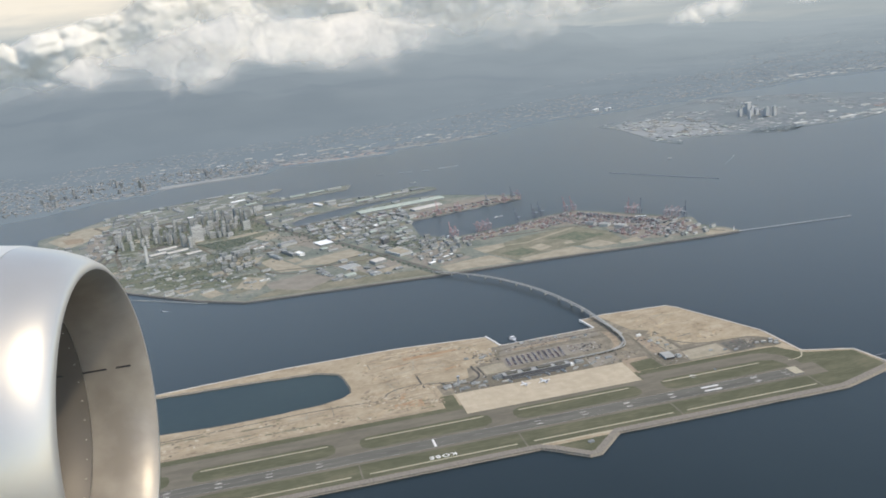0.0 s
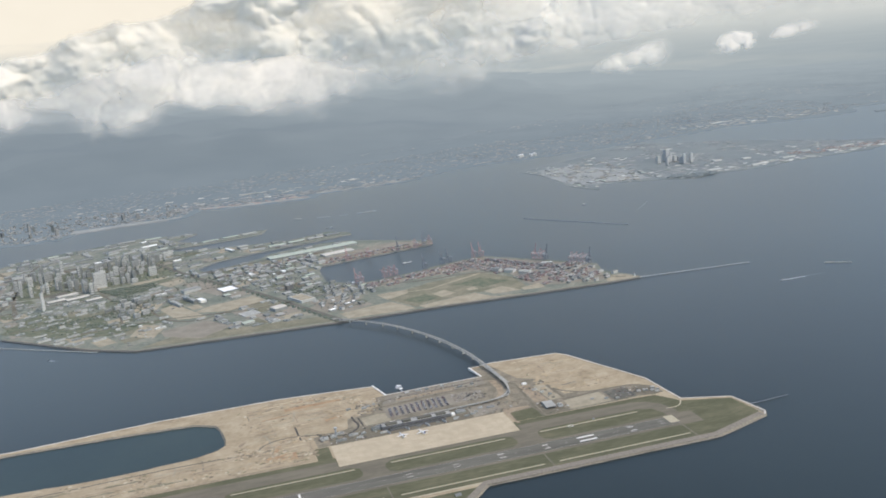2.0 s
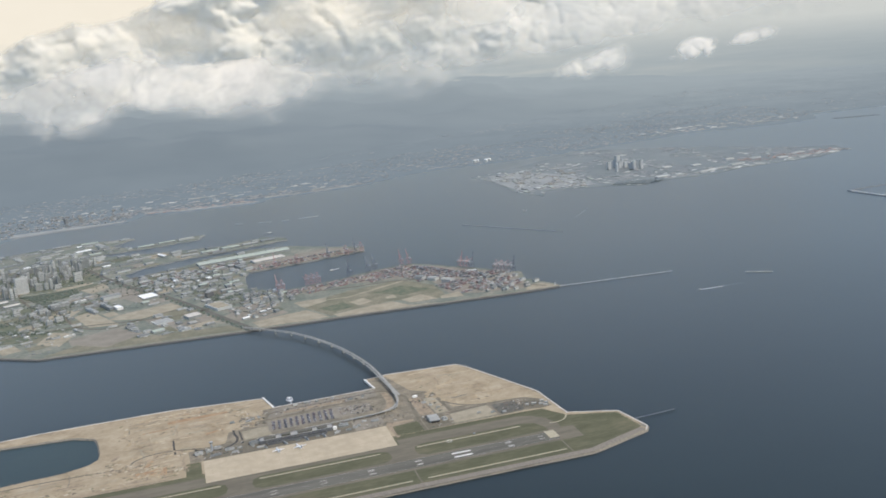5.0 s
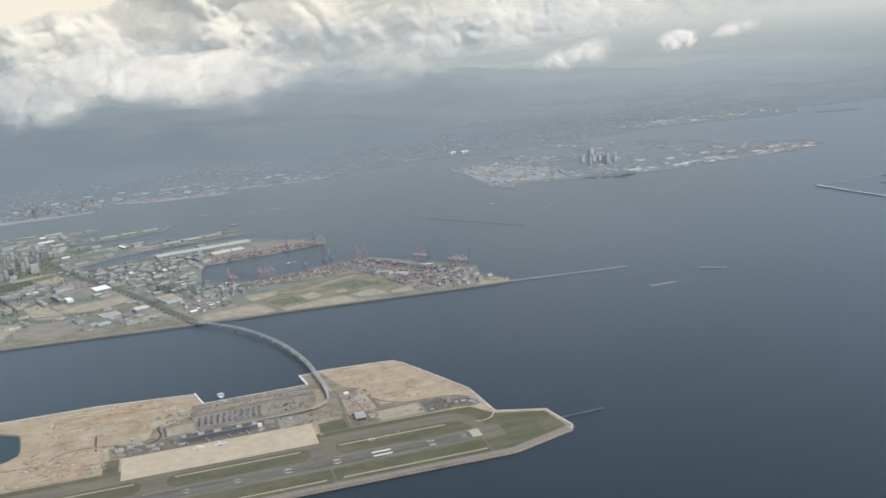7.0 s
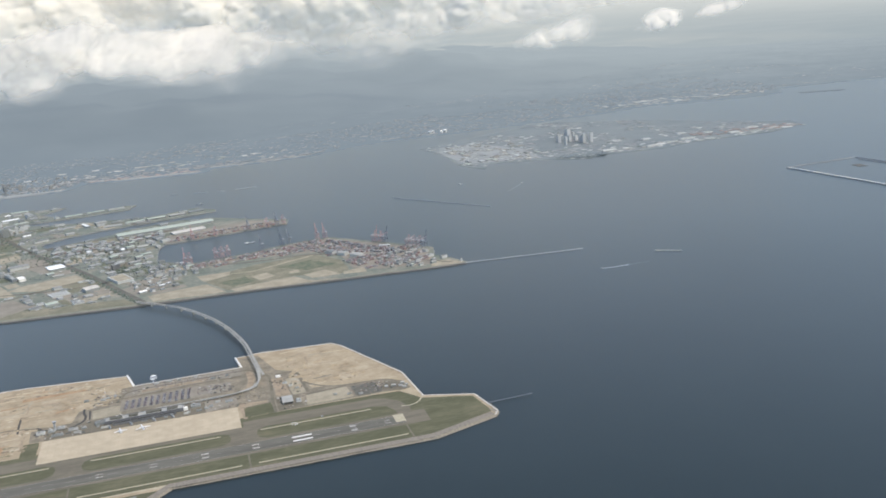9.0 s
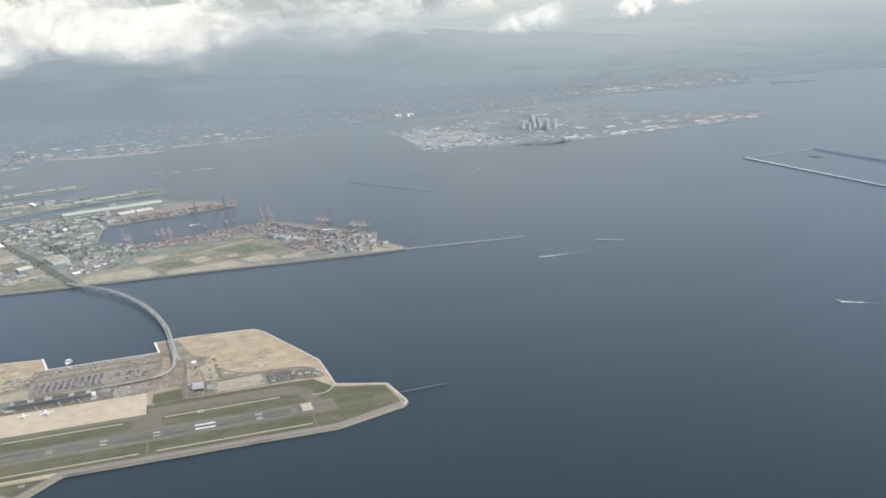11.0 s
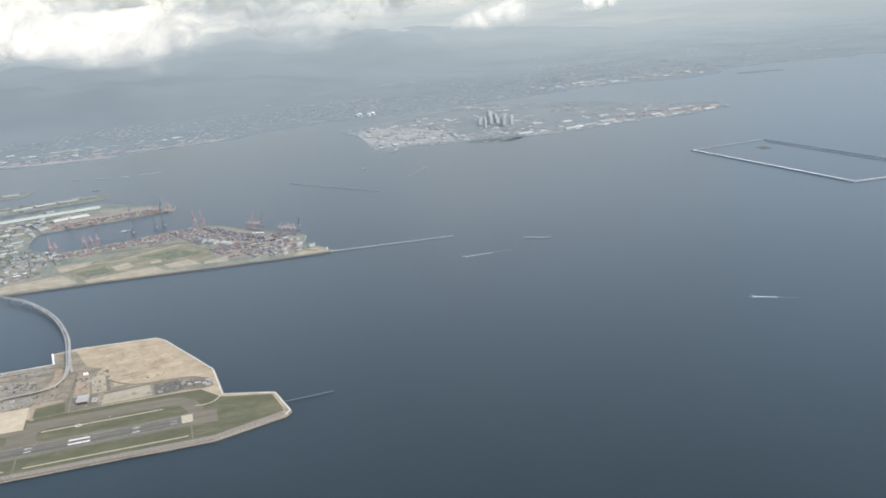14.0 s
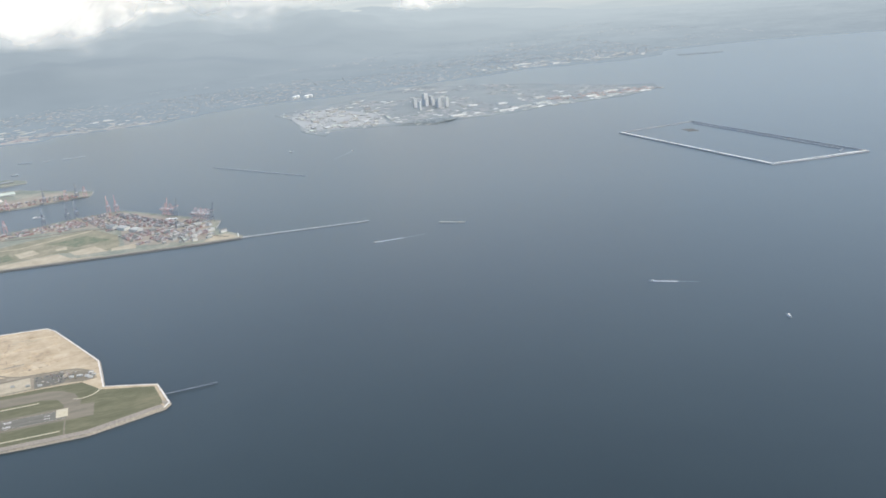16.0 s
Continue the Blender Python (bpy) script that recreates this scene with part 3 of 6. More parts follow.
for end in (0, 1):
    def at(d):
        return 1.5 - d if end == 0 else -250.0 + d + 0.0
    if end:
        for k in range(12):
            y = -2.64 + k * 0.48
            bar(*sorted((at(0.6), at(3.6))), y - 0.09, y + 0.09)
    else:
        for y in (-0.9, 0.9):
            bar(at(6.2), at(4.4), y - 0.28, y - 0.12)
            bar(at(6.2), at(4.4), y + 0.12, y + 0.28)
    for s in (-1, 1):
        bar(*sorted((at(29.0), at(35.0))), s * 1.35 - 0.42, s * 1.35 + 0.42, "white")
        for d, n in ((15, 3), (45, 2), (60, 2), (75, 1), (90, 1)):
            for q in range(n):
                y = s * (1.0 + 0.45 * q)
                bar(*sorted((at(d), at(d + 2.1))), y - 0.13, y + 0.13, "pale_concrete" if d > 15 else "worn_paint")
for k in range(40):
    x = -242 + k * 5.95
    bar(x, x + 3.0, -0.018, 0.018)
for y in (-2.9, 2.9):
    bar(-251, 1.3, y - 0.03, y + 0.03)
bar(-123.75, -123.05, -2.6, 2.6, "white")
ring_line = [(-31.4 + 0.85 * math.cos(radians(a)), 11.4 + 0.85 * math.sin(radians(a))) for a in range(0, 360, 20)]
structure(ribbon("wind_cone_ring", ring_line, 0.22, ZP, M["white"], 0.01, closed=True), "white painted ring round a wind cone in the grass")

# pale gravel drains in the grass
for k, (x0, x1) in enumerate(((-194.5, -155.2), (-143.3, -104.6), (-92.8, -54.4), (-42.1, -6.7))):
    patch(f"drain_north_{k + 1}", rect(x0, x1, 11.5, 12.1), "drain", "pale gravel drain strip in the grass", 0.02)
for k, (x0, x1) in enumerate(((-246, -203), (-198, -150.6), (-145.2, -100), (-94.9, -49.6), (-44.7, 0.1))):
    patch(f"drain_south_{k + 1}", rect(x0, x1, -11.8, -11.2), "drain", "pale gravel drain strip in the grass", 0.02)
for k, x in enumerate((-200.3, -147.5, -97.6, -47.2, 1.2)):
    patch(f"service_path_{k + 1}", [(x - 0.25, -14.2), (x + 0.25, -14.2), (x + 0.25, -4.7), (x - 0.25, -4.7)], "old_asphalt", "worn service path across the grass", 0.024)
patch("glide_pad", [(-91.6, -16.9), (-71.4, -16.9), (-79.6, -24.4), (-82.4, -24.6), (-89.2, -18.4)], "grass", "small grass plot on the shore spur", 0.0)
patch("spur_road", [(-94, -15.2), (-69, -15.2), (-69, -14.6), (-94, -14.6)], "drain", "pale perimeter track", 0.03)

# the island's name laid out in white letters in the grass, to be read from the north
words = bpy.data.curves.new("ground_letters", "FONT")
words.body, words.size, words.extrude, words.align_x, words.offset = "KOBE", 2.35, 0.01, "CENTER", 0.05
words.space_character = 1.25
letters = new("ground_letters", words)
words.materials.append(M["white"])
letters.matrix_world = pose(-122.6, -8.6, Z + 0.03, 0, 0, 180) @ Matrix.Diagonal((1.22, 1.15, 1, 1))
tagged(letters, "large white letters laid flat in the airfield grass", "ground letters")

# roads and plots of the terminal side
ROADS = [
    ("road_terminal", [(-109.4, 41.6), (-104, 43.6), (-96, 43.2), (-84, 43.9), (-60, 44.4), (-48, 44.8), (-42.6, 47.6), (-39, 52.5)], 1.3),
    ("road_shore", [(-86, 60.5), (-82, 66), (-60, 67), (-44, 68), (-40, 66), (-37.4, 60)], 0.9),
    ("road_east", [(-37, 62), (-34.6, 56), (-35.2, 44), (-35.9, 33), (-35.8, 23.6)], 1.1),
    ("road_parking", [(-95, 59.5), (-84, 60), (-60, 62.2), (-44, 62.5)], 0.8),
    ("road_north_yard", [(-31.5, 58.6), (-26.4, 58.2), (-24.6, 56), (-23.5, 46.4), (-19, 40.4), (-13.4, 37.2), (-4, 36.2), (3, 35.4), (7.6, 31.5)], 0.85),
    ("road_sand", [(-270, 38), (-210, 39), (-179.3, 40.2), (-161.5, 41), (-143.2, 40.4), (-134, 39.6), (-130.6, 44.6), (-125.5, 47.3), (-117.7, 47.2), (-110.1, 45), (-104.2, 44.3), (-99, 45.9)], 0.7),
]
for k, (name, line, w) in enumerate(ROADS):
    structure(ribbon(name, curve_line(line, 8), w, Z + 0.012 + 0.0006 * k, M["old_asphalt"], 0.02), "grey-brown asphalt road over the sandy ground")
for k, (line, w) in enumerate((([(-97.7, 56), (-97.6, 52), (-96.8, 48), (-98.1, 43.8), (-103, 40.9), (-109.4, 43.2), (-112, 46)], 0.7), ([(-95.8, 53.8), (-95.3, 45.2)], 0.5), ([(-118.2, 56.4), (-118, 50), (-117.6, 43.5)], 0.55))):
    structure(ribbon(f"drain_channel_{k + 1}", curve_line(line, 6), w * 1.15, Z + 0.02, M["fresh_asphalt"], 0.02), "dark drainage channel in the sand")
patch("car_park_ground", [(-86, 48.2), (-62, 49.2), (-48.6, 50), (-48.2, 58.5), (-62, 60.2), (-85.5, 57.8)], "yard", "worn grey-brown car park", 0.012)
patch("terminal_forecourt", [(-94, 33.7), (-58, 33.7), (-58, 42.8), (-94, 42)], "old_asphalt", "grey paved terminal forecourt", 0.01)
patch("yard_west", [(-108.6, 33.7), (-94.2, 33.7), (-94.2, 42), (-100, 41.4), (-105, 38.6), (-108.6, 38.6)], "old_asphalt", "grey-brown service yard", 0.008)
patch("yard_hangar", [(-34.9, 24), (-26.5, 24), (-27, 35.6), (-34.9, 35.6)], "old_asphalt", "grey hangar yard", 0.016)
patch("plot_grey_a", [(-34.4, 54.6), (-30.3, 53.4), (-29.4, 36), (-34.3, 37)], "dirt", "grey-brown gravel plot", 0.014)
patch("plot_grey_b", [(-29.6, 52), (-25.2, 52.6), (-24.2, 36.4), (-28.7, 36)], "port_sand", "levelled pale gravel plot", 0.014)
patch("plot_lane", [(-24.9, 52.6), (-24, 52.4), (-22.9, 36.2), (-23.9, 36.2)], "old_asphalt", "worn lane between two plots", 0.014)
patch("plot_pale_a", [(-24.6, 33.2), (-10.6, 35), (-9.6, 25.2), (-25.4, 25.2)], "port_sand", "levelled pale sand plot", 0.008)
patch("plot_pale_a_edge", [(-25.2, 35.2), (-10.2, 36.4), (-10.4, 35.3), (-24.6, 33.7)], "old_asphalt", "worn lane beside a sand plot", 0.01)
patch("plot_grey_c", [(-9.4, 34.4), (-1.2, 34.8), (1.0, 25), (-8.7, 24.4)], "asphalt", "dark grey gravel plot", 0.008)
patch("plot_grey_d", [(-0.2, 25), (2.8, 34), (7, 30.6), (9.4, 24), (6, 23.4)], "old_asphalt", "grey-brown gravel plot with works huts", 0.0085)
patch("pier_foot", [(28.0, -4.4), (29.6, -5.2), (29.9, -8.4), (28.7, -7.8)], "yard", "pale quay at the tip of the island", 0.02)
structure(ribbon("track_perimeter", curve_line([(3.1, 9.9), (6.1, 9.6), (9.0, 11.0), (11.2, 14.6)], 6), 0.5, Z + 0.012, M["drain"], 0.02), "pale perimeter track bending through the grass")
patch("plot_brown", [(-131.3, 30.7), (-130.2, 33.9), (-120.2, 34.6), (-120.4, 28.9)], "earth_red", "red-brown excavated earth plot", 0.008)
patch("plot_brown_b", [(-120, 73), (-98, 74.5), (-99, 76.4), (-120, 76)], "earth_red", "orange-brown earth plot", 0.006)
patch("plot_brown_c", [(-79, 63), (-56, 63.5), (-56, 66.2), (-79, 65.4)], "dirt", "brown shore strip", 0.006)
patch("plot_pale_b", [(-95, 53.2), (-85.6, 54), (-85.2, 46), (-94.4, 45)], "port_sand", "pale sand plot", 0.008)
patch("plot_pale_c", [(-58, 43.4), (-47.4, 43.9), (-47.2, 36.6), (-57.6, 34)], "yard", "grey-brown paved yard", 0.008)
patch("shore_strip", [(-86, 61.4), (-60, 63.2), (-44, 64), (-44, 70.4), (-81.6, 69.8)], "yard", "rough brown strip behind the quay", 0.004)
patch("plot_ramp", [(-42.4, 66), (-40.2, 66), (-39.6, 57.6), (-41, 51.4), (-44, 46.2), (-46.6, 46.6), (-43.4, 51), (-42.2, 57)], "dirt", "brown verge along the ramp", 0.005)
for k, (x, y, w, d, turn) in enumerate(((-128, 79, 12, 0.9, 0.06), (-112, 80.4, 16, 0.7, -0.03), (-131, 62, 7, 1.2, 0.5), (-124, 68.5, 10, 0.8, 0.12), (-108, 66.5, 9, 1.0, -0.1), (-126, 39.5, 6, 1.4, 1.2), (-130, 33, 9, 0.9, 0.1), (-104, 58, 7, 1.3, 0.3), (-137, 50, 5, 1.2, 1.0), (-110, 71.6, 12, 0.6, 0.02))):
    c, s = math.cos(turn), math.sin(turn)
    strip = [(x + a * c - b * s, y + a * s + b * c) for a, b in ((-w / 2, -d / 2), (w / 2, -d / 3), (w * 0.42, d / 2), (-w * 0.45, d * 0.6))]
    patch(f"scraped_strip_{k + 1}", wobble(strip, 1.5, 0.5, k), "earth_red" if k % 2 else "dirt", "scraped strip of red-brown earth in the sand", 0.0015 + 0.0004 * k)
patch("verge_grass", [(-262, 23.6), (-126, 23.6), (-115, 24.5), (-115, 25.2), (-150, 25.4), (-262, 25)], "dirt", "brown verge beside the taxiway", 0.003)

# low scrub and worn lanes on the bank south of the lagoon
for k, (x, y, w, d) in enumerate(((-212, 29, 22, 1.5), (-186, 31.4, 16, 1.2), (-166, 29.4, 20, 1.4), (-150, 33.2, 9, 1.6), (-200, 37.4, 18, 0.9), (-176, 36, 12, 0.9), (-158, 38.8, 10, 0.8), (-232, 33, 16, 1.4))):
    patch(f"scrub_{k + 1}", wobble([(x - w / 2, y - d * 0.3), (x, y - d / 2), (x + w / 2, y - d * 0.2), (x + w * 0.4, y + d * 0.4), (x - w * 0.1, y + d / 2), (x - w * 0.45, y + d * 0.3)], 1.2, 0.7, k + 3), "tilled" if k % 3 else "dirt", "thin green-brown scrub on bare sand", 0.001 + 0.0003 * k)
structure(ribbon("road_bank", curve_line([(-270, 31), (-215, 31.2), (-178, 33.6), (-150, 37), (-136, 39.5), (-126, 43.5), (-120, 46.4)], 8), 0.5, Z + 0.006, M["dirt"], 0.02), "brown haul road on the bank")
structure(ribbon("road_pit", curve_line([(-126.5, 27.5), (-126, 36.5), (-121, 38.2), (-115.6, 37.4), (-114.8, 28.5)], 6), 0.55, Z + 0.007, M["dirt"], 0.02), "brown haul road round a pit")
structure(ribbon("lagoon_shallows", wobble(LAGOON, 3.0, 0.9, 8.0), 1.1, 0.075, M["tilled"], 0.01, closed=True), "green-brown shallows along the lagoon's edge")

# tracks, scraped lanes and spoil on the bare ground
rs = random.Random(8)
SAND_AREAS = [(-135, -88, 53, 85), (-140, -116, 27, 52), (-265, -140, 26, 41), (-32, 4, 40, 80)]
for k in range(190):
    x0, x1, y0, y1 = SAND_AREAS[k % 4] if k % 3 else SAND_AREAS[k % 3]
    x, y = rs.uniform(x0, x1), rs.uniform(y0, y1)
    ang = rs.choice((0.05, 0.1, -0.05, 0.0, 0.12, 1.5)) + rs.uniform(-0.15, 0.15)
    ln = rs.uniform(3, 14)
    line = curve_line([(x, y), (x + math.cos(ang) * ln * 0.5, y + math.sin(ang) * ln * 0.5), (x + math.cos(ang + 0.08) * ln, y + math.sin(ang + 0.08) * ln)], 4)
    if not all(inside(p.x, p.y, AIRPORT) and not inside(p.x, p.y, LAGOON) and p.y > 25.5 and not (p.x > -3 and p.y > 60) for p in line) or any(-113 < p.x < -45 and p.y < 47 for p in line):
        continue
    tone = rs.choice(("dirt", "port_sand", "pale_sand", "dirt", "port_sand", "service_ground"))
    structure(ribbon("track_on_sand", line, rs.uniform(0.15, 0.8), TOP + 0.006 + 0.00007 * k, M[tone], 0.012), "vehicle track scraped in bare sandy ground")

# ---- port island ----
PORT = [(-178, 189), (-132, 185), (-80, 180.5), (-29, 178.5), (11.6, 175), (54, 171.5), (75.5, 171.2), (77, 173), (74, 180), (66, 197), (70, 212), (46, 243), (23, 270), (15, 271), (-3, 267), (-24, 258.5), (-58, 251), (-75, 268), (-74, 300), (-71, 311), (-35, 318), (4.5, 326), (7, 339), (-15, 357), (-38, 377), (-60, 383), (-96, 372), (-104, 361), (-141, 343), (-146, 357), (-133, 372), (-108, 383), (-64, 393), (-36, 402), (-36, 409), (-50, 424), (-80, 410), (-106, 415), (-150, 425), (-174, 440), (-132, 443), (-96, 452), (-91, 467), (-100, 470), (-143, 452), (-160, 470), (-143, 493), (-187, 504), (-231, 490), (-252, 482), (-272, 475), (-286, 454), (-316, 424), (-300, 330), (-247, 251), (-201, 205)]
structure(sheet("ground_port_island", [wobble(PORT, 6.0, 0.35, 5.0)], TOP, M["port"], 0.9, slope=0.3, flank=M["shore_quay"]), "built-up ground of a reclaimed harbour island")
structure(ribbon("sea_wall_port", [(-246, 251), (-201, 205.5), (-178, 189.6), (-132, 185.6), (-80, 181), (-29, 179), (11.6, 175.5), (54, 172), (75, 171.8)], 0.9, TOP + 0.12, M["yard"], 0.2), "worn concrete sea wall of the harbour island")
structure(ribbon("armour_bank_port", [(-246, 250), (-201, 204.6), (-178, 188.8), (-132, 184.8), (-80, 180.2), (-29, 178.2), (11.6, 174.7), (54, 171.2), (75, 171)], 1.9, 0.40, M["dark_stone"], 0.5), "dark armour stone along the harbour island")
structure(ribbon("mole_outer", [(-258, 245), (-200, 201.5), (-196, 199)], 0.3, 0.4, M["pale_concrete"], 0.6), "low pale stone mole along the shore")


def port_patch(name, loop, material, label, lift=0.02):
    return structure(sheet(name, [wobble(loop, 5.0, 0.5, 2.0)], TOP + lift, M[material], 0.03), label)


port_patch("field_sand_a", [(-79, 195.4), (-51, 202), (-42, 182.2), (-76, 183.6)], "port_sand", "bare pale sand field")
port_patch("field_sand_b", [(-39.8, 185.8), (-8, 193), (-1.3, 180), (12, 177.4), (12, 176.6), (-38, 180.6)], "port_sand", "bare pale sand field", 0.024)
port_patch("field_green", [(-51, 206), (-41, 184), (-37, 187), (-8, 194), (12, 185), (19, 186), (20, 197), (19.5, 213), (12, 226), (6, 235), (-24, 228), (-38, 221)], "tilled", "rough green and brown field")
port_patch("field_tan_a", [(-55, 220.5), (-37.5, 221), (-38.5, 214), (-51.5, 206.8)], "port_sand", "bare tan plot in the field", 0.03)
port_patch("field_tan_b", [(-28.4, 204.7), (-20.2, 208.4), (-16.4, 199.3), (-24.9, 195)], "port_sand", "bare tan plot in the field", 0.03)
port_patch("field_tan_c", [(-3.3, 193.4), (8.4, 197.4), (14.5, 184.3), (0.1, 184.8)], "port_sand", "bare tan plot in the field", 0.034)
port_patch("field_tan_d", [(16.1, 188.4), (27.7, 191.4), (27, 181.5), (15.7, 183.3)], "port_sand", "bare tan plot in the field", 0.032)
port_patch("field_tan_e", [(-9.4, 203.8), (-4.5, 205.4), (-4, 198.8), (-9.1, 199.3)], "port_sand", "bare tan plot in the field", 0.03)
port_patch("field_track", [(-38, 215), (-26, 214), (8, 231), (7, 232.5), (-27, 215.5), (-38, 216.6)], "port_sand", "pale track across the field", 0.035)
port_patch("field_dark", [(-45, 201), (-38.4, 189.5), (-27, 194), (-31, 206)], "park", "darker green plot in the field", 0.028)
port_patch("field_dark_b", [(-14, 216), (4, 222), (16, 206), (0, 201)], "park", "darker green plot in the field", 0.028)
port_patch("lot_sand_a", [(-168, 262), (-160, 270), (-143, 231), (-158, 234)], "port_sand", "levelled pale sand lot")
port_patch("lot_sand_b", [(-143, 252), (-117, 261.4), (-111, 248), (-131, 235.6), (-150, 243.5)], "port_sand", "levelled pale sand lot", 0.025)
port_patch("lot_hall", [(-158, 322), (-137, 318), (-132, 270), (-146, 292)], "yard", "grey-brown paved lot round a hall", 0.022)
port_patch("lot_tan_n", [(-170, 329), (-157.4, 340), (-153.3, 325.3), (-162.4, 315.1)], "port_sand", "bare tan lot", 0.022)
port_patch("lot_pond", [(-131.9, 234), (-123.6, 233), (-112.7, 215.7), (-122.1, 211.6)], "yard", "grey walled lot", 0.022)
port_patch("lot_dark_yard", [(-90, 228), (-73.5, 233.5), (-66.4, 208.8), (-83.4, 202.6)], "yard", "dark grey works yard", 0.022)
port_patch("lot_lower", [(-167, 216), (-144, 224), (-131.5, 206), (-147.3, 192), (-165, 205)], "yard", "brown earth lot", 0.022)
rl = random.Random(15)
CA, SA = math.cos(radians(23)), math.sin(radians(23))
for k in range(150):
    x, y = rl.uniform(-262, -62), rl.uniform(200, 425)
    w, d = rl.uniform(3, 11), rl.uniform(2.5, 7)
    lot = [(x + u * CA - v * SA, y + u * SA + v * CA) for u, v in ((-w, -d), (w, -d), (w, d), (-w, d))]
    if all(inside(p[0], p[1], PORT) for p in lot) and all(inside(q[0], q[1], PORT) for q in ((x + w, y + d), (x - w, y - d))):
        port_patch("lot", lot, rl.choice(("port_sand", "yard", "port_sand", "tilled", "park", "port_sand") if y < 268 else ("park", "park", "port_sand", "yard", "tilled", "park", "old_asphalt", "asphalt")), "built lot of the harbour island", 0.004 + 0.00008 * k)
port_patch("lot_sand_c", [(-176, 192), (-84, 184), (-90, 196), (-130, 200), (-160, 204)], "tilled", "rough green-brown shore ground")
port_patch("tower_gardens", [(-262, 340), (-206, 338), (-172, 338), (-160, 352), (-162, 408), (-256, 410)], "park", "dark green gardens between the flats", 0.003)
port_patch("lot_sand_d", [(-182, 216), (-170, 206), (-164, 226), (-176, 236)], "port_sand", "bare tan lot")
port_patch("park_a", [(-206, 334), (-190, 333), (-173, 335), (-169.5, 318), (-180, 313), (-192, 309.5)], "park", "green park with trees")
port_patch("park_b", [(-250, 262), (-214, 232), (-190, 224), (-196, 262), (-236, 296)], "park", "green campus lawns")
port_patch("park_c", [(-148, 300), (-128, 294), (-118, 306), (-142, 314)], "park", "green plot")
port_patch("park_d", [(-98, 252), (-84, 250), (-84, 262), (-96, 266)], "park", "green plot", 0.03)
port_patch("lot_west", [(-308, 414), (-288, 444), (-268, 440), (-276, 400), (-290, 380)], "port_sand", "pale sand quay under construction")
port_patch("lot_west_grey", [(-278, 372), (-278.6, 412), (-268, 414), (-262.5, 334), (-266, 330)], "yard", "grey paved lot beside the expressway", 0.026)
port_patch("pit_west", [(-298, 412), (-284, 410), (-282, 396), (-292, 394)], "dirt", "brown dug pit in the sand quay", 0.03)
port_patch("lot_mid", [(-186, 262), (-172, 256), (-166, 276), (-182, 284)], "port_sand", "bare tan lot")
port_patch("yard_east_terminal", [(-56, 236), (-20, 242), (12, 236), (21, 222), (22, 192), (34, 183), (62, 178), (64, 200), (66, 212), (44, 240), (22, 267), (14, 268), (-3, 263), (-24, 254), (-56, 247)], "yard", "grey asphalt container yard")
port_patch("yard_wharf", [(-70, 312), (3, 327), (5, 336), (-18, 352), (-70, 334)], "yard", "grey asphalt wharf yard")
port_patch("spit_sand", [(58, 173), (75, 172.5), (71, 181), (62, 184)], "port_sand", "bare pale sand spit", 0.03)
for name, line, w in (
    ("avenue", [(-80, 183), (-92, 212), (-105.4, 245), (-120.4, 279), (-148.6, 334.6), (-170, 388)], 3.4),
    ("street_a", [(-245, 262), (-205, 268), (-165, 290), (-128, 300), (-78, 318)], 1.6),
    ("street_b", [(-214, 236), (-170, 240), (-116, 232), (-60, 246)], 1.5),
    ("street_c", [(-262, 322), (-214, 312), (-170, 330), (-138, 344), (-70, 360)], 1.8),
    ("street_d", [(-280, 440), (-262, 400), (-256, 350), (-246, 290)], 2.6),
    ("street_e", [(-186, 238), (-192, 290), (-204, 330), (-216, 396)], 1.4),
    ("street_f", [(-260, 420), (-200, 412), (-150, 412), (-106, 402), (-66, 400)], 1.6),
    ("street_g", [(-188, 300), (-174.2, 268.3), (-167.5, 246.2), (-158.6, 231.9), (-146.2, 226.5), (-136.1, 233.6), (-112, 246)], 1.4),
    ("expressway_a", [(-264, 318), (-261, 350), (-262, 424), (-256, 456)], 1.9),
    ("expressway_b", [(-259, 316), (-256, 350), (-257, 424), (-251, 456)], 1.9),
    ("street_h", [(-60, 246), (-30, 236), (10, 232), (40, 206), (70, 176)], 1.4),
):
    structure(ribbon("road_" + name, curve_line(line, 8), w, TOP + 0.06, M["asphalt" if name == "avenue" or name.startswith("expressway") else "old_asphalt"], 0.05), "grey asphalt road of the harbour island")

# ---- far coast ----
COAST = [(-5200, 700), (-900, 560), (-480, 520), (-362, 523), (-326, 534), (-292, 562), (-253, 560), (-240, 598), (-156, 590), (-150, 600), (-141, 626), (-104, 611), (-40, 605), (-28, 626), (5, 628), (63, 636), (110, 672), (150, 680), (200, 678), (250, 684), (302, 694), (360, 704), (410, 712), (470, 735), (585, 712), (640, 724), (662, 760), (720, 782), (900, 730), (1200, 640), (1900, 420), (3200, 100), (5200, -300), (5200, 5200), (-5200, 5200)]
structure(sheet("backdrop_mainland", [wobble(COAST, 6.0, 7.0, 4.0)], TOP, M["mainland"], 0.62, slope=7.0), "far coastal plain painted as glowing haze")
ROKKO = [(163, 590), (172, 540), (166, 470), (175, 440), (184, 462), (203, 460), (237, 446), (262, 428), (268, 440), (330, 436), (363, 450), (443, 450), (488, 474), (500, 502), (470, 520), (420, 600), (330, 680), (250, 640), (214, 618)]
structure(sheet("ground_east_island", [wobble(ROKKO, 8.0, 1.0, 9.0)], TOP - 0.35, M["hazed_ground"], 0.3, slope=2.5), "hazy reclaimed island covered with works and towers")
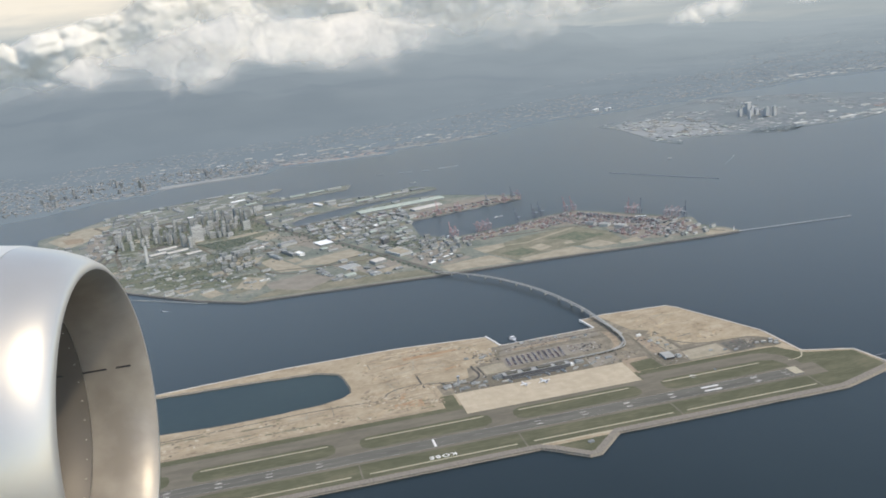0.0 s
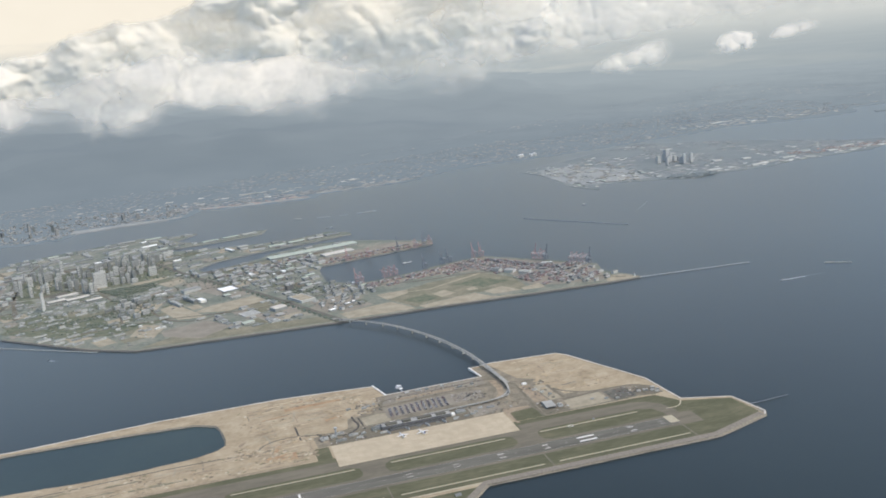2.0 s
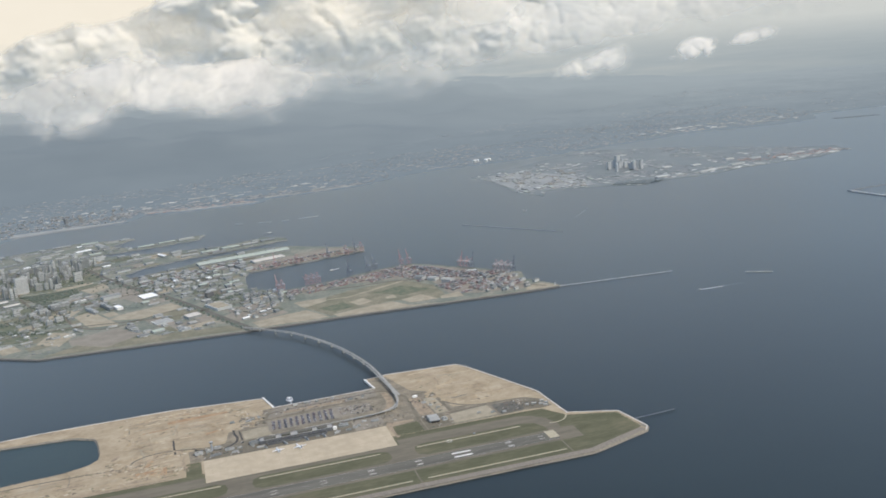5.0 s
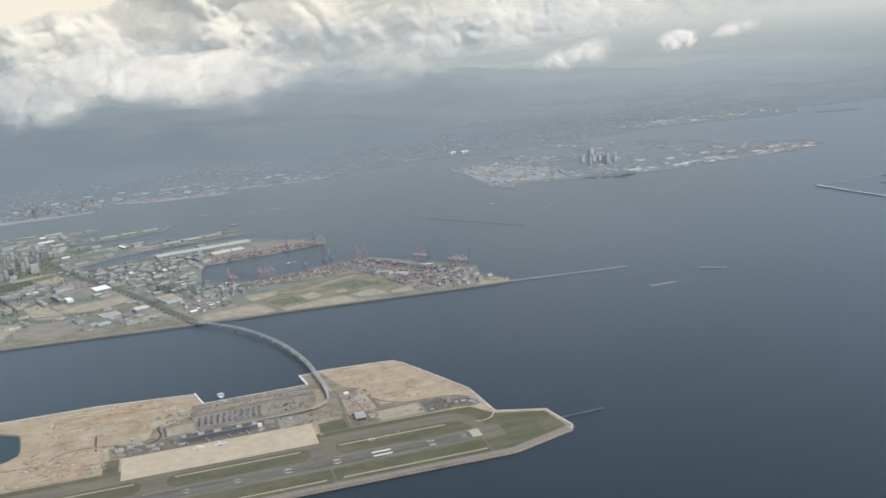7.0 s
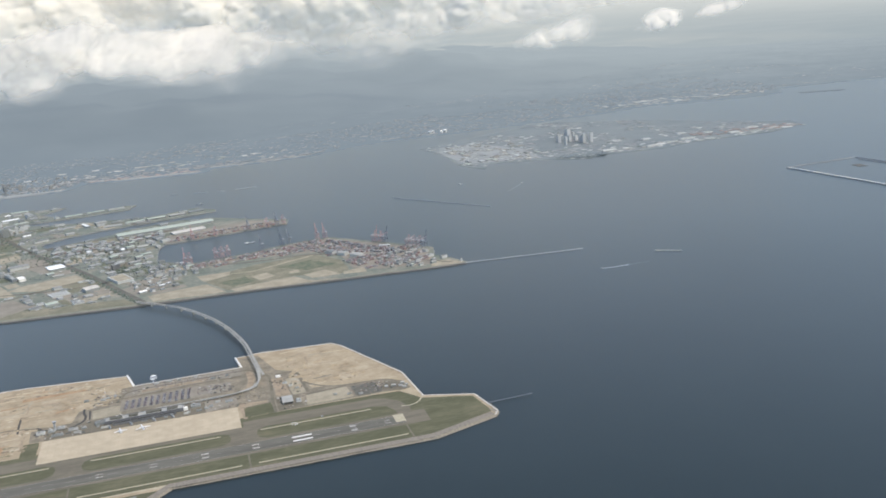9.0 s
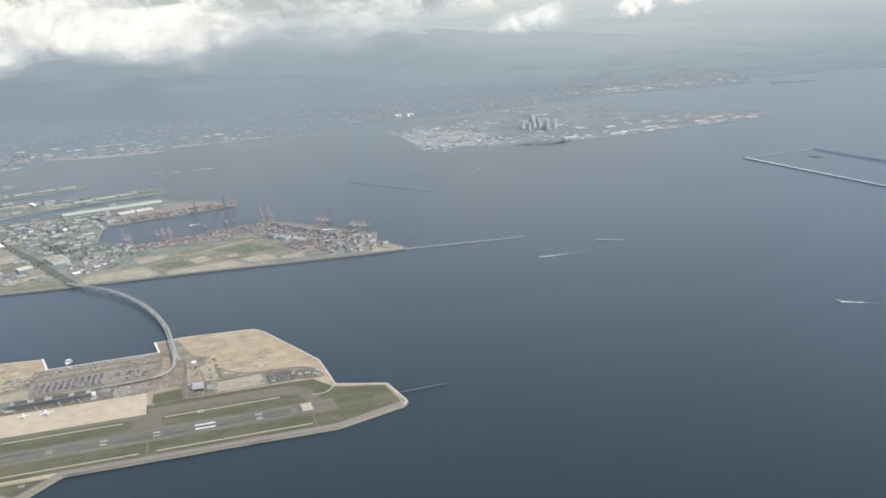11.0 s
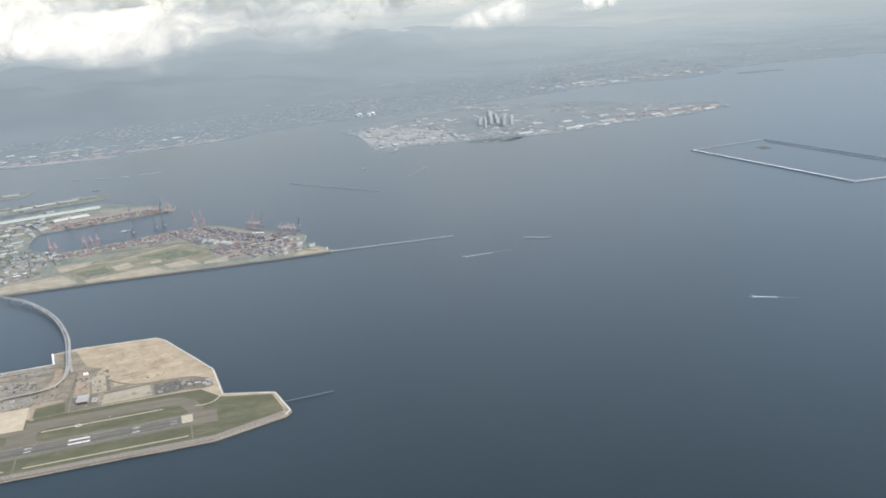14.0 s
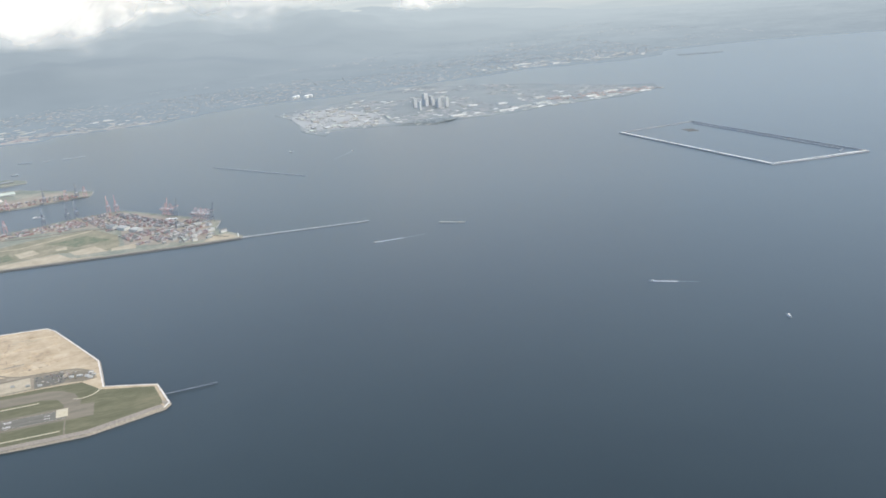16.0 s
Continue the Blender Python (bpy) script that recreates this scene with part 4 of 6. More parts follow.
structure(sheet("ground_tank_works", [wobble([(170, 548), (170, 482), (186, 470), (234, 460), (240, 520), (214, 588), (178, 584)], 8.0, 2.0, 5.0)], TOP - 0.33, M["shore_quay"], 0.02), "pale works ground on the hazy eastern island")
TANKS = [(196, 690), (214, 684), (226, 696), (206, 704)]
SANDBAR = [(650, 692), (700, 676), (704, 686), (655, 704)]
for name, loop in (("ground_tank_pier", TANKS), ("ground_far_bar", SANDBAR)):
    structure(sheet(name, [wobble(loop, 8.0, 1.0, 9.0)], TOP - 0.35, M["hazed_ground"], 0.3), "hazy strip of reclaimed land")

# breakwaters and the walled-off reclamation
structure(ribbon("breakwater_near", [(76, 172.3), (137, 166.2)], 0.5, 0.45, M["steel"], 0.7), "long thin pale breakwater")
structure(ribbon("breakwater_far", [(84, 368), (132, 298)], 0.6, 0.35, M["steel"], 0.6), "long thin grey breakwater")
for a, b in (((-66, 500), (-60, 497.6)), ((-48, 493), (-38, 489.4)), ((-30, 487), (-24, 486.4)), ((-16, 486.8), (0, 488))):
    structure(ribbon("breakwater_mid", [a, b], 1.4, 0.4, M["steel"], 0.6), "short length of thin dark breakwater")
for name, loop in (("ground_city_quay", [(-246, 577), (-220, 580), (-156, 588), (-152, 592), (-196, 594), (-244, 592)]), ("ground_red_quay", [(-138, 622), (-104, 610), (-42, 604), (-36, 610), (-100, 619), (-136, 630)]), ("ground_far_quay", [(-30, 626), (4, 627), (60, 634), (62, 640), (4, 636), (-28, 634)])):
    structure(sheet(name, [wobble(loop, 6.0, 1.2, 7.0)], TOP + 0.05, M["shore_quay"], 0.6, slope=2.0), "pale hazy quay on the far shore")
structure(ribbon("breakwater_detached", [(165.8, 143.2), (176.6, 135.8)], 0.4, 0.45, M["pale_concrete"], 0.6), "short detached pale breakwater in the bay")
structure(ribbon("approach_pier", [(29.5, 0.6), (45, 1.5)], 0.12, 0.5, M["crane_grey"], 0.25), "thin steel approach light pier")
structure(ribbon("basin_wall", [(349, 295), (362.5, 150.5), (424, 146), (409, 299)], 0.45, 0.62, M["hull"], 0.8, closed=True), "grey concrete wall round an unfilled reclamation basin")
structure(ribbon("basin_wall_cap", [(349.6, 293.6), (362.9, 151.2), (423, 146.7)], 1.1, 0.78, M["white"], 0.06), "bright pale strip along two sides of the basin wall")
structure(ribbon("basin_bank", [(406, 292), (418, 160), (412, 156)], 0.8, 0.5, M["hull"], 0.6), "dark stone bank inside the basin")
structure(sheet("basin_shoal", [wobble([(386, 268), (393, 266), (394, 276), (387, 277)], 4, 1.5, 2.0)], 0.12, M["dark_stone"], 0.2), "dark shoal in the basin")


# ---- hills and clouds ----
def hills():
    verts, faces = [], []
    nx, ny = 110, 60
    for j in range(ny):
        for i in range(nx):
            x = -2600 + 3900 * i / (nx - 1)
            y = 760 + 3300 * (j / (ny - 1)) ** 1.4
            edge = 800 + 0.55 * max(0, x + 150) + 60 * noise.noise((x * 0.004, 0, 3))
            rise = min(1, max(0, (y - edge) / 420))
            fade = 1 - min(1, max(0, (x - 350) / 800))
            h = 62 * rise * fade * (0.55 + 0.6 * abs(noise.noise((x * 0.0035, y * 0.0035, 1))) + 0.35 * noise.noise((x * 0.011, y * 0.011, 7)) + 0.15 * noise.noise((x * 0.04, y * 0.04, 2)))
            verts.append((x, y, TOP - 0.5 + h))
    for j in range(ny - 1):
        for i in range(nx - 1):
            faces.append((j * nx + i, j * nx + i + 1, (j + 1) * nx + i + 1, (j + 1) * nx + i))
    return structure(mesh_ob("backdrop_hills", verts, faces, M["hill"], smooth=True), "far hills painted as glowing blue haze under cloud")


hills()


def far_ridge():
    """A glowing wall some forty kilometres off, painted as the hazy rim of the bay and the pale high cloud over it."""
    verts, faces = [], []
    n = 90
    for k in range(n):
        a = radians(-75 + 175 * k / (n - 1))
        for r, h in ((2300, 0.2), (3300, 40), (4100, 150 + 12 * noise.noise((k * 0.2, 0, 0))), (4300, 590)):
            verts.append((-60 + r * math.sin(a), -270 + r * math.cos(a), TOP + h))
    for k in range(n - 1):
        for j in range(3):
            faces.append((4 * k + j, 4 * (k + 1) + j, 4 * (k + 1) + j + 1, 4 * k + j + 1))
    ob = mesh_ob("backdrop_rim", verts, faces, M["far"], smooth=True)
    return structure(ob, "glowing far rim of the bay, painted with haze and high cloud")


far_ridge()


TABLE = np.random.default_rng(4).random((4, 256, 256))


def swell_noise(x, y, layer=0):
    """Smooth random field of about one swell a unit, from 0 to 1."""
    i, j = np.floor(x).astype(int), np.floor(y).astype(int)
    u, v = x - i, y - j
    u, v = u * u * (3 - 2 * u), v * v * (3 - 2 * v)
    t = TABLE[layer]
    a, b = t[i % 256, j % 256], t[(i + 1) % 256, j % 256]
    c, d = t[i % 256, (j + 1) % 256], t[(i + 1) % 256, (j + 1) % 256]
    return (a * (1 - u) + b * u) * (1 - v) + (c * (1 - u) + d * u) * v


def domes(x, y, layer, firm):
    """Round heads packed side by side, one to a unit cell, melting together where they meet."""
    i, j = np.floor(x).astype(int), np.floor(y).astype(int)
    total = np.zeros_like(x)
    for p in (-1, 0, 1):
        for q in (-1, 0, 1):
            a, b = (i + p) % 256, (j + q) % 256
            dx = i + p + 0.1 + 0.8 * TABLE[layer][a, b] - x
            dy = j + q + 0.1 + 0.8 * TABLE[(layer + 1) % 4][a, b] - y
            total += np.exp(-firm * (dx * dx + dy * dy) / (0.45 + 0.75 * TABLE[(layer + 2) % 4][a, b]))
    f2 = -np.log(total + 1e-9) / firm
    return np.sqrt(np.clip(1.05 - 1.3 * f2, 0.0, 1.3))


def heaped(az, up, seed):
    """Heaped cloud heads at five sizes, in degrees of bulge."""
    az, up = az + 37.0 * seed, up * 1.2 + 11.0 * seed
    az = az + 1.3 * swell_noise(az * 0.6, up * 0.6, 0) + 0.4 * swell_noise(az * 2.1, up * 2.1, 1)
    up = up + 1.3 * swell_noise(az * 0.6 + 9, up * 0.6, 2) + 0.4 * swell_noise(az * 2.1, up * 2.1 + 7, 3)
    h = np.zeros_like(az)
    for k, (size, amount, firm) in enumerate(((5.2, 0.42, 5), (2.3, 0.44, 5), (1.05, 0.36, 6), (0.5, 0.2, 6), (0.24, 0.09, 6))):
        h += size * amount * domes(az / size, up / size + 0.37 * k, k % 4, firm) * (0.4 + 1.1 * swell_noise(az / size * 0.4 + 5, up / size * 0.4, (k + 1) % 4))
    return (h - h.mean()) / h.std(), h


def drift(az, up, seed):
    """Soft uneven thickness of cloud, about 0, at five sizes."""
    return sum(w * (swell_noise(az * f + 31 * seed, up * f * 1.5 + 17 * seed, k % 4) - 0.5) for k, (f, w) in enumerate(((0.2, 1.1), (0.42, 0.9), (0.9, 0.45), (1.9, 0.22), (4.1, 0.12))))


def ease(x):
    x = np.clip(x, 0.0, 1.0)
    return x * x * (3 - 2 * x)


def cloud(west, east, low, high, near, lean, nu, nv, seed, bulge, cover_of, label, crown=None):
    """A bank of heaped cloud over the stretch of sky west to east, low to high; it leans back towards its crown and thins out where cover_of falls."""
    az, up = np.meshgrid(np.linspace(west, east, nu), np.linspace(low, high, nv))
    q, h = heaped(az, up, seed)
    v = (up - low) / (high - low) if crown is None else np.clip((up - low) / (np.interp(az, *crown) + 0.5 - low), 0, 1.3)
    r = near * (1 + lean * v ** 2.5) - near * math.pi / 180 * bulge * h
    z = r * np.tan(np.radians(up)) + 126
    x, y = r * np.sin(np.radians(az)) - 120, r * np.cos(np.radians(az)) - 267
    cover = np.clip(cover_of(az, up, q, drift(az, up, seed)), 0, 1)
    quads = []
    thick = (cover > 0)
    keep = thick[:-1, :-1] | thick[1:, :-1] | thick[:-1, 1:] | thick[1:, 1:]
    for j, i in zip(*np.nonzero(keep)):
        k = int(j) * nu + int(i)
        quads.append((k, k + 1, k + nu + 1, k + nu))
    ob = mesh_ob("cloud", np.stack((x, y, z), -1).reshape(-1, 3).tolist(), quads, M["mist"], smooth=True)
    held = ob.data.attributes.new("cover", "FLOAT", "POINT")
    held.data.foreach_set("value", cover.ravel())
    return tagged(ob, label, "cloud", "clouds over the coast", "structure")


FOOT = ((-40, -12, -9, -6, -1.4, 3, 6.4, 11, 15, 18, 20, 24, 28), (-3.2, -2.9, -2.3, -2.7, -2.7, -3.0, -3.0, -2.6, -3.2, -2.6, -1.8, -1.4, -0.7))
BROW = ((-40, -12, -8, -2.8, -1.5, 1.5, 4, 7.3, 10, 13.4, 17.7, 21, 26), (-2.0, -1.6, -0.9, 0.05, 0.45, 0.25, -0.4, -0.1, 0.8, 0.5, 0.2, -0.3, -0.2))
RIM = ((-40, -12, -8.5, -6.6, -2.6, 1.4, 5.2, 7.8, 10.5, 16, 60), (-0.4, 0.3, 1.3, 2.1, 3.0, 3.6, 3.1, 3.7, 5.5, 9.0, 9.0))


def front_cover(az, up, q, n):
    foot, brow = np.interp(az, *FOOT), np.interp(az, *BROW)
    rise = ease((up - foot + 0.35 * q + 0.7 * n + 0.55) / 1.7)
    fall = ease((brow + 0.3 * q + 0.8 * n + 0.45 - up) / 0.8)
    # creases and the west end are thinned, to read as grey shade
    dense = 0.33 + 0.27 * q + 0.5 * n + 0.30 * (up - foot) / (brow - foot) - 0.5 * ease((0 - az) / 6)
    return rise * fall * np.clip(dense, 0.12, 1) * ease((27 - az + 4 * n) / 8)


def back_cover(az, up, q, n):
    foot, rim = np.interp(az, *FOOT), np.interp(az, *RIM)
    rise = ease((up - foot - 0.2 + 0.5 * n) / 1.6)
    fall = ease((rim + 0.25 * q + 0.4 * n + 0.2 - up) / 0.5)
    # thinner below the rim, so the body passes for shaded grey
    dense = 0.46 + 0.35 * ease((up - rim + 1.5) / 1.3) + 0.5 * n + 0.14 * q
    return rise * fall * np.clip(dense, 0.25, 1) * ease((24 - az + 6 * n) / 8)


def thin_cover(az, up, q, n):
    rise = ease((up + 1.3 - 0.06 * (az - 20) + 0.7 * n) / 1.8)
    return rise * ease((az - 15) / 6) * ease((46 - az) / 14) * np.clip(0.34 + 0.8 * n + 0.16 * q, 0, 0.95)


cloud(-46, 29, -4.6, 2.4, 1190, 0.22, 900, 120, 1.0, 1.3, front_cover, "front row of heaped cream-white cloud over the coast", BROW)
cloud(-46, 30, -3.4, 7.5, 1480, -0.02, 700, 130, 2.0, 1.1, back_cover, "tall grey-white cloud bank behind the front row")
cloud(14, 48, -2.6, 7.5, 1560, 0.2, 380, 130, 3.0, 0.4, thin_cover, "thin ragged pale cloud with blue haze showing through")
for n_puff, (x, y, z, s) in enumerate(((420, 851, 89, 58), (540, 828, 94, 34), (606, 811, 101, 36))):
    far = math.hypot(x + 120, y + 267)
    az0, up0 = math.degrees(math.atan2(x + 120, y + 267)), math.degrees(math.atan2(z - 126, far))
    wide, tall = math.degrees(s * 1.15 / far), math.degrees(s * 0.36 / far)

    def puff_cover(az, up, q, n):
        d = np.hypot((az - az0) / wide, (up - up0 - 0.16 * (az - az0)) / tall)
        return ease((0.9 - d + 0.26 * q + 0.5 * n) / 0.7)
    cloud(az0 - wide * 1.7, az0 + wide * 1.7, up0 - tall * 2.2, up0 + tall * 2.2, far - 30, 0.05, 110, 70, 4.0 + n_puff, 0.4, puff_cover, "small loose puff of cream-white cloud")


# ---- bridge to the airport ----
def bridge():
    root = tagged(new("sea_bridge"), "long curved grey road and rail bridge over the channel", "bridge")
    line = curve_line([(-83.4, 188), (-80.4, 181), (-62.4, 160), (-48.6, 131.3), (-40.8, 101), (-38.4, 78), (-37.2, 66), (-36.4, 60)], 12)
    n = len(line)
    zs = [TOP + 0.2 + 1.15 * min(1, 6 * (k / (n - 1))) * min(1, 3.4 * (1 - k / (n - 1))) for k in range(n)]
    ribbon("road_deck", line, 0.86, zs, M["deck"], 0.13, root)
    for s, nm in ((0.43, "parapet"), (-0.43, "parapet")):
        side = []
        for k, p in enumerate(line):
            a, b = line[max(0, k - 1)], line[min(n - 1, k + 1)]
            d = (b - a).normalized()
            side.append(p + Vector((-d.y, d.x)) * s)
        ribbon(nm, side, 0.06, [z + 0.09 for z in zs], M["deck"], 0.12, root)
    rail = curve_line([(-84.4, 188), (-81.4, 180.5), (-63.3, 159.4), (-49.6, 130.9), (-41.9, 100.8), (-39.5, 78), (-38.4, 62), (-38.9, 52.4), (-40.6, 47.2), (-45, 45), (-54, 44.3), (-64, 43.8), (-74, 43.4)], 9)
    m = len(rail)
    zr = [TOP + 0.5 + 0.85 * min(1, 7 * (k / (m - 1))) * (1 - 0.55 * min(1, max(0, (k / (m - 1) - 0.5) * 4))) for k in range(m)]
    ribbon("rail_viaduct", rail, 0.44, zr, M["deck"], 0.14, root)
    ramp = curve_line([(-38.3, 76), (-37.7, 64), (-38.0, 57), (-39.1, 52), (-42.6, 47.6), (-49.2, 45.4), (-60, 45.0)], 10)
    q = len(ramp) - 1
    ribbon("ramp_deck", ramp, 0.85, [TOP + 1.3 - 1.1 * (k / q) for k in range(q + 1)], M["deck"], 0.12, root)
    for k in range(3, n - 14, 4):
        d = (line[k + 1] - line[k]).normalized()
        ang = math.atan2(d.y, d.x)
        v, f = box_data(-0.07, 0.07, -0.35, 0.55, -0.3, zs[k] - 0.2, None, None, ang, line[k].x, line[k].y)
        box_data(-0.12, 0.12, -0.45, 0.65, -0.3, 0.1, v, f, ang, line[k].x, line[k].y)
        mesh_ob("pier", v, f, M["deck"], root)
    for k in range(m - 56, m, 4):
        v, f = box_data(-0.15, 0.15, -0.2, 0.2, TOP - 0.1, zr[k] - 0.2, None, None, 0, rail[k].x, rail[k].y)
        mesh_ob("pillar", v, f, M["kerb"], root)


bridge()


def jetty(line, w):
    ob = ribbon("jetty", line, w, TOP + 0.3, M["white"], 0.9)
    tagged(ob, "white concrete jetty at the shore", "jetty", "jetties")


jetty([(-84.6, 83.4), (-81.9, 70.8)], 0.65)
jetty([(-44.9, 83.4), (-43.4, 71.6)], 0.65)


# ---- houses and works ----
def house(x, y, w, d, h, turn=0.0, name="building", label="grey concrete building with a flat roof", category="building", group="", wall=None, roof=None, base=TOP, plant=True, bands=0, lower=0.0):
    """A flat-roofed building: walls with a parapet, the roof inside it, a plant room, and window bands where they can be told."""
    c, s = math.cos(turn), math.sin(turn)
    hw, hd, t, p = w / 2, d / 2, min(w, d) * 0.05 + 0.03, 0.12
    ring = [(-hw, -hd), (hw, -hd), (hw, hd), (-hw, hd)]
    inner = [(-hw + t, -hd + t), (hw - t, -hd + t), (hw - t, hd - t), (-hw + t, hd - t)]
    v = [(a, b, 0) for a, b in ring] + [(a, b, h) for a, b in ring] + [(a, b, h) for a, b in inner] + [(a, b, h - p) for a, b in inner]
    f = []
    for k in range(4):
        j = (k + 1) % 4
        f += [(k, j, 4 + j, 4 + k), (4 + k, 4 + j, 8 + j, 8 + k), (8 + k, 8 + j, 12 + j, 12 + k)]
    ob = mesh_ob(name, v, f, wall or M["wall"])
    ob.matrix_world = pose(x, y, base - 0.03, 0, 0, math.degrees(turn))
    tagged(ob, label, category, group)
    mesh_ob("roof", [(a, b, h - p) for a, b in inner] + [(a, b, h - p - 0.05) for a, b in inner], [(0, 1, 2, 3), (7, 6, 5, 4)], roof or M["roof"], ob)
    if plant:
        r = random.Random(int(x * 31 + y * 17))
        pw, pd, ph = w * r.uniform(0.2, 0.4), d * r.uniform(0.25, 0.5), min(0.6, 0.25 + h * 0.05)
        px, py = r.uniform(-0.2, 0.2) * w, r.uniform(-0.15, 0.15) * d
        mesh_ob("plant_room", *box_data(px - pw / 2, px + pw / 2, py - pd / 2, py + pd / 2, h - p - 0.02, h + ph), M["wall"], ob)
    for k in range(bands):
        z0 = h * (0.12 + 0.8 * k / bands)
        bv, bf = box_data(-hw - 0.015, hw + 0.015, -hd - 0.015, hd + 0.015, z0, z0 + h * 0.2 / bands)
        mesh_ob("window_band", bv, bf, M["glass"], ob)
    return ob


def pitched(x, y, w, d, h, turn, label, roof, group="", name="warehouse", rise=0.35):
    """A long shed with a low ridged roof."""
    hw, hd = w / 2, d / 2
    ob = mesh_ob(name, *box_data(-hw, hw, -hd, hd, 0, h), M["wall"])
    ob.matrix_world = pose(x, y, TOP - 0.03, 0, 0, math.degrees(turn))
    tagged(ob, label, "warehouse", group)
    e = 0.12
    v = [(-hw - e, -hd - e, h), (hw + e, -hd - e, h), (hw + e, 0, h + rise), (-hw - e, 0, h + rise), (hw + e, hd + e, h), (-hw - e, hd + e, h)]
    v += [(a, b, z + 0.06) for a, b, z in v]
    f = [(0, 1, 2, 3), (3, 2, 4, 5), (9, 8, 7, 6), (11, 10, 8, 9), (0, 6, 7, 1), (5, 4, 10, 11), (1, 7, 8, 2), (2, 8, 10, 4), (3, 9, 6, 0), (5, 11, 9, 3)]
    mesh_ob("roof", v, f, roof, ob)
    return ob


# passenger terminal and its neighbours
T1 = house(-77.5, 40.0, 25, 3.4, 1.3, 0.02, "terminal_building", "long grey airport terminal with a dark roof", "terminal", wall=M["glass"], roof=M["roof"], bands=2, plant=False)
for k, (x, w, hh) in enumerate(((-9, 4, 0.35), (-3.5, 3, 0.5), (3, 5, 0.4), (9, 3.5, 0.3))):
    mesh_ob("roof_unit", *box_data(x - w / 2, x + w / 2, -0.9, 1.0, 1.1, 1.3 + hh), M["asphalt"], T1)
house(-77.5, 37.2, 20, 1.4, 0.8, 0.02, "terminal_pier", "low grey gate wing in front of the terminal", "terminal", wall=M["glass"], roof=M["fresh_asphalt"], bands=1, plant=False)
for x in (-88.5, -81.8, -74.6, -68.6):
    house(x, 35.4, 0.4, 2.4, 0.65, 0.35, "boarding_bridge", "grey enclosed boarding bridge on the apron", "boarding bridge", "boarding bridges", wall=M["steel"], roof=M["roof"], plant=False)
house(-85.6, 40.6, 2.2, 1.8, 1.5, 0.1, "pavilion", "small building with a bright white roof beside the terminal", "building", wall=M["white"], roof=M["white_roof"], plant=False)
house(-64.6, 39.4, 2.0, 1.4, 1.0, 0.1, "pavilion", "small building with a bright white roof beside the terminal", "building", wall=M["white"], roof=M["white_roof"], plant=False)
house(-91.5, 40.2, 3.4, 2.0, 0.9, 0.1, label="low pale cargo building beside the terminal", group="airport sheds")
house(-57.5, 37.2, 1.6, 0.9, 0.5, 0.0, label="small pale hut at the apron's edge", group="airport sheds", plant=False)
house(-61.0, 41.0, 3.2, 2.2, 0.7, 0.0, label="low dark service block", group="airport sheds")
for x, y, w, d, h in ((-110, 40, 2.6, 1.8, 0.8), (-106.7, 40.6, 2.0, 1.6, 0.7), (-104, 42.4, 2.2, 1.4, 0.6), (-100, 39.2, 3.0, 1.3, 0.5), (-96.6, 38.6, 1.6, 1.0, 0.5), (-98.4, 36.2, 2.2, 1.0, 0.4), (-104.6, 36.4, 3.6, 1.2, 0.5)):
    house(x, y, w, d, h, 0.05, label="low grey airport service shed", group="airport sheds", wall=M["wall"])


rg = random.Random(19)
for k in range(26):
    x, y = rg.uniform(-93, -59), rg.choice((36.2, 42.6, 38.4)) + rg.uniform(-0.5, 0.5)
    if -90 < x < -65 and 36.4 < y < 41.9:
        y = 42.4 + rg.uniform(0, 0.5)
    house(x, y, rg.uniform(0.6, 2.4), rg.uniform(0.5, 1.1), rg.uniform(0.25, 0.7), 0.02, "service_shed", "small dark or pale shed and stores beside the terminal", "shed", "terminal sheds", roof=M[rg.choice(("roof", "dark", "roof", "glass", "pale_concrete", "white_roof"))], plant=False)


def control_tower(x, y):
    root = tagged(new("control_tower"), "slim grey airport control tower with a glazed cab", "control tower")
    root.location = (x, y, TOP)
    bm = bmesh.new()
    bmesh.ops.create_cone(bm, cap_ends=True, segments=10, radius1=0.42, radius2=0.32, depth=2.6, matrix=Matrix.Translation((0, 0, 1.25)))
    part("shaft", bm, M["steel"], root)
    bm = bmesh.new()
    bmesh.ops.create_cone(bm, cap_ends=True, segments=8, radius1=0.5, radius2=0.68, depth=0.45, matrix=Matrix.Translation((0, 0, 2.75)))
    part("cab", bm, M["glass"], root)
    bm = bmesh.new()
    bmesh.ops.create_cone(bm, cap_ends=True, segments=8, radius1=0.72, radius2=0.6, depth=0.14, matrix=Matrix.Translation((0, 0, 3.04)))
    part("roof", bm, M["steel"], root)


control_tower(-105.7, 41.5)
hangar = pitched(-31.2, 31.2, 3.4, 5.6, 0.8, -0.04, "grey hangar with a shallow roof beside the taxiway", M["roof"], name="hangar", rise=0.25)
mesh_ob("hangar_door", *box_data(-1.5, 1.5, -2.86, -2.79, 0.05, 0.65), M["dark"], hangar)
house(-27.6, 29.6, 1.6, 2.4, 0.6, -0.04, label="low grey annex in the hangar yard", group="airport sheds")
house(-31.6, 55.2, 1.7, 1.0, 0.7, 0.1, label="small hut with a white roof by the road", roof=M["white_roof"], wall=M["white"], plant=False)
for x, y, w, d in ((2.2, 28.2, 1.3, 0.9), (4.7, 28.0, 1.8, 1.2), (8.1, 29.1, 1.4, 1.3), (9.0, 26.9, 1.2, 1.0), (7.9, 25.2, 1.5, 0.9), (6.8, 26.9, 1.2, 0.9)):
    house(x, y, w, d, 0.6, -0.2, label="small works hut with a white roof on the east shore", group="east works huts", roof=M["pale_concrete"], wall=M["wall"], plant=False)
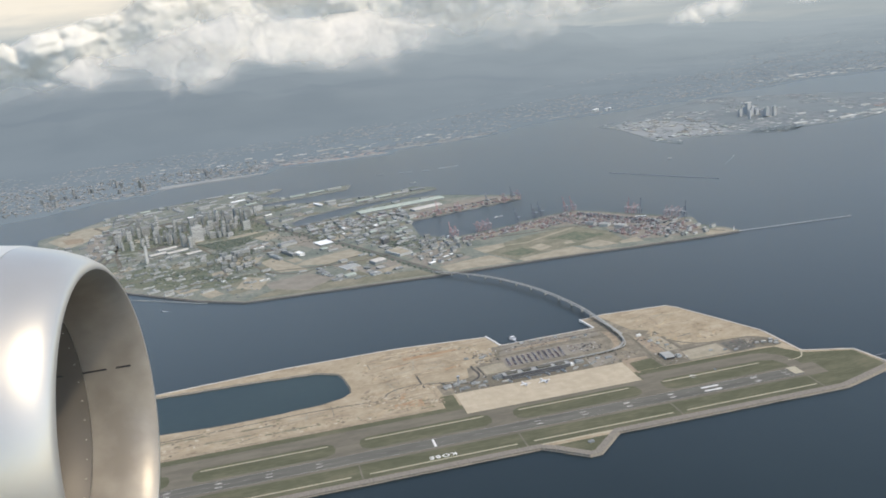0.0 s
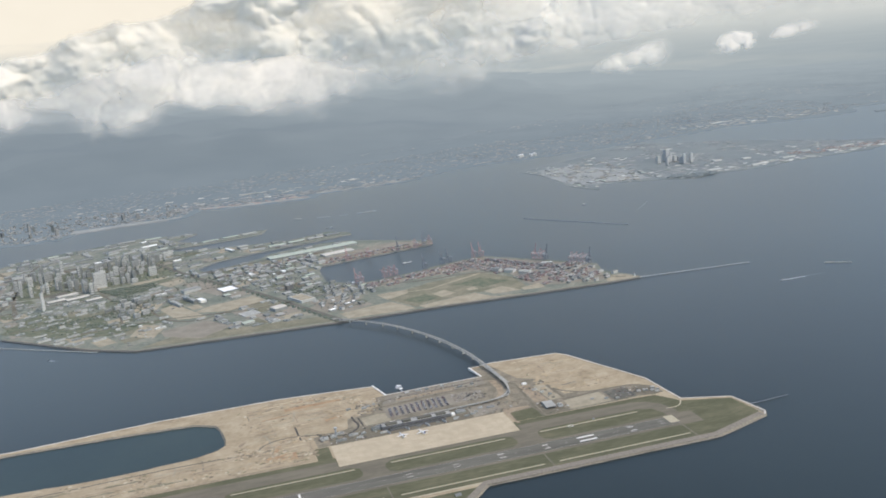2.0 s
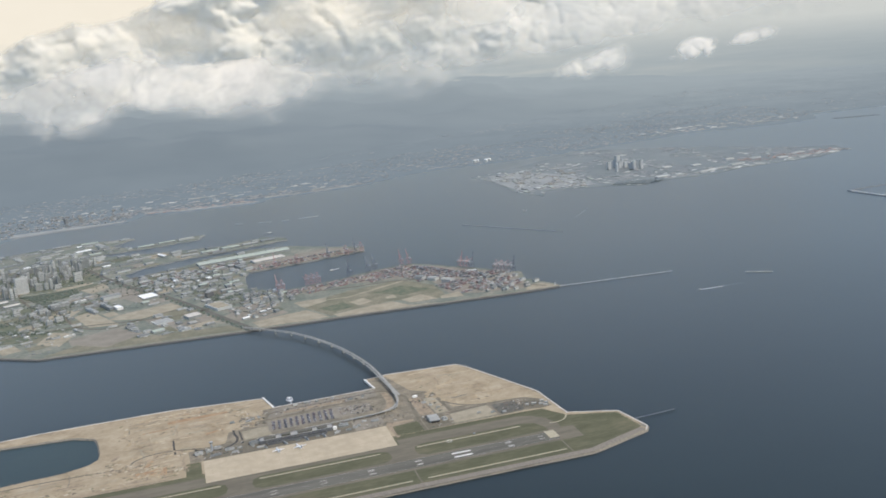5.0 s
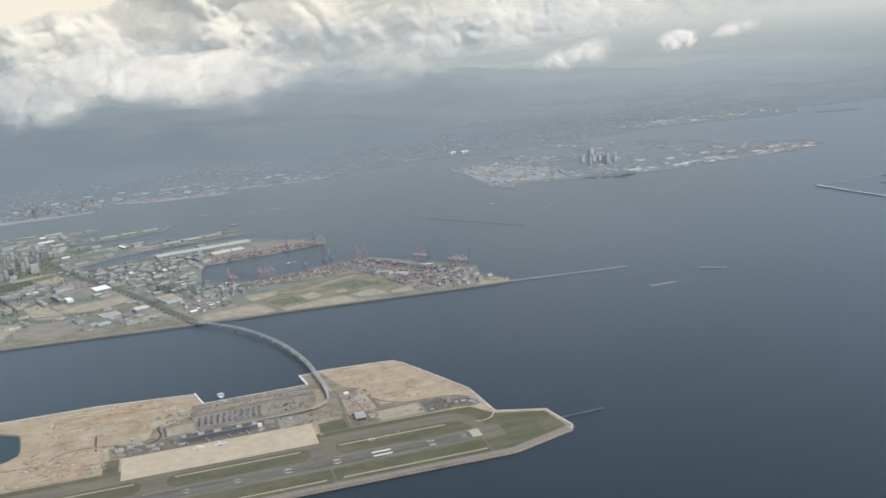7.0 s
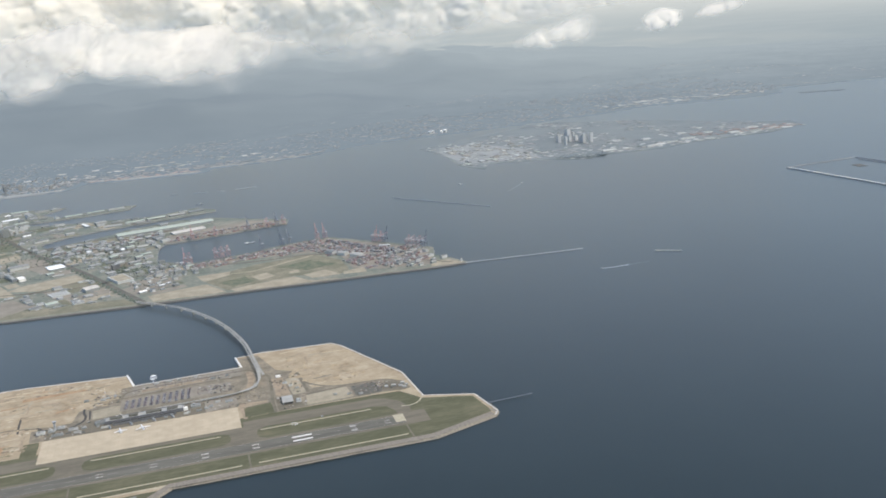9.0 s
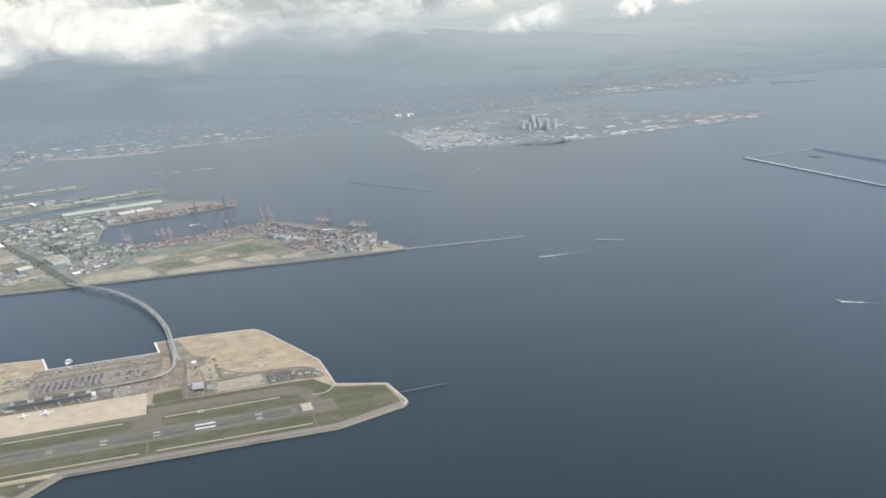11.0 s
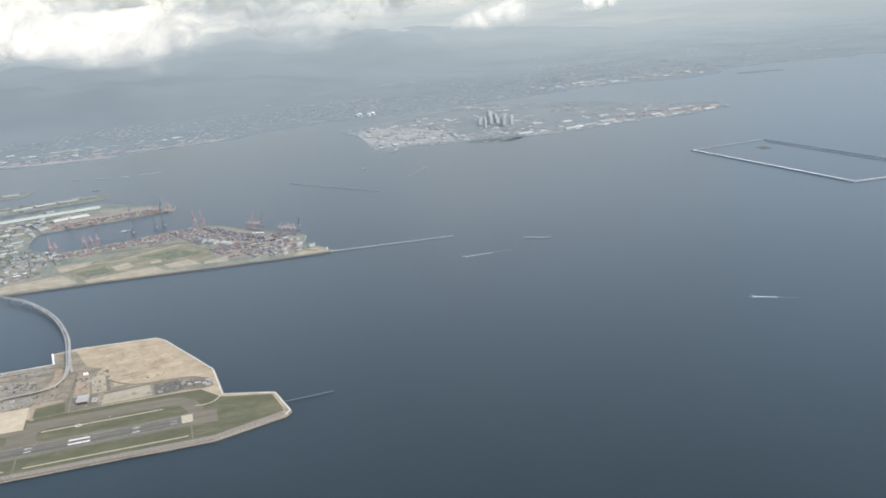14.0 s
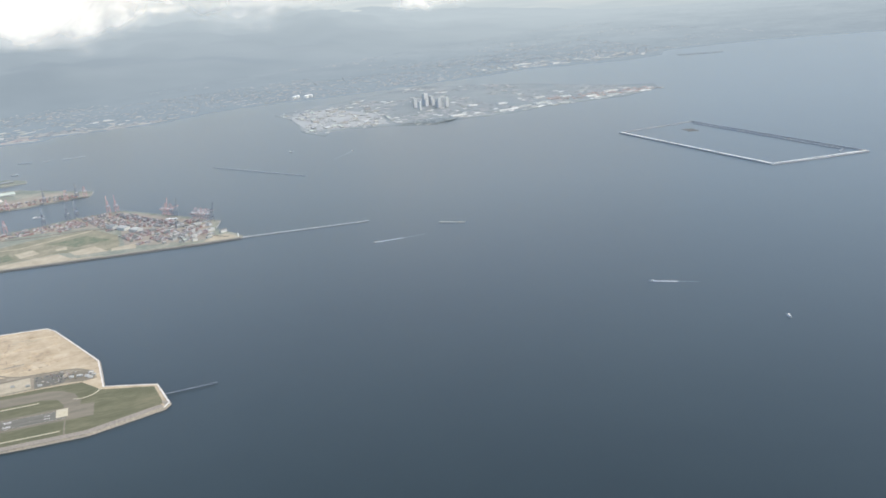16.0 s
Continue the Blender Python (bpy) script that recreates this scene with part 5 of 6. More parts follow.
for x, y, w, d in ((-92, 61.7, 1.8, 1.2), (-90.4, 62.8, 1.4, 0.9), (-88, 63.6, 1.0, 0.8), (-97.6, 63.2, 1.6, 1.1), (-15.3, 29.4, 1.2, 0.8), (-10.7, 27.6, 1.3, 0.8), (-7.1, 26.2, 1.4, 0.9), (-79.6, -19.4, 1.7, 1.2), (-22.3, 12.9, 0.7, 0.6), (-74, 69.3, 1.6, 0.8), (-69.5, 69.5, 2.2, 0.8), (-66, 69.2, 1.3, 0.9), (-60, 69.6, 1.2, 0.7), (-54, 65, 1.6, 1.0), (-49, 66, 1.2, 0.9), (-30.2, 48, 1.6, 1.2), (-28.6, 44.5, 1.1, 0.8), (-26.6, 41.5, 1.4, 0.9), (-50, 40, 2.4, 1.3), (-53.6, 41.2, 1.6, 1.0), (-56, 38.4, 1.4, 1.0)):
    house(x, y, w, d, 0.5, 0.1, label="small pale works hut on bare ground", group="works huts", plant=False)


def ferry_pier():
    root = tagged(new("ferry_pier"), "white roofed ferry landing at the quay", "pier")
    root.location = (-75.2, 74.6, 0)
    mesh_ob("pontoon", *box_data(-1.7, 1.7, 2.8, 5.6, -0.1, 0.4), M["steel"], root)
    mesh_ob("gangway", *box_data(-0.3, 0.3, -3.2, 1.8, 0.55, 0.75), M["steel"], root)
    for y, w in ((4.4, 1.5), (-0.4, 1.25)):
        bm = bmesh.new()
        bmesh.ops.create_cone(bm, cap_ends=True, segments=20, radius1=w, radius2=w * 0.5, depth=0.35, matrix=Matrix.Translation((0, y, 1.25)) @ Matrix.Diagonal((1, 0.42, 0.6, 1)))
        part("canopy", bm, M["white_roof"], root)
        for sx in (-0.7, 0.7):
            mesh_ob("post", *box_data(sx - 0.06, sx + 0.06, y - 0.06, y + 0.06, 0.3, 1.2), M["steel"], root)


ferry_pier()
bpy.data.objects["ferry_pier"].scale = (0.75, 0.75, 0.75)


# ---- airliners on the apron ----
def lathe(profile, segments=14, axis="x"):
    """Rings along an axis: profile is (distance along, radius)."""
    bm = bmesh.new()
    rings = []
    for s, r in profile:
        rings.append([bm.verts.new((s, r * math.cos(2 * math.pi * k / segments), r * math.sin(2 * math.pi * k / segments))) for k in range(segments)])
    for a, b in zip(rings, rings[1:]):
        for k in range(segments):
            bm.faces.new((a[k], a[(k + 1) % segments], b[(k + 1) % segments], b[k]))
    for ring in (rings[0], rings[-1]):
        bm.faces.new(ring)
    bmesh.ops.recalc_face_normals(bm, faces=bm.faces)
    return bm


def wing_mesh(root_lead, span, chord, tip_chord, sweep, rise, side, z, thick=0.05):
    v, f = [], []
    for y, lead, c, dz in ((0, root_lead, chord, 0), (side * span, root_lead - sweep, tip_chord, rise)):
        for zz in (-thick / 2, thick / 2):
            v += [(lead, y, z + dz + zz), (lead - c, y, z + dz + zz)]
    f = [(0, 1, 3, 2), (4, 6, 7, 5), (0, 4, 5, 1), (2, 3, 7, 6), (0, 2, 6, 4), (1, 5, 7, 3)]
    return v, f


def airliner():
    root = tagged(new("airliner"), "white twin-engined airliner parked nose-in at the terminal", "aircraft", "airliners on the apron")
    part("fuselage", lathe([(2.0, 0.02), (1.9, 0.1), (1.6, 0.19), (-0.9, 0.2), (-1.6, 0.12), (-2.0, 0.04)]), M["airframe"], root, smooth=True)
    for s in (-1, 1):
        mesh_ob("wing", *wing_mesh(0.55, 1.75, 0.75, 0.2, 1.0, 0.16, s, -0.08), M["airframe"], root)
        mesh_ob("tailplane", *wing_mesh(-1.5, 0.65, 0.34, 0.15, 0.35, 0.05, s, 0.06, 0.03), M["airframe"], root)
        e = part("engine", lathe([(0.3, 0.1), (0.1, 0.115), (-0.3, 0.07)], 10), M["steel"], root, smooth=True)
        e.location = (0.45, s * 0.62, -0.19)
        part("inlet_ring", lathe([(0.31, 0.105), (0.28, 0.108)], 10), M["dark"], e)
    v, f = wing_mesh(-1.35, 0.72, 0.5, 0.24, 0.45, 0, 1, 0, 0.04)
    mesh_ob("tail_fin", [(a, c, b + 0.12) for a, b, c in v], f, M["tail_blue"], root)
    for x, y in ((1.5, 0), (-0.1, 0.25), (-0.1, -0.25)):
        mesh_ob("landing_gear", *box_data(x - 0.06, x + 0.06, y - 0.03, y + 0.03, -0.36, -0.1), M["dark"], root)
    return root


plane = airliner()
plane.matrix_world = pose(-84.9, 30.2, TOP + 0.48, 0, 0, 98) @ Matrix.Scale(1.15, 4)
copy_thing(plane, pose(-78.0, 29.9, TOP + 0.46, 0, 0, 104) @ Matrix.Scale(1.1, 4))


# ---- spoil heaps ----
def heaps():
    r = random.Random(12)
    v, f = [], []
    areas = [(-135, -90, 56, 84), (-139, -117, 28, 50), (-255, -150, 27, 40), (-28, -2, 42, 76)]
    for _ in range(260):
        x0, x1, y0, y1 = r.choice(areas)
        x, y = r.uniform(x0, x1), r.uniform(y0, y1)
        if not inside(x, y, AIRPORT) or inside(x, y, LAGOON):
            continue
        k, n = len(v), 9
        w, d, h = r.uniform(0.5, 2.2), r.uniform(0.3, 0.9), r.uniform(0.12, 0.4)
        t = r.uniform(-0.3, 0.5)
        for s, z in ((1.0, 0.0), (0.55, 0.75), (0.15, 1.0)):
            for q in range(n):
                a = 2 * math.pi * q / n
                px, py = w * s * math.cos(a) * r.uniform(0.85, 1.15), d * s * math.sin(a) * r.uniform(0.85, 1.15)
                v.append((x + px * math.cos(t) - py * math.sin(t), y + px * math.sin(t) + py * math.cos(t), TOP - 0.02 + h * z))
        for ring in (0, 1):
            for q in range(n):
                a, b2 = k + ring * n + q, k + ring * n + (q + 1) % n
                f.append((a, b2, b2 + n, a + n))
        f.append(tuple(k + 2 * n + q for q in range(n)))
    tagged(mesh_ob("spoil_heaps", v, f, M["sand"], smooth=True), "low heaps of dug sand on bare ground", "spoil heaps", kind="stuff")


heaps()

# ---- cars ----
def cars(name, places, label):
    v, f = [], []
    for x, y, turn in places:
        box_data(-0.21, 0.21, -0.085, 0.085, TOP + 0.06, TOP + 0.13, v, f, turn, x, y)
        box_data(-0.12, 0.1, -0.075, 0.075, TOP + 0.12, TOP + 0.19, v, f, turn, x, y)
    tagged(mesh_ob(name, v, f, M["car"]), label, "cars", kind="stuff")


rc = random.Random(11)
spots = []
for k in range(11):
    x = -84.2 + 2.08 * k
    y = 49.4 + 0.05 * k
    while y < 57.0 + 0.2 * k:
        for s in (-0.27, 0.27):
            if rc.random() < 0.93:
                spots.append((x + s + 0.06 * (y - 47), y, rc.choice((0, math.pi)) + rc.uniform(-0.05, 0.05)))
        y += 0.25
cars("parked_cars", spots, "rows of mostly dark parked cars on asphalt")
cars("parked_cars_east", [(rc.uniform(-60, -48), rc.uniform(50, 58), rc.uniform(0, 6)) for _ in range(70)] + [(rc.uniform(-95, -84), rc.uniform(61, 70), rc.uniform(0, 6)) for _ in range(40)] + [(rc.uniform(-6, 3), rc.uniform(28, 35), rc.uniform(0, 6)) for _ in range(40)] + [(rc.uniform(-75, -48), rc.uniform(63, 69), rc.uniform(0, 6)) for _ in range(60)], "scattered parked cars and site vehicles")
for k in range(11):
    x = -84.2 + 2.08 * k
    tone = ribbon(f"parking_bay_{k + 1}", [(x + 0.1, 49.2), (x + 0.66, 57.2 + 0.2 * k)], 1.15, Z + 0.02, M["fresh_asphalt"], 0.02)
    structure(tone, "dark asphalt parking bay")

# ---- harbour island buildings ----
A = radians(23)


def on_port(x, y, m):
    return all(inside(x + a, y + b, PORT) for a, b in ((m, 0), (-m, 0), (0, m), (0, -m)))


taken = []


def free(x, y, r):
    for a, b, c in taken:
        if abs(a - x) < r + c and abs(b - y) < r + c:
            return False
    taken.append((x, y, r))
    return True


def row(loop_points):
    return [Vector(p) for p in curve_line(loop_points, 6)]


AVENUE = row([(-80, 183), (-92, 212), (-105.4, 245), (-120.4, 279), (-148.6, 334.6), (-170, 388)])
for p in AVENUE:
    taken.append((p.x, p.y, 2.0))

# landmarks
pitched(-129.9, 285.6, 8.6, 10.4, 0.7, radians(20), "large hall with a dazzling white roof", M["white_roof"], name="exhibition_hall", rise=0.04)
taken.append((-129.6, 282.5, 6))
house(-204.5, 345, 7.4, 2.6, 10.0, A, "hotel_slab", "tall broad pale grey hotel slab above a park", "hotel", wall=M["hazy_wall"], bands=9)
taken.append((-204.5, 345, 5))
house(-232.4, 302.5, 1.5, 1.5, 11.0, A, "slender_tower", "slender pale tower beside low blocks", "tower", wall=M["hazy_wall"])
taken.append((-232.4, 302.5, 2))
pitched(-70, 358.8, 61, 9.0, 1.2, radians(11), "very long transit shed with a pale green roof", M["green_roof"], "long wharf sheds", rise=0.4)
pitched(-56, 341, 21, 8.0, 1.0, radians(18), "long transit shed with a pale grey roof", M["pale_concrete"], "long wharf sheds", rise=0.3)
for x, y, w, d, turn in ((-104, 390.5, 11, 4, 13), (-90, 396, 12, 4, 13), (-76, 400, 12, 4.5, 13), (-62, 403, 11, 4, 13), (-49, 408, 10, 5, 13), (-84, 390, 9, 2.2, 13), (-134, 450, 12, 3.5, 15), (-119, 454.5, 12, 3.5, 15), (-105, 459, 11, 4, 15), (-196, 494, 13, 4, 10), (-176, 494, 12, 4, 10), (-160, 489, 10, 4, 10)):
    pitched(x, y, w, d, 0.9, radians(turn), "pier shed with a pale weathered roof", M["green_roof"] if w == 12 else M["roof"], "pier sheds", rise=0.3)
    taken.append((x, y, 6))
for x in range(-98, -36, 4):
    taken.append((x, 358.8 + (x + 70) * 0.2, 5))
house(-178, 291, 10, 3, 2.6, A, "school_block", "long grey school block with window rows", "school", bands=3)
taken.append((-178, 291, 6))
house(-96.5, 262, 4, 3.5, 3.0, A, "process_plant", "dark green-grey industrial block", "plant", wall=M["glass"])
taken.append((-96.5, 262, 4))
# mid-rise blocks in the middle of the island, and pale halls west of the park
rh = random.Random(29)
for i in range(4):
    for j in range(5):
        if rh.random() < 0.85:
            u, v = -9 + 6.0 * i + rh.uniform(-0.8, 0.8), -18 + 9.0 * j + rh.uniform(-1.5, 1.5)
            house(-184 + u * math.cos(A) - v * math.sin(A), 272 + u * math.sin(A) + v * math.cos(A), rh.uniform(2.2, 4.6), rh.uniform(1.4, 2.6), rh.uniform(1.2, 3.0), A, "mid_rise_block", "grey mid-rise block with window rows", "building", "mid-rise quarter", bands=2)
taken.append((-184, 272, 13))
for x, y, w in ((-223, 333, 12), (-216, 321, 13), (-228, 321, 10), (-206, 311, 9)):
    pitched(x, y, w, 4.6, 0.9, A, "long hall with a pale weathered roof", M["pale_concrete"], "pale halls", rise=0.3)
    taken.append((x, y, 6))
# buildings round the hall and the avenue
for x, y, w, d, h in ((-157.5, 279, 12, 2.2, 1.8), (-151.4, 271.5, 2.2, 15, 1.8), (-158.8, 267, 2.2, 14, 1.6)):
    house(x, y, w, d, h, radians(23), "school_wing", "long pale wing of a courtyard building", "school", "courtyard building", bands=2)
    taken.append((x, y, 6))
house(-145.4, 266.4, 3.4, 6.5, 1.6, A, "sports_hall", "small hall with a bright white roof", "hall", wall=M["white"], roof=M["white_roof"], plant=False)
pitched(-150.6, 296, 10.5, 5.5, 1.6, A, "grey hall beside a paved lot", M["roof"], "harbour warehouses")
pitched(-106.8, 222.6, 7.0, 6.5, 1.6, A, "works hall with a pale roof by the avenue", M["pale_concrete"], "harbour warehouses")
house(-92.9, 236, 8.5, 15, 1.4, A, "storage_hall", "broad low hall with a tan roof", "hall", roof=M["port_sand"], plant=False)
house(-122, 223, 9.0, 8.0, 0.6, A, "works_building", "low grey walled works building", "building", "harbour works", plant=False)
for x, y, w, d in ((-72, 211, 3.6, 2.2), (-68.5, 213.5, 2.4, 2.2), (-79, 208, 2.0, 1.6), (-84.5, 214, 1.8, 1.6), (-78, 222, 2.0, 1.4), (-188, 232.4, 2.4, 1.8), (-194.5, 238.6, 2.4, 1.6), (-177, 232, 1.8, 1.4), (-211.3, 257.7, 2.0, 1.4), (-116, 300, 2.2, 2.4), (-101, 306, 2.0, 2.4)):
    house(x, y, w, d, 0.9, A, "works_building", "small building with a white roof on the harbour island", "building", "small white roofs", wall=M["wall"], roof=M["white_roof"], plant=False)
    taken.append((x, y, 3))
for x, y in ((-145, 266), (-150.6, 296), (-106.8, 222.6), (-92.9, 236), (-122, 223)):
    taken.append((x, y, 6))
for x, y, w, d, turn in ((17, 230.5, 4.0, 5.0, -50), (22.5, 223.5, 4.0, 5.5, -50), (28.5, 215.5, 4.0, 6.0, -50)):
    pitched(x, y, d, w, 1.5, radians(turn), "grey transit shed between container rows", M["roof"], "container terminal sheds", rise=0.3)
rb = random.Random(21)
ZONES = [
    # x0, x1, y0, y1, how many, width, depth, height, kind
    (-258, -162, 345, 412, 78, (1.6, 5.0), (1.3, 2.2), (2.4, 6.8), "tower"),
    (-228, -186, 330, 350, 8, (1.5, 3.0), (1.5, 2.5), (4, 7), "tower"),
    (-250, -160, 214, 330, 80, (1.8, 8.0), (1.0, 2.2), (0.4, 1.2), "block"),
    (-165, -78, 198, 318, 75, (2.0, 7.0), (2.0, 4.5), (0.4, 1.1), "shed"),
    (-158, -70, 300, 352, 70, (2.0, 8.0), (2.0, 4.5), (0.5, 1.4), "shed"),
    (-275, -60, 398, 492, 150, (3.0, 14.0), (2.0, 4.5), (0.5, 1.4), "shed"),
    (-160, -40, 350, 428, 70, (4.0, 18.0), (2.0, 4.2), (0.5, 1.3), "shed"),
    (-300, -256, 330, 440, 30, (2.0, 7.0), (1.6, 3.0), (0.6, 2.0), "shed"),
    (36, 70, 178, 215, 30, (1.2, 4.0), (1.0, 2.2), (0.5, 1.4), "shed"),
    (-80, -54, 196, 262, 40, (1.4, 4.5), (1.2, 2.8), (0.5, 1.6), "shed"),
]
KEEP_OUT = [
    [(-80, 181), (-30, 179), (26, 175), (34, 190), (34, 212), (10, 234), (-24, 232), (-58, 222), (-66, 204), (-82, 200)],
    [(-170, 264), (-158, 228), (-131, 233), (-108, 248), (-116, 264), (-150, 256)],
    [(-170, 218), (-144, 226), (-130, 206), (-147, 188), (-170, 203)],
    [(-172, 330), (-157, 342), (-134, 320), (-128, 270), (-150, 285)],
    [(-206, 334), (-190, 333), (-173, 335), (-169.5, 318), (-180, 313), (-192, 309.5)],
    [(-308, 414), (-288, 444), (-268, 440), (-276, 400), (-290, 380)],
    [(-180, 188), (-84, 183), (-90, 194), (-130, 198), (-165, 203)],
]
for x0, x1, y0, y1, count, ws, ds, hs, kind in ZONES:
    made = 0
    for _ in range(count * 6):
        if made >= count:
            break
        x, y = rb.uniform(x0, x1), rb.uniform(y0, y1)
        w, d, h = rb.uniform(*ws), rb.uniform(*ds), rb.uniform(*hs) ** 1.0
        turn = A + (0 if rb.random() < 0.85 else math.pi / 2)
        if any(inside(x, y, k) for k in KEEP_OUT) or not on_port(x, y, 0.5 + w * 0.5) or not free(x, y, 0.42 * max(w, d) + 0.3):
            continue
        made += 1
        if kind == "tower":
            slim = rb.random() < 0.45
            if slim:
                w, d, h = rb.uniform(1.4, 2.2), rb.uniform(1.3, 1.9), h * 1.15
            house(x, y, w, d, h, turn, "apartment_tower" if slim else "apartment_slab", "pale concrete apartment tower on the harbour island" if slim else "long grey concrete apartment slab on the harbour island", "apartment block", "harbour island flats", bands=4 if h > 5 else 3)
        elif kind == "block":
            house(x, y, w, d, h, turn, "low_block", "low concrete block among lawns", "building", "harbour island campus", roof=M["white_roof"] if rb.random() < 0.06 else None)
        elif rb.random() < 0.55:
            pitched(x, y, w, d, h, turn, "grey warehouse with a low ridged roof", M["white_roof"] if rb.random() < 0.03 else (M["green_roof"] if rb.random() < 0.12 else M["roof"]), "harbour warehouses")
        else:
            house(x, y, w, d, h, turn, "works_building", "flat-roofed harbour works building", "building", "harbour works")


# ---- container yards and cranes ----
def boxes(name, zones, label, seed):
    r = random.Random(seed)
    v, f = [], []
    for cx, cy, nx, ny, turn, top in zones:
        c, s = math.cos(turn), math.sin(turn)
        for i in range(nx):
            for j in range(ny):
                if r.random() < 0.18:
                    continue
                h = 0.26 * r.randint(1, top)
                u, w = (i - nx / 2) * 1.35, (j - ny / 2) * 0.62
                box_data(-0.61, 0.61, -0.22, 0.22, TOP, TOP + h, v, f, turn, cx + u * c - w * s, cy + u * s + w * c)
    tagged(mesh_ob(name, v, f, M["box"]), label, "containers", kind="stuff")


Q = radians(20)
yards = []
for k in range(9):
    yards.append((-52 + 8.2 * k, 245.5 + 1.9 * k + (3.0 if k > 6 else 0), 5, 7, Q, 4))
for k in range(7):
    yards.append((-40 + 8.4 * k, 240.5 + 1.6 * k, 5, 4, Q, 3))
for k in range(6):
    for j in range(3):
        yards.append((22 + 5.2 * k + 2.0 * j, 258 - 7.4 * k + 0.5 * j - 5.5 * j, 4, 6, radians(-52), 4))
for k in range(5):
    yards.append((18 + 7.5 * k, 236 - 5.5 * k, 5, 5, radians(-30), 3))
for k in range(4):
    yards.append((40 + 6.5 * k, 204 - 3.5 * k, 4, 6, Q, 3))
EAST_YARD = [(-62, 233), (-24, 240), (10, 238), (22, 220), (24, 194), (36, 186), (60, 180), (63, 199), (65, 211), (43, 238), (21, 264), (14, 265), (-3, 260), (-24, 251), (-54, 245)]
for i in range(-10, 20):
    for j in range(-14, 16):
        u, w = i * 8.6, j * 4.4
        cx, cy = u * math.cos(Q) - w * math.sin(Q), 225 + u * math.sin(Q) + w * math.cos(Q)
        if inside(cx, cy, EAST_YARD) and rb.random() < 0.75:
            yards.append((cx, cy, 5, 5, Q, rb.choice((2, 3, 4))))
boxes("container_stacks", yards, "stacked red, blue and grey shipping containers", 5)
wharf = [(-64 + 7.4 * k, 317 + 1.5 * k, 4, 7, Q, 4) for k in range(9)] + [(-60 + 8 * k, 326 + 1.6 * k, 5, 5, Q, 3) for k in range(7)] + [(-130 + 9 * k, 322 + 2.0 * k, 5, 5, Q, 3) for k in range(6)] + [(-112 + 9 * k, 335 + 2.0 * k, 5, 4, Q, 3) for k in range(5)]
boxes("container_stacks_wharf", wharf, "stacked containers on the inner wharf", 6)


def crane(paint, raised):
    root = tagged(new("gantry_crane"), "tall red quayside gantry crane with its boom raised" if raised else "tall red quayside gantry crane with its boom level", "crane", "quayside cranes")
    for x in (-0.9, 0.9):
        for y in (-1.5, 1.5):
            mesh_ob("leg", *box_data(x - 0.09, x + 0.09, y - 0.09, y + 0.09, 0, 4.2), paint, root)
        mesh_ob("sill_beam", *box_data(x - 0.12, x + 0.12, -1.5, 1.5, 0.9, 1.15), paint, root)
        mesh_ob("portal_beam", *box_data(x - 0.14, x + 0.14, -2.0, 2.0, 4.0, 4.3), paint, root)
    for y in (-1.5, 1.5):
        mesh_ob("cross_beam", *box_data(-0.9, 0.9, y - 0.12, y + 0.12, 2.3, 2.55), paint, root)
    mesh_ob("back_girder", *box_data(-0.25, 0.25, -4.0, 1.7, 4.28, 4.55), paint, root)
    mesh_ob("machine_house", *box_data(-0.55, 0.55, -3.2, -1.4, 4.6, 5.2), M["steel"], root)
    bm_v, bm_f = box_data(-0.2, 0.2, 0, 6.0, -0.12, 0.12)
    boom = mesh_ob("boom", bm_v, bm_f, paint, root)
    mesh_ob("trolley", *box_data(-0.26, 0.26, 3.2, 3.9, -0.34, -0.1), M["steel"], boom)
    boom.matrix_basis = pose(0, 1.6, 4.45, 78 if raised else 0, 0, 0)
    for x in (-0.55, 0.55):
        mesh_ob("mast", *box_data(x - 0.1, x + 0.1, 1.0, 1.25, 4.3, 7.0), paint, root)
    mesh_ob("mast_head", *box_data(-0.65, 0.65, 0.98, 1.27, 6.8, 7.05), paint, root)
    stay_v = [(-0.06, 1.1, 6.95), (0.06, 1.1, 6.95), (0.06, -3.8, 4.6), (-0.06, -3.8, 4.6), (-0.06, 1.1, 6.8), (0.06, 1.1, 6.8), (0.06, -3.7, 4.5), (-0.06, -3.7, 4.5)]
    mesh_ob("stay", stay_v, [(0, 1, 2, 3), (7, 6, 5, 4), (0, 4, 5, 1), (1, 5, 6, 2), (2, 6, 7, 3), (3, 7, 4, 0)], paint, root)
    return root


def place(model, x, y, turn, size=1.0):
    ob = copy_thing(model, pose(x, y, TOP + 0.02, 0, 0, turn))
    ob.scale = (size, size, size)
    return ob


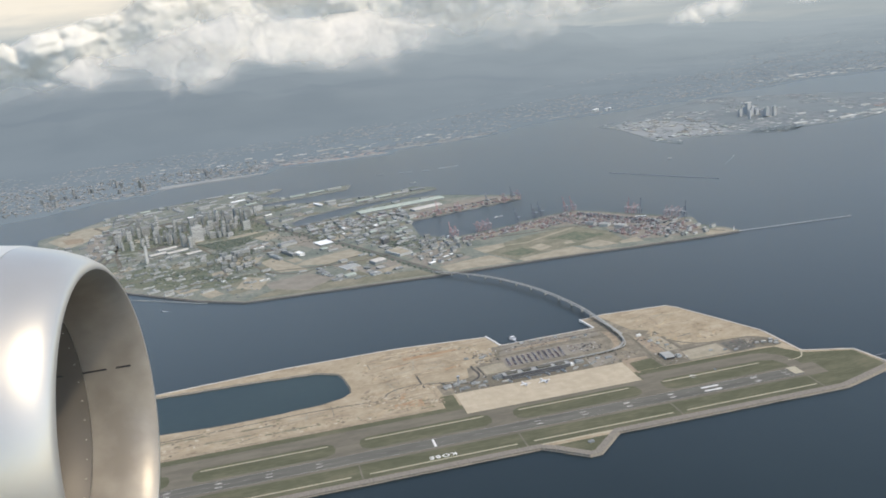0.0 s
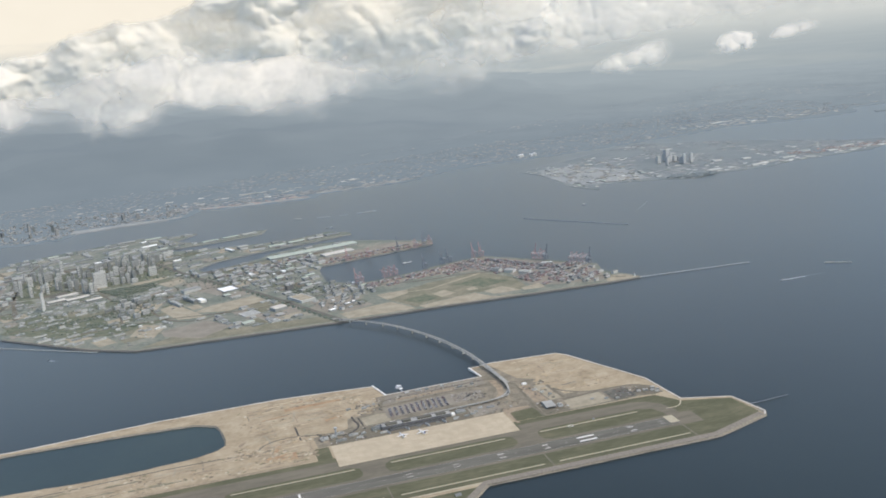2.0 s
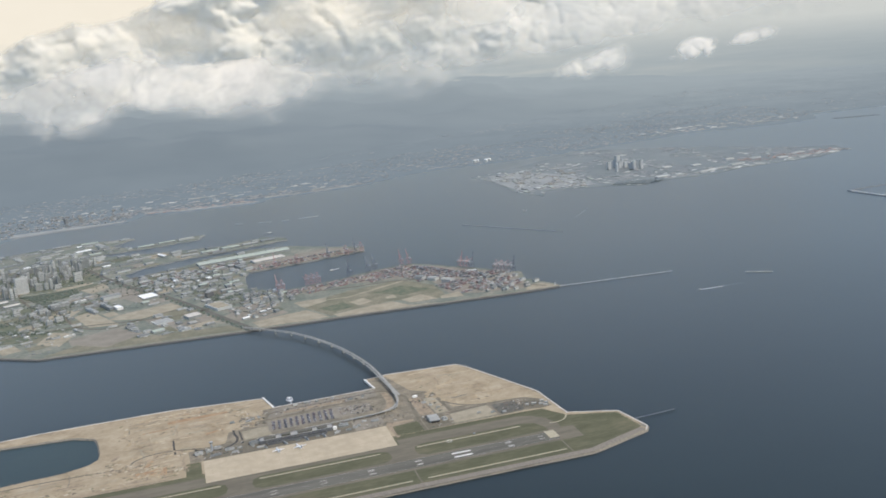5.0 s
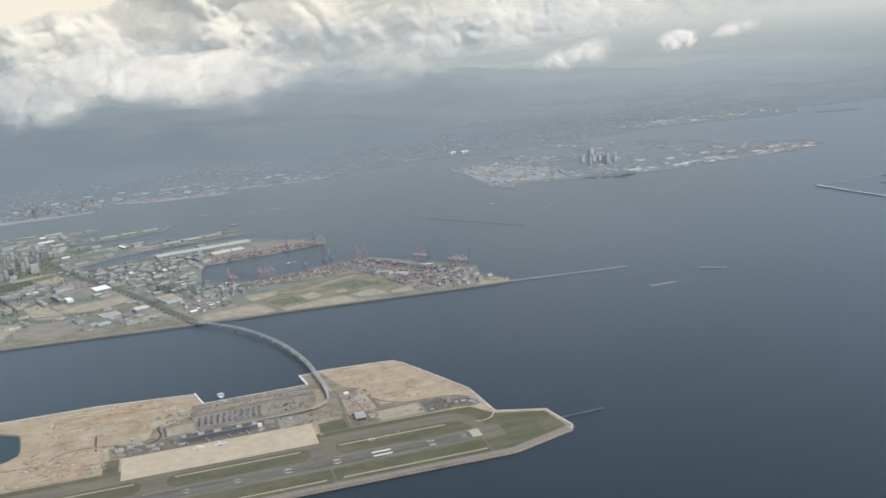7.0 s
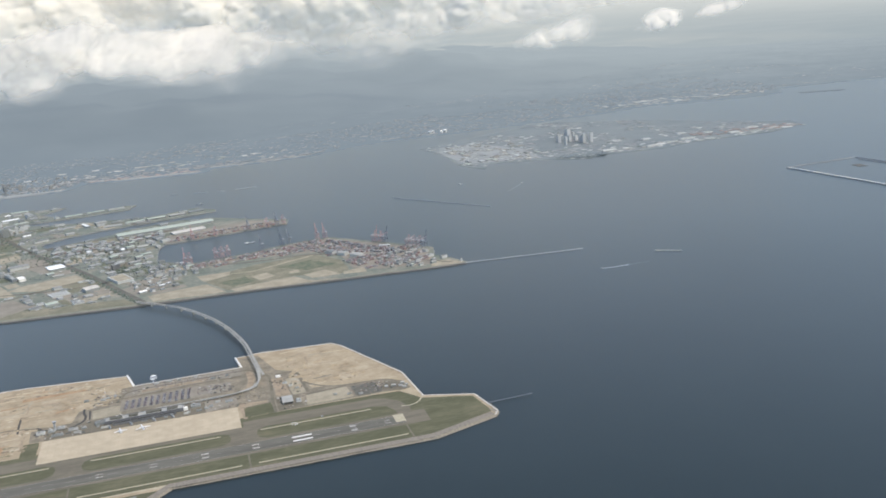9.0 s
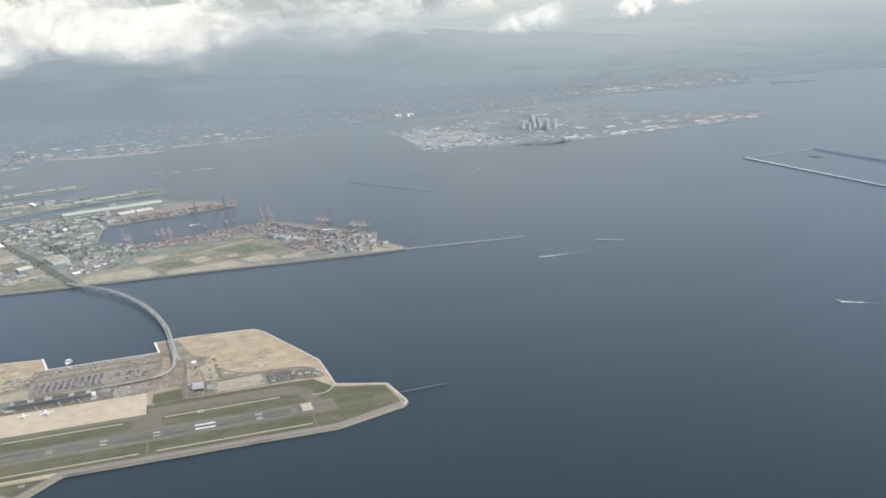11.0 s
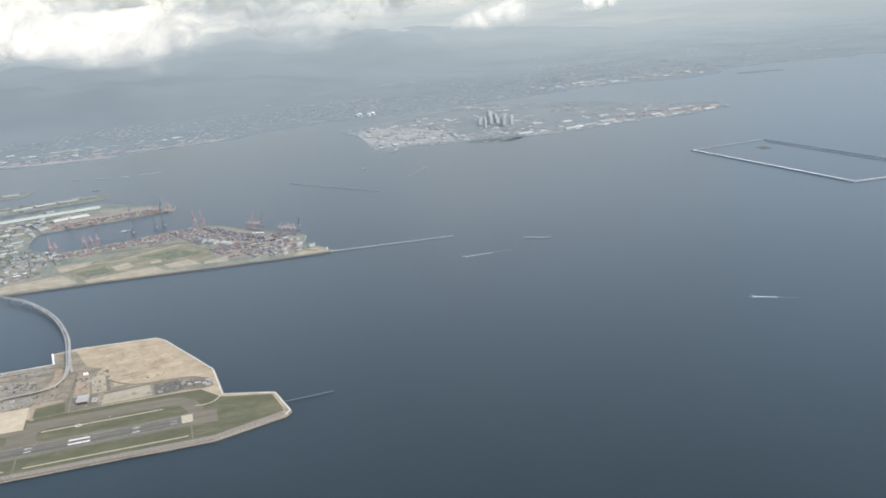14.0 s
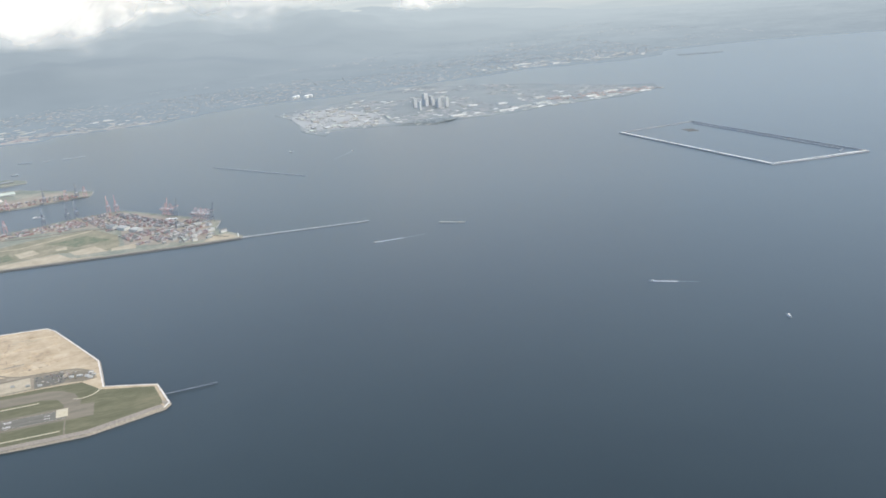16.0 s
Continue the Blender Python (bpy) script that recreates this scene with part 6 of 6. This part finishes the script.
red_up, red_flat, grey_up, pink_flat = crane(M["crane_red"], True), crane(M["crane_red"], False), crane(M["crane_grey"], True), crane(M["crane_pink"], False)
pink_flat["label"] = "pink and white quayside gantry crane with its boom level, paled towards haze"
pink_flat.matrix_world = pose(58.6, 221.5, TOP + 0.02, 0, 0, -50)
grey_up["label"] = "tall dark grey quayside gantry crane with its boom raised"
red_up.matrix_world = pose(20, 268.5, TOP + 0.02, 0, 0, 14)
red_flat.matrix_world = pose(-39.5, 254.5, TOP + 0.02, 0, 0, 14)
grey_up.matrix_world = pose(-17.5, 259.5, TOP + 0.02, 0, 0, 14)
for x, y, turn, model in ((15.6, 269.4, 10, red_up), (-36.2, 255.6, 14, red_flat), (-42.8, 254.0, 14, red_flat), (-57.0, 250.5, 14, red_flat), (-59.6, 250.0, 14, red_up), (-5.5, 264.5, 18, grey_up), (-1.0, 266.2, 18, grey_up), (44.5, 243.0, -50, red_up), (47.0, 240.0, -50, red_flat), (49.0, 236.6, -50, grey_up), (61.0, 219.4, -50, pink_flat), (63.4, 216.4, -50, pink_flat), (65.6, 213.4, -50, grey_up), (-8, 320.4, 12, red_flat), (-20, 318.4, 12, grey_up), (-2, 322, 12, grey_up), (-40, 314.4, 12, red_flat), (-54, 312.6, 12, red_up), (2.6, 324, 12, red_flat)):
    place(model, x, y, turn, 0.9)
for ob in (red_up, red_flat, grey_up, pink_flat):
    ob.scale = (0.9, 0.9, 0.9)


house(46.6, 229.4, 6.4, 2.0, 0.9, radians(-20), "transit_shed", "low shed with a bright white roof by the container rows", "shed", roof=M["white_roof"], wall=M["wall"], plant=False)


def beacon(x, y):
    root = tagged(new("harbour_beacon"), "small white harbour beacon on the sand spit", "beacon")
    root.location = (x, y, TOP)
    for name, r1, r2, h, z, paint in (("tower", 0.22, 0.16, 1.6, 0.78, "white"), ("lantern", 0.18, 0.18, 0.3, 1.7, "glass"), ("roof", 0.24, 0.02, 0.22, 1.95, "crane_red")):
        bm = bmesh.new()
        bmesh.ops.create_cone(bm, cap_ends=True, segments=12, radius1=r1, radius2=r2, depth=h, matrix=Matrix.Translation((0, 0, z)))
        part(name, bm, M[paint], root)


beacon(74.4, 174.6)


# ---- trees ----
def trees(name, zones, count, label, seed, sizes=(0.25, 0.55), leaf="leaf"):
    r = random.Random(seed)
    base = bmesh.new()
    bmesh.ops.create_icosphere(base, subdivisions=1, radius=1)
    bv = [v.co.copy() for v in base.verts]
    bf = [tuple(v.index for v in f.verts) for f in base.faces]
    base.free()
    v, f = [], []
    for _ in range(count):
        loop = r.choice(zones)
        for _try in range(20):
            xs, ys = [p[0] for p in loop], [p[1] for p in loop]
            x, y = r.uniform(min(xs), max(xs)), r.uniform(min(ys), max(ys))
            if inside(x, y, loop):
                break
        else:
            continue
        k = len(v)
        s = r.uniform(*sizes)
        for p in bv:
            q = p * s * (0.8 + 0.5 * r.random())
            v.append((x + q.x, y + q.y, TOP + 0.5 * s + q.z * 0.8))
        f += [tuple(i + k for i in t) for t in bf]
    tagged(mesh_ob(name, v, f, M[leaf]), label, "trees", kind="stuff")


trees("park_trees", [[(-206, 334), (-190, 333), (-173, 335), (-169.5, 318), (-180, 313), (-192, 309.5)], [(-250, 345), (-170, 345), (-165, 408), (-250, 405)], [(-98, 252), (-84, 250), (-84, 262), (-96, 266)], [(-206, 334), (-190, 333), (-173, 335), (-169.5, 318), (-180, 313), (-192, 309.5)], [(-250, 345), (-170, 345), (-165, 408), (-250, 405)], [(-170, 290), (-90, 300), (-80, 338), (-160, 336)], [(-206, 334), (-190, 333), (-173, 335), (-169.5, 318), (-180, 313), (-192, 309.5)], [(-196, 300), (-172, 286), (-168, 296), (-190, 312)], [(-230, 262), (-222, 256), (-186, 268), (-190, 276)], [(-206, 248), (-180, 234), (-177, 238), (-203, 254)]], 2400, "dark green clumps of park and street trees", 3)
trees("avenue_trees", [[(p.x - 3.2, p.y - 1.6), (p.x - 1.8, p.y - 1.6), (p.x - 1.8, p.y + 3.6), (p.x - 3.2, p.y + 3.6)] for p in AVENUE], 2600, "line of dark green avenue trees", 4, (0.16, 0.34))
trees("street_trees", [[(-258, 345), (-165, 345), (-165, 410), (-258, 410)], [(-250, 262), (-200, 226), (-172, 240), (-176, 300), (-214, 332), (-252, 322)], [(-150, 318), (-96, 262), (-84, 200), (-70, 205), (-74, 262), (-90, 330)], [(-196, 262), (-172, 252), (-170, 290), (-194, 300)]], 1200, "scattered dark green street and garden trees", 6, (0.2, 0.5))


# ---- far towns ----
def town(name, count, where, height, size, label, seed, material, base=TOP):
    r = random.Random(seed)
    v, f = [], []
    for _ in range(count):
        x, y = where(r)
        if x is None:
            continue
        a, b, h = r.uniform(*size), r.uniform(*size), r.uniform(*height)
        box_data(-a / 2, a / 2, -b / 2, b / 2, base - 0.1, base + h, v, f, r.choice((0.1, 0.4, -0.2, 0.8)), x, y)
    return tagged(mesh_ob(name, v, f, material), label, "town", kind="stuff")


def shore_town(r):
    x = r.uniform(-420, 700)
    y = 560 + 260 * r.random() ** 1.3 + (max(0, x - 60) * 0.33)
    near = noise.noise((x * 0.012, y * 0.012, 5)) + 0.5 * noise.noise((x * 0.05, y * 0.05, 2)) > -0.25
    return (x, y) if near and inside(x, y, COAST) else (None, None)


def city_core(r):
    x, y = r.uniform(-420, -150), 540 + 130 * r.random()
    return (x, y) if inside(x, y, COAST) else (None, None)


def far_town(r):
    x = r.uniform(-800, 1700)
    y = 680 + 700 * r.random() ** 1.6 + max(0, x - 100) * 0.1
    near = noise.noise((x * 0.008, y * 0.008, 8)) + 0.5 * noise.noise((x * 0.04, y * 0.04, 3)) > 0.16
    return (x, y) if near and x < 900 and inside(x, y, COAST) else (None, None)


def isle_tanks(r):
    x, y = r.uniform(166, 240), r.uniform(452, 600)
    return (x, y) if inside(x, y, ROKKO) and noise.noise((x * 0.05, y * 0.03, 4)) > -0.1 else (None, None)


def isle_town(r):
    x, y = r.uniform(240, 500), r.uniform(430, 670)
    return (x, y) if inside(x, y, ROKKO) and noise.noise((x * 0.03, y * 0.02, 6)) > -0.15 else (None, None)


def isle_quay(r):
    k = r.random()
    x = 268 + 225 * k
    return (x, 442 + max(0, x - 360) * 0.16 + r.uniform(2, 16))


def port_clutter(r):
    x, y = r.uniform(-275, -56), r.uniform(196, 470)
    if any(inside(x, y, k) for k in KEEP_OUT) or not on_port(x, y, 2.0) or any(abs(x - p.x) < 3 and abs(y - p.y) < 5 for p in AVENUE):
        return (None, None)
    return (x, y)


def dug_ground(r):
    x0, x1, y0, y1, n = r.choice(((-137, -89, 56, 85, 0.0), (-140, -113.5, 26.5, 46, 0.0), (-140, -113.5, 26.5, 46, 0.0), (-262, -140, 26, 42.5, 0.05), (-262, -140, 26, 42.5, 0.05), (-28, 8, 41, 79, 0.3)))
    x, y = r.uniform(x0, x1), r.uniform(y0, y1)
    patchy = noise.noise((x * 0.09, y * 0.16, 2)) + 0.5 * noise.noise((x * 0.4, y * 0.5, 9)) > n
    return (x, y) if patchy and inside(x - 1, y, AIRPORT) and inside(x + 2, y, AIRPORT) and inside(x, y + 2, AIRPORT) and not inside(x, y, LAGOON) and not inside(x + 1, y - 1.5, LAGOON) else (None, None)


def made_ground(r):
    x0, x1, y0, y1 = r.choice(((-112, -95, 34.5, 44), (-85, -45, 61.5, 70), (-58, -38, 34.5, 43), (-35, -25, 25, 56), (-9, 8, 25, 34), (-60, -47, 50, 58), (-95, -86, 56, 66)))
    return (r.uniform(x0, x1), r.uniform(y0, y1))


town("dug_earth", 1700, dug_ground, (0.02, 0.10), (0.2, 1.3), "heaps and scrapes of dug earth on bare sand", 52, M["ground_spots"])
town("stores_and_vehicles", 340, made_ground, (0.04, 0.25), (0.2, 0.8), "small stores, vehicles and gear on made ground", 53, M["yard_spots"], Z)
town("yard_clutter_on_harbour_island", 2000, port_clutter, (0.06, 0.3), (0.4, 1.8), "small sheds, lorries and stacks between the buildings", 51, M["works"])
# far boxes are almost flat, so no shaded walls show against the haze colour
town("town_along_the_shore", 9000, shore_town, (0.05, 0.16), (0.7, 3.6), "hazy grey town along the far shore", 31, M["hazed_city"])
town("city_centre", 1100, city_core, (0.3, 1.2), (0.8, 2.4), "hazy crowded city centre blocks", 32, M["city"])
town("town_inland", 15000, far_town, (0.03, 0.08), (1.2, 5.0), "hazy grey town on the plain", 33, M["hazed_city"])
town("tank_farm_on_east_island", 420, isle_tanks, (0.06, 0.3), (0.8, 3.0), "pale hazy tanks and sheds on the eastern island", 34, M["pale_works"], TOP - 0.35)
town("works_on_east_island", 1700, isle_town, (0.05, 0.16), (1.0, 6.0), "hazy sheds and works on the eastern island", 35, M["hazed_city"], TOP - 0.35)
town("quay_sheds_on_east_island", 90, isle_quay, (0.08, 0.3), (1.5, 7.0), "long pale quay sheds on the eastern island", 36, M["pale_works"], TOP - 0.35)
town("sheds_on_east_island", 300, isle_town, (0.08, 0.4), (1.2, 5.5), "pale and grey hazy sheds on the eastern island", 42, M["pale_works"], TOP - 0.35)
town("containers_on_east_island", 150, lambda r: (r.uniform(385, 490), r.uniform(462, 484) + 6), (0.1, 0.5), (0.8, 3.4), "rows of red and brown containers on a hazy quay", 40, M["rust_works"], TOP - 0.35)
town("sheds_on_far_islet", 70, lambda r: (r.uniform(420, 640), r.uniform(738, 790)), (0.05, 0.25), (2.0, 9.0), "long pale hazy sheds on far reclaimed land", 37, M["pale_works"])
town("red_sheds_on_the_shore", 46, lambda r: (r.uniform(-134, -42), r.uniform(614, 624)), (0.1, 0.3), (1.5, 6.0), "rust-red and brown waterfront sheds in haze", 38, M["rust_works"])
town("pale_sheds_on_the_shore", 60, lambda r: (r.uniform(-250, 60), r.uniform(640, 700)), (0.08, 0.25), (1.5, 8.0), "pale waterfront halls in haze", 39, M["pale_works"])
trees("trees_on_east_island", [[(240, 446), (264, 430), (286, 440), (280, 452), (250, 456)]], 420, "dark hazy trees on the eastern island", 9, (0.4, 0.8), "hazed_leaf")
ri = random.Random(63)
for k in range(80):
    x, y = ri.uniform(170, 246), ri.uniform(456, 590)
    if inside(x - 4, y, ROKKO) and inside(x + 4, y, ROKKO) and inside(x, y - 8, ROKKO):
        house(x, y, ri.uniform(2.0, 6.0), ri.uniform(3.0, 9.0), ri.uniform(0.3, 0.9), ri.choice((0.1, -0.1, 0.2)), "works_hall", "pale works hall in haze on the eastern island", "hall", "eastern island works", wall=M["works_wall"], roof=M[ri.choice(("works_wall", "yard", "works_tan", "green_roof", "works_tan", "hazy_wall", "roof"))], base=TOP - 0.35, plant=False)
for x, y, w in ((265, 452, 9), (291, 455, 13), (331, 452, 12), (352, 460, 12), (372, 468, 14), (420, 470, 10), (384, 500, 9), (448, 486, 12), (344, 490, 8), (320, 500, 8), (404, 488, 9)):
    house(x, y, w, 4.5, 0.9, 0.12, "quay_shed", "long pale-roofed quay shed in haze on the eastern island", "shed", "eastern island quay sheds", wall=M["hazy_wall"], roof=M["pale_works"], base=TOP - 0.35, plant=False)


def shore_works(r):
    k = r.random()
    x = -330 + 500 * k
    y = 566 + 70 * min(1, max(0, (x + 260) / 120)) + r.uniform(-8, 14)
    return (x, y) if inside(x, y, COAST) else (None, None)


town("works_along_the_shore", 420, shore_works, (0.12, 0.3), (1.5, 8.0), "long pale sheds along the far waterfront", 41, M["hazed_city"])
rt = random.Random(77)
for k in range(34):
    x, y = -352 + rt.random() * 190, 552 + rt.random() * 70
    if inside(x, y, COAST):
        house(x, y, rt.uniform(1.4, 2.6), rt.uniform(1.4, 2.4), rt.uniform(2.5, 6.5), rt.uniform(0, 1), "city_tower", "tall grey city tower in haze", "tower", "city towers", wall=M["hazed_city"])
for k in range(11):
    x, y = rt.uniform(275, 301), rt.uniform(508, 545)
    house(x, y, rt.uniform(2.0, 3.4), rt.uniform(2.0, 3.2), rt.uniform(3.5, 8.5), rt.uniform(0, 1), "island_tower", "grey apartment tower on the eastern island in haze", "tower", "eastern island towers", wall=M["far_tower"], roof=M["far_tower"])
house(289, 536, 4.2, 3.4, 10.5, 0.3, "island_tower", "broad grey tower on the eastern island in haze", "tower", "eastern island towers", wall=M["far_tower"])
for k, (x, y) in enumerate(((200, 694), (204, 697), (212, 691), (217, 694))):
    bm = bmesh.new()
    bmesh.ops.create_cone(bm, cap_ends=True, segments=18, radius1=2.1, radius2=2.1, depth=2.4, matrix=Matrix.Translation((0, 0, 1.2)))
    t = part("storage_tank", bm, M["hazy_wall"])
    t.location = (x, y, TOP)
    tagged(t, "pale cylindrical storage tank on a far pier", "tank", "storage tanks")
    bm = bmesh.new()
    bmesh.ops.create_cone(bm, cap_ends=True, segments=18, radius1=2.2, radius2=0.4, depth=0.5, matrix=Matrix.Translation((0, 0, 2.6)))
    part("roof", bm, M["white_roof"], t)


# ---- boats and their wakes ----
def boat(x, y, turn, length, wake, label):
    root = tagged(new("boat"), label, "boat", "boats in the bay")
    root.matrix_world = pose(x, y, 0, 0, 0, turn)
    w = min(length * 0.11, 0.5)
    v = [(length / 2, 0, 0.5), (length * 0.3, w, 0.42), (-length / 2, w, 0.4), (-length / 2, -w, 0.4), (length * 0.3, -w, 0.42)]
    v += [(a * 0.94, b * 0.75, -0.15) for a, b, c in v]
    f = [(0, 1, 2, 3, 4), (9, 8, 7, 6, 5)] + [(k, 5 + k, 5 + (k + 1) % 5, (k + 1) % 5) for k in range(5)]
    mesh_ob("hull", v, f, M["hull"], root)
    mesh_ob("deckhouse", *box_data(-length * 0.4, -length * 0.1, -w * 0.7, w * 0.7, 0.38, 0.38 + min(length * 0.1, 0.25) + 0.1), M["white"], root)
    if wake:
        r = random.Random(int(x))
        n = 24
        vv, ff = [], []
        for k in range(n):
            s = k / (n - 1)
            half = (0.35 + 0.5 * s) * max(w, 0.16) * 3.6 * (1 - 0.8 * s) * r.uniform(0.8, 1.2)
            for q in (1, -1):
                vv.append((length * 0.4 - s * wake, q * half, 0.03))
        ff = [(2 * k, 2 * k + 1, 2 * k + 3, 2 * k + 2) for k in range(n - 1)]
        water = M["old_wake"] if wake > 28 else M["foam"]
        for nm, tint, cut_a, cut_b in (("wake", water, 0, 13), ("wake_trail", M["old_wake"], 13, n - 1)):
            run = ff[cut_a:cut_b]
            foam = mesh_ob(nm, [(a, b, 0.06) for a, b, c in vv] + [(a, b, 0.02) for a, b, c in vv], run + [tuple(i + 2 * n for i in reversed(t)) for t in run], tint, root)
            foam["label"] = "white churned wake on the water" if nm == "wake" else "fading trail of a wake"


boat(129.5, 126.8, 180, 1.6, 25, "small motor vessel drawing a white wake")
boat(205.4, 16.0, 145, 1.8, 18, "small motor vessel drawing a white wake")
boat(224.2, -37.6, 255, 2.2, 4, "small white vessel with a short wake")
boat(-218, 198.4, 145, 1.2, 7, "small motor vessel drawing a white wake")
boat(178, 362, 50, 3.0, 30, "distant vessel with a long faint wake")
boat(-46, 440, 160, 6.0, 0, "dark cargo ship lying off the wharves")
boat(-22, 286, 20, 7.0, 0, "dark cargo ship in the dock basin")
boat(140, 388, 20, 4.0, 0, "distant grey cargo ship at anchor")


# ---- the aircraft's engine, hung still in the air to fit the camera's opening view ----
def engine_nacelle():
    root = tagged(new("jet_engine"), "silver-grey jet engine nacelle seen beside the open inlet", "jet engine")
    seg = 96

    def rings(profile):
        bm = bmesh.new()
        out = []
        for s, r in profile:
            out.append([bm.verts.new((-s, r * math.cos(2 * math.pi * k / seg), r * math.sin(2 * math.pi * k / seg))) for k in range(seg)])
        for a, b in zip(out, out[1:]):
            for k in range(seg):
                bm.faces.new((a[k], a[(k + 1) % seg], b[(k + 1) % seg], b[k]))
        return bm
    part("inlet_ring", rings([(0.046, 0.0922), (0.025, 0.0935), (0.012, 0.0955), (0.004, 0.0985), (0.0005, 0.1015)]), M["ring"], root, "brownish metal ring inside the lip", True)
    part("inlet_lip", rings([(0.0005, 0.1015), (0.0, 0.1025), (0.003, 0.107), (0.010, 0.1115), (0.022, 0.1165), (0.042, 0.1215)]), M["lip"], root, "dull metal inlet lip", True)
    part("cowling", rings([(0.0425, 0.1214), (0.043, 0.1219), (0.08, 0.1265), (0.14, 0.1298), (0.22, 0.131), (0.34, 0.130), (0.5, 0.124), (0.66, 0.112), (0.68, 0.105)]), M["brushed"], root, "painted silver-grey cowling", True)
    duct = part("inlet_duct", rings([(0.0462, 0.0922), (0.0465, 0.0914), (0.09, 0.0905), (0.15, 0.092), (0.2, 0.094)]), M["duct"], root, "acoustic liner inside the inlet, its shade painted in dark brown", True)
    part("fan_disc", rings([(0.2, 0.094), (0.2, 0.03), (0.16, 0.018), (0.135, 0.001)]), M["dark"], root, "dark fan and spinner deep in the inlet", True)
    part("panel_seam", rings([(0.1395, 0.1299), (0.140, 0.1304), (0.1405, 0.1299)]), M["dark"], root)
    for a0 in (4.0, 124.0, 244.0):
        bm = bmesh.new()
        for s, r in ((0.012, 0.0949), (0.045, 0.0917), (0.09, 0.0900), (0.15, 0.0915)):
            for d in (-0.45, 0.45):
                a = radians(a0 + d)
                bm.verts.new((-s, r * math.cos(a), r * math.sin(a)))
        bm.verts.ensure_lookup_table()
        for k in range(3):
            bm.faces.new([bm.verts[2 * k + j] for j in (0, 1, 3, 2)])
        part("liner_splice", bm, M["dark"], duct)
    for a0 in (62.0, 118.0, 215.0):
        bm = bmesh.new()
        for s, r in ((0.044, 0.1224), (0.08, 0.1269), (0.14, 0.1302), (0.22, 0.1314)):
            for d in (-0.16, 0.16):
                a = radians(a0 + d)
                bm.verts.new((-s, r * math.cos(a), r * math.sin(a)))
        bm.verts.ensure_lookup_table()
        for k in range(3):
            bm.faces.new([bm.verts[2 * k + j] for j in (0, 1, 3, 2)])
        part("cowl_seam", bm, M["duct"], root)
    for k in range(40):
        a = 2 * math.pi * k / 40
        bm = bmesh.new()
        bmesh.ops.create_icosphere(bm, subdivisions=1, radius=0.00045, matrix=Matrix.Translation((-0.050, 0.0912 * math.cos(a), 0.0912 * math.sin(a))))
        part("rivet", bm, M["lip"], duct)
    root.matrix_world = pose(-165.449, -264.461, 130.940, 0, 0, -8)
    return root


engine_nacelle()
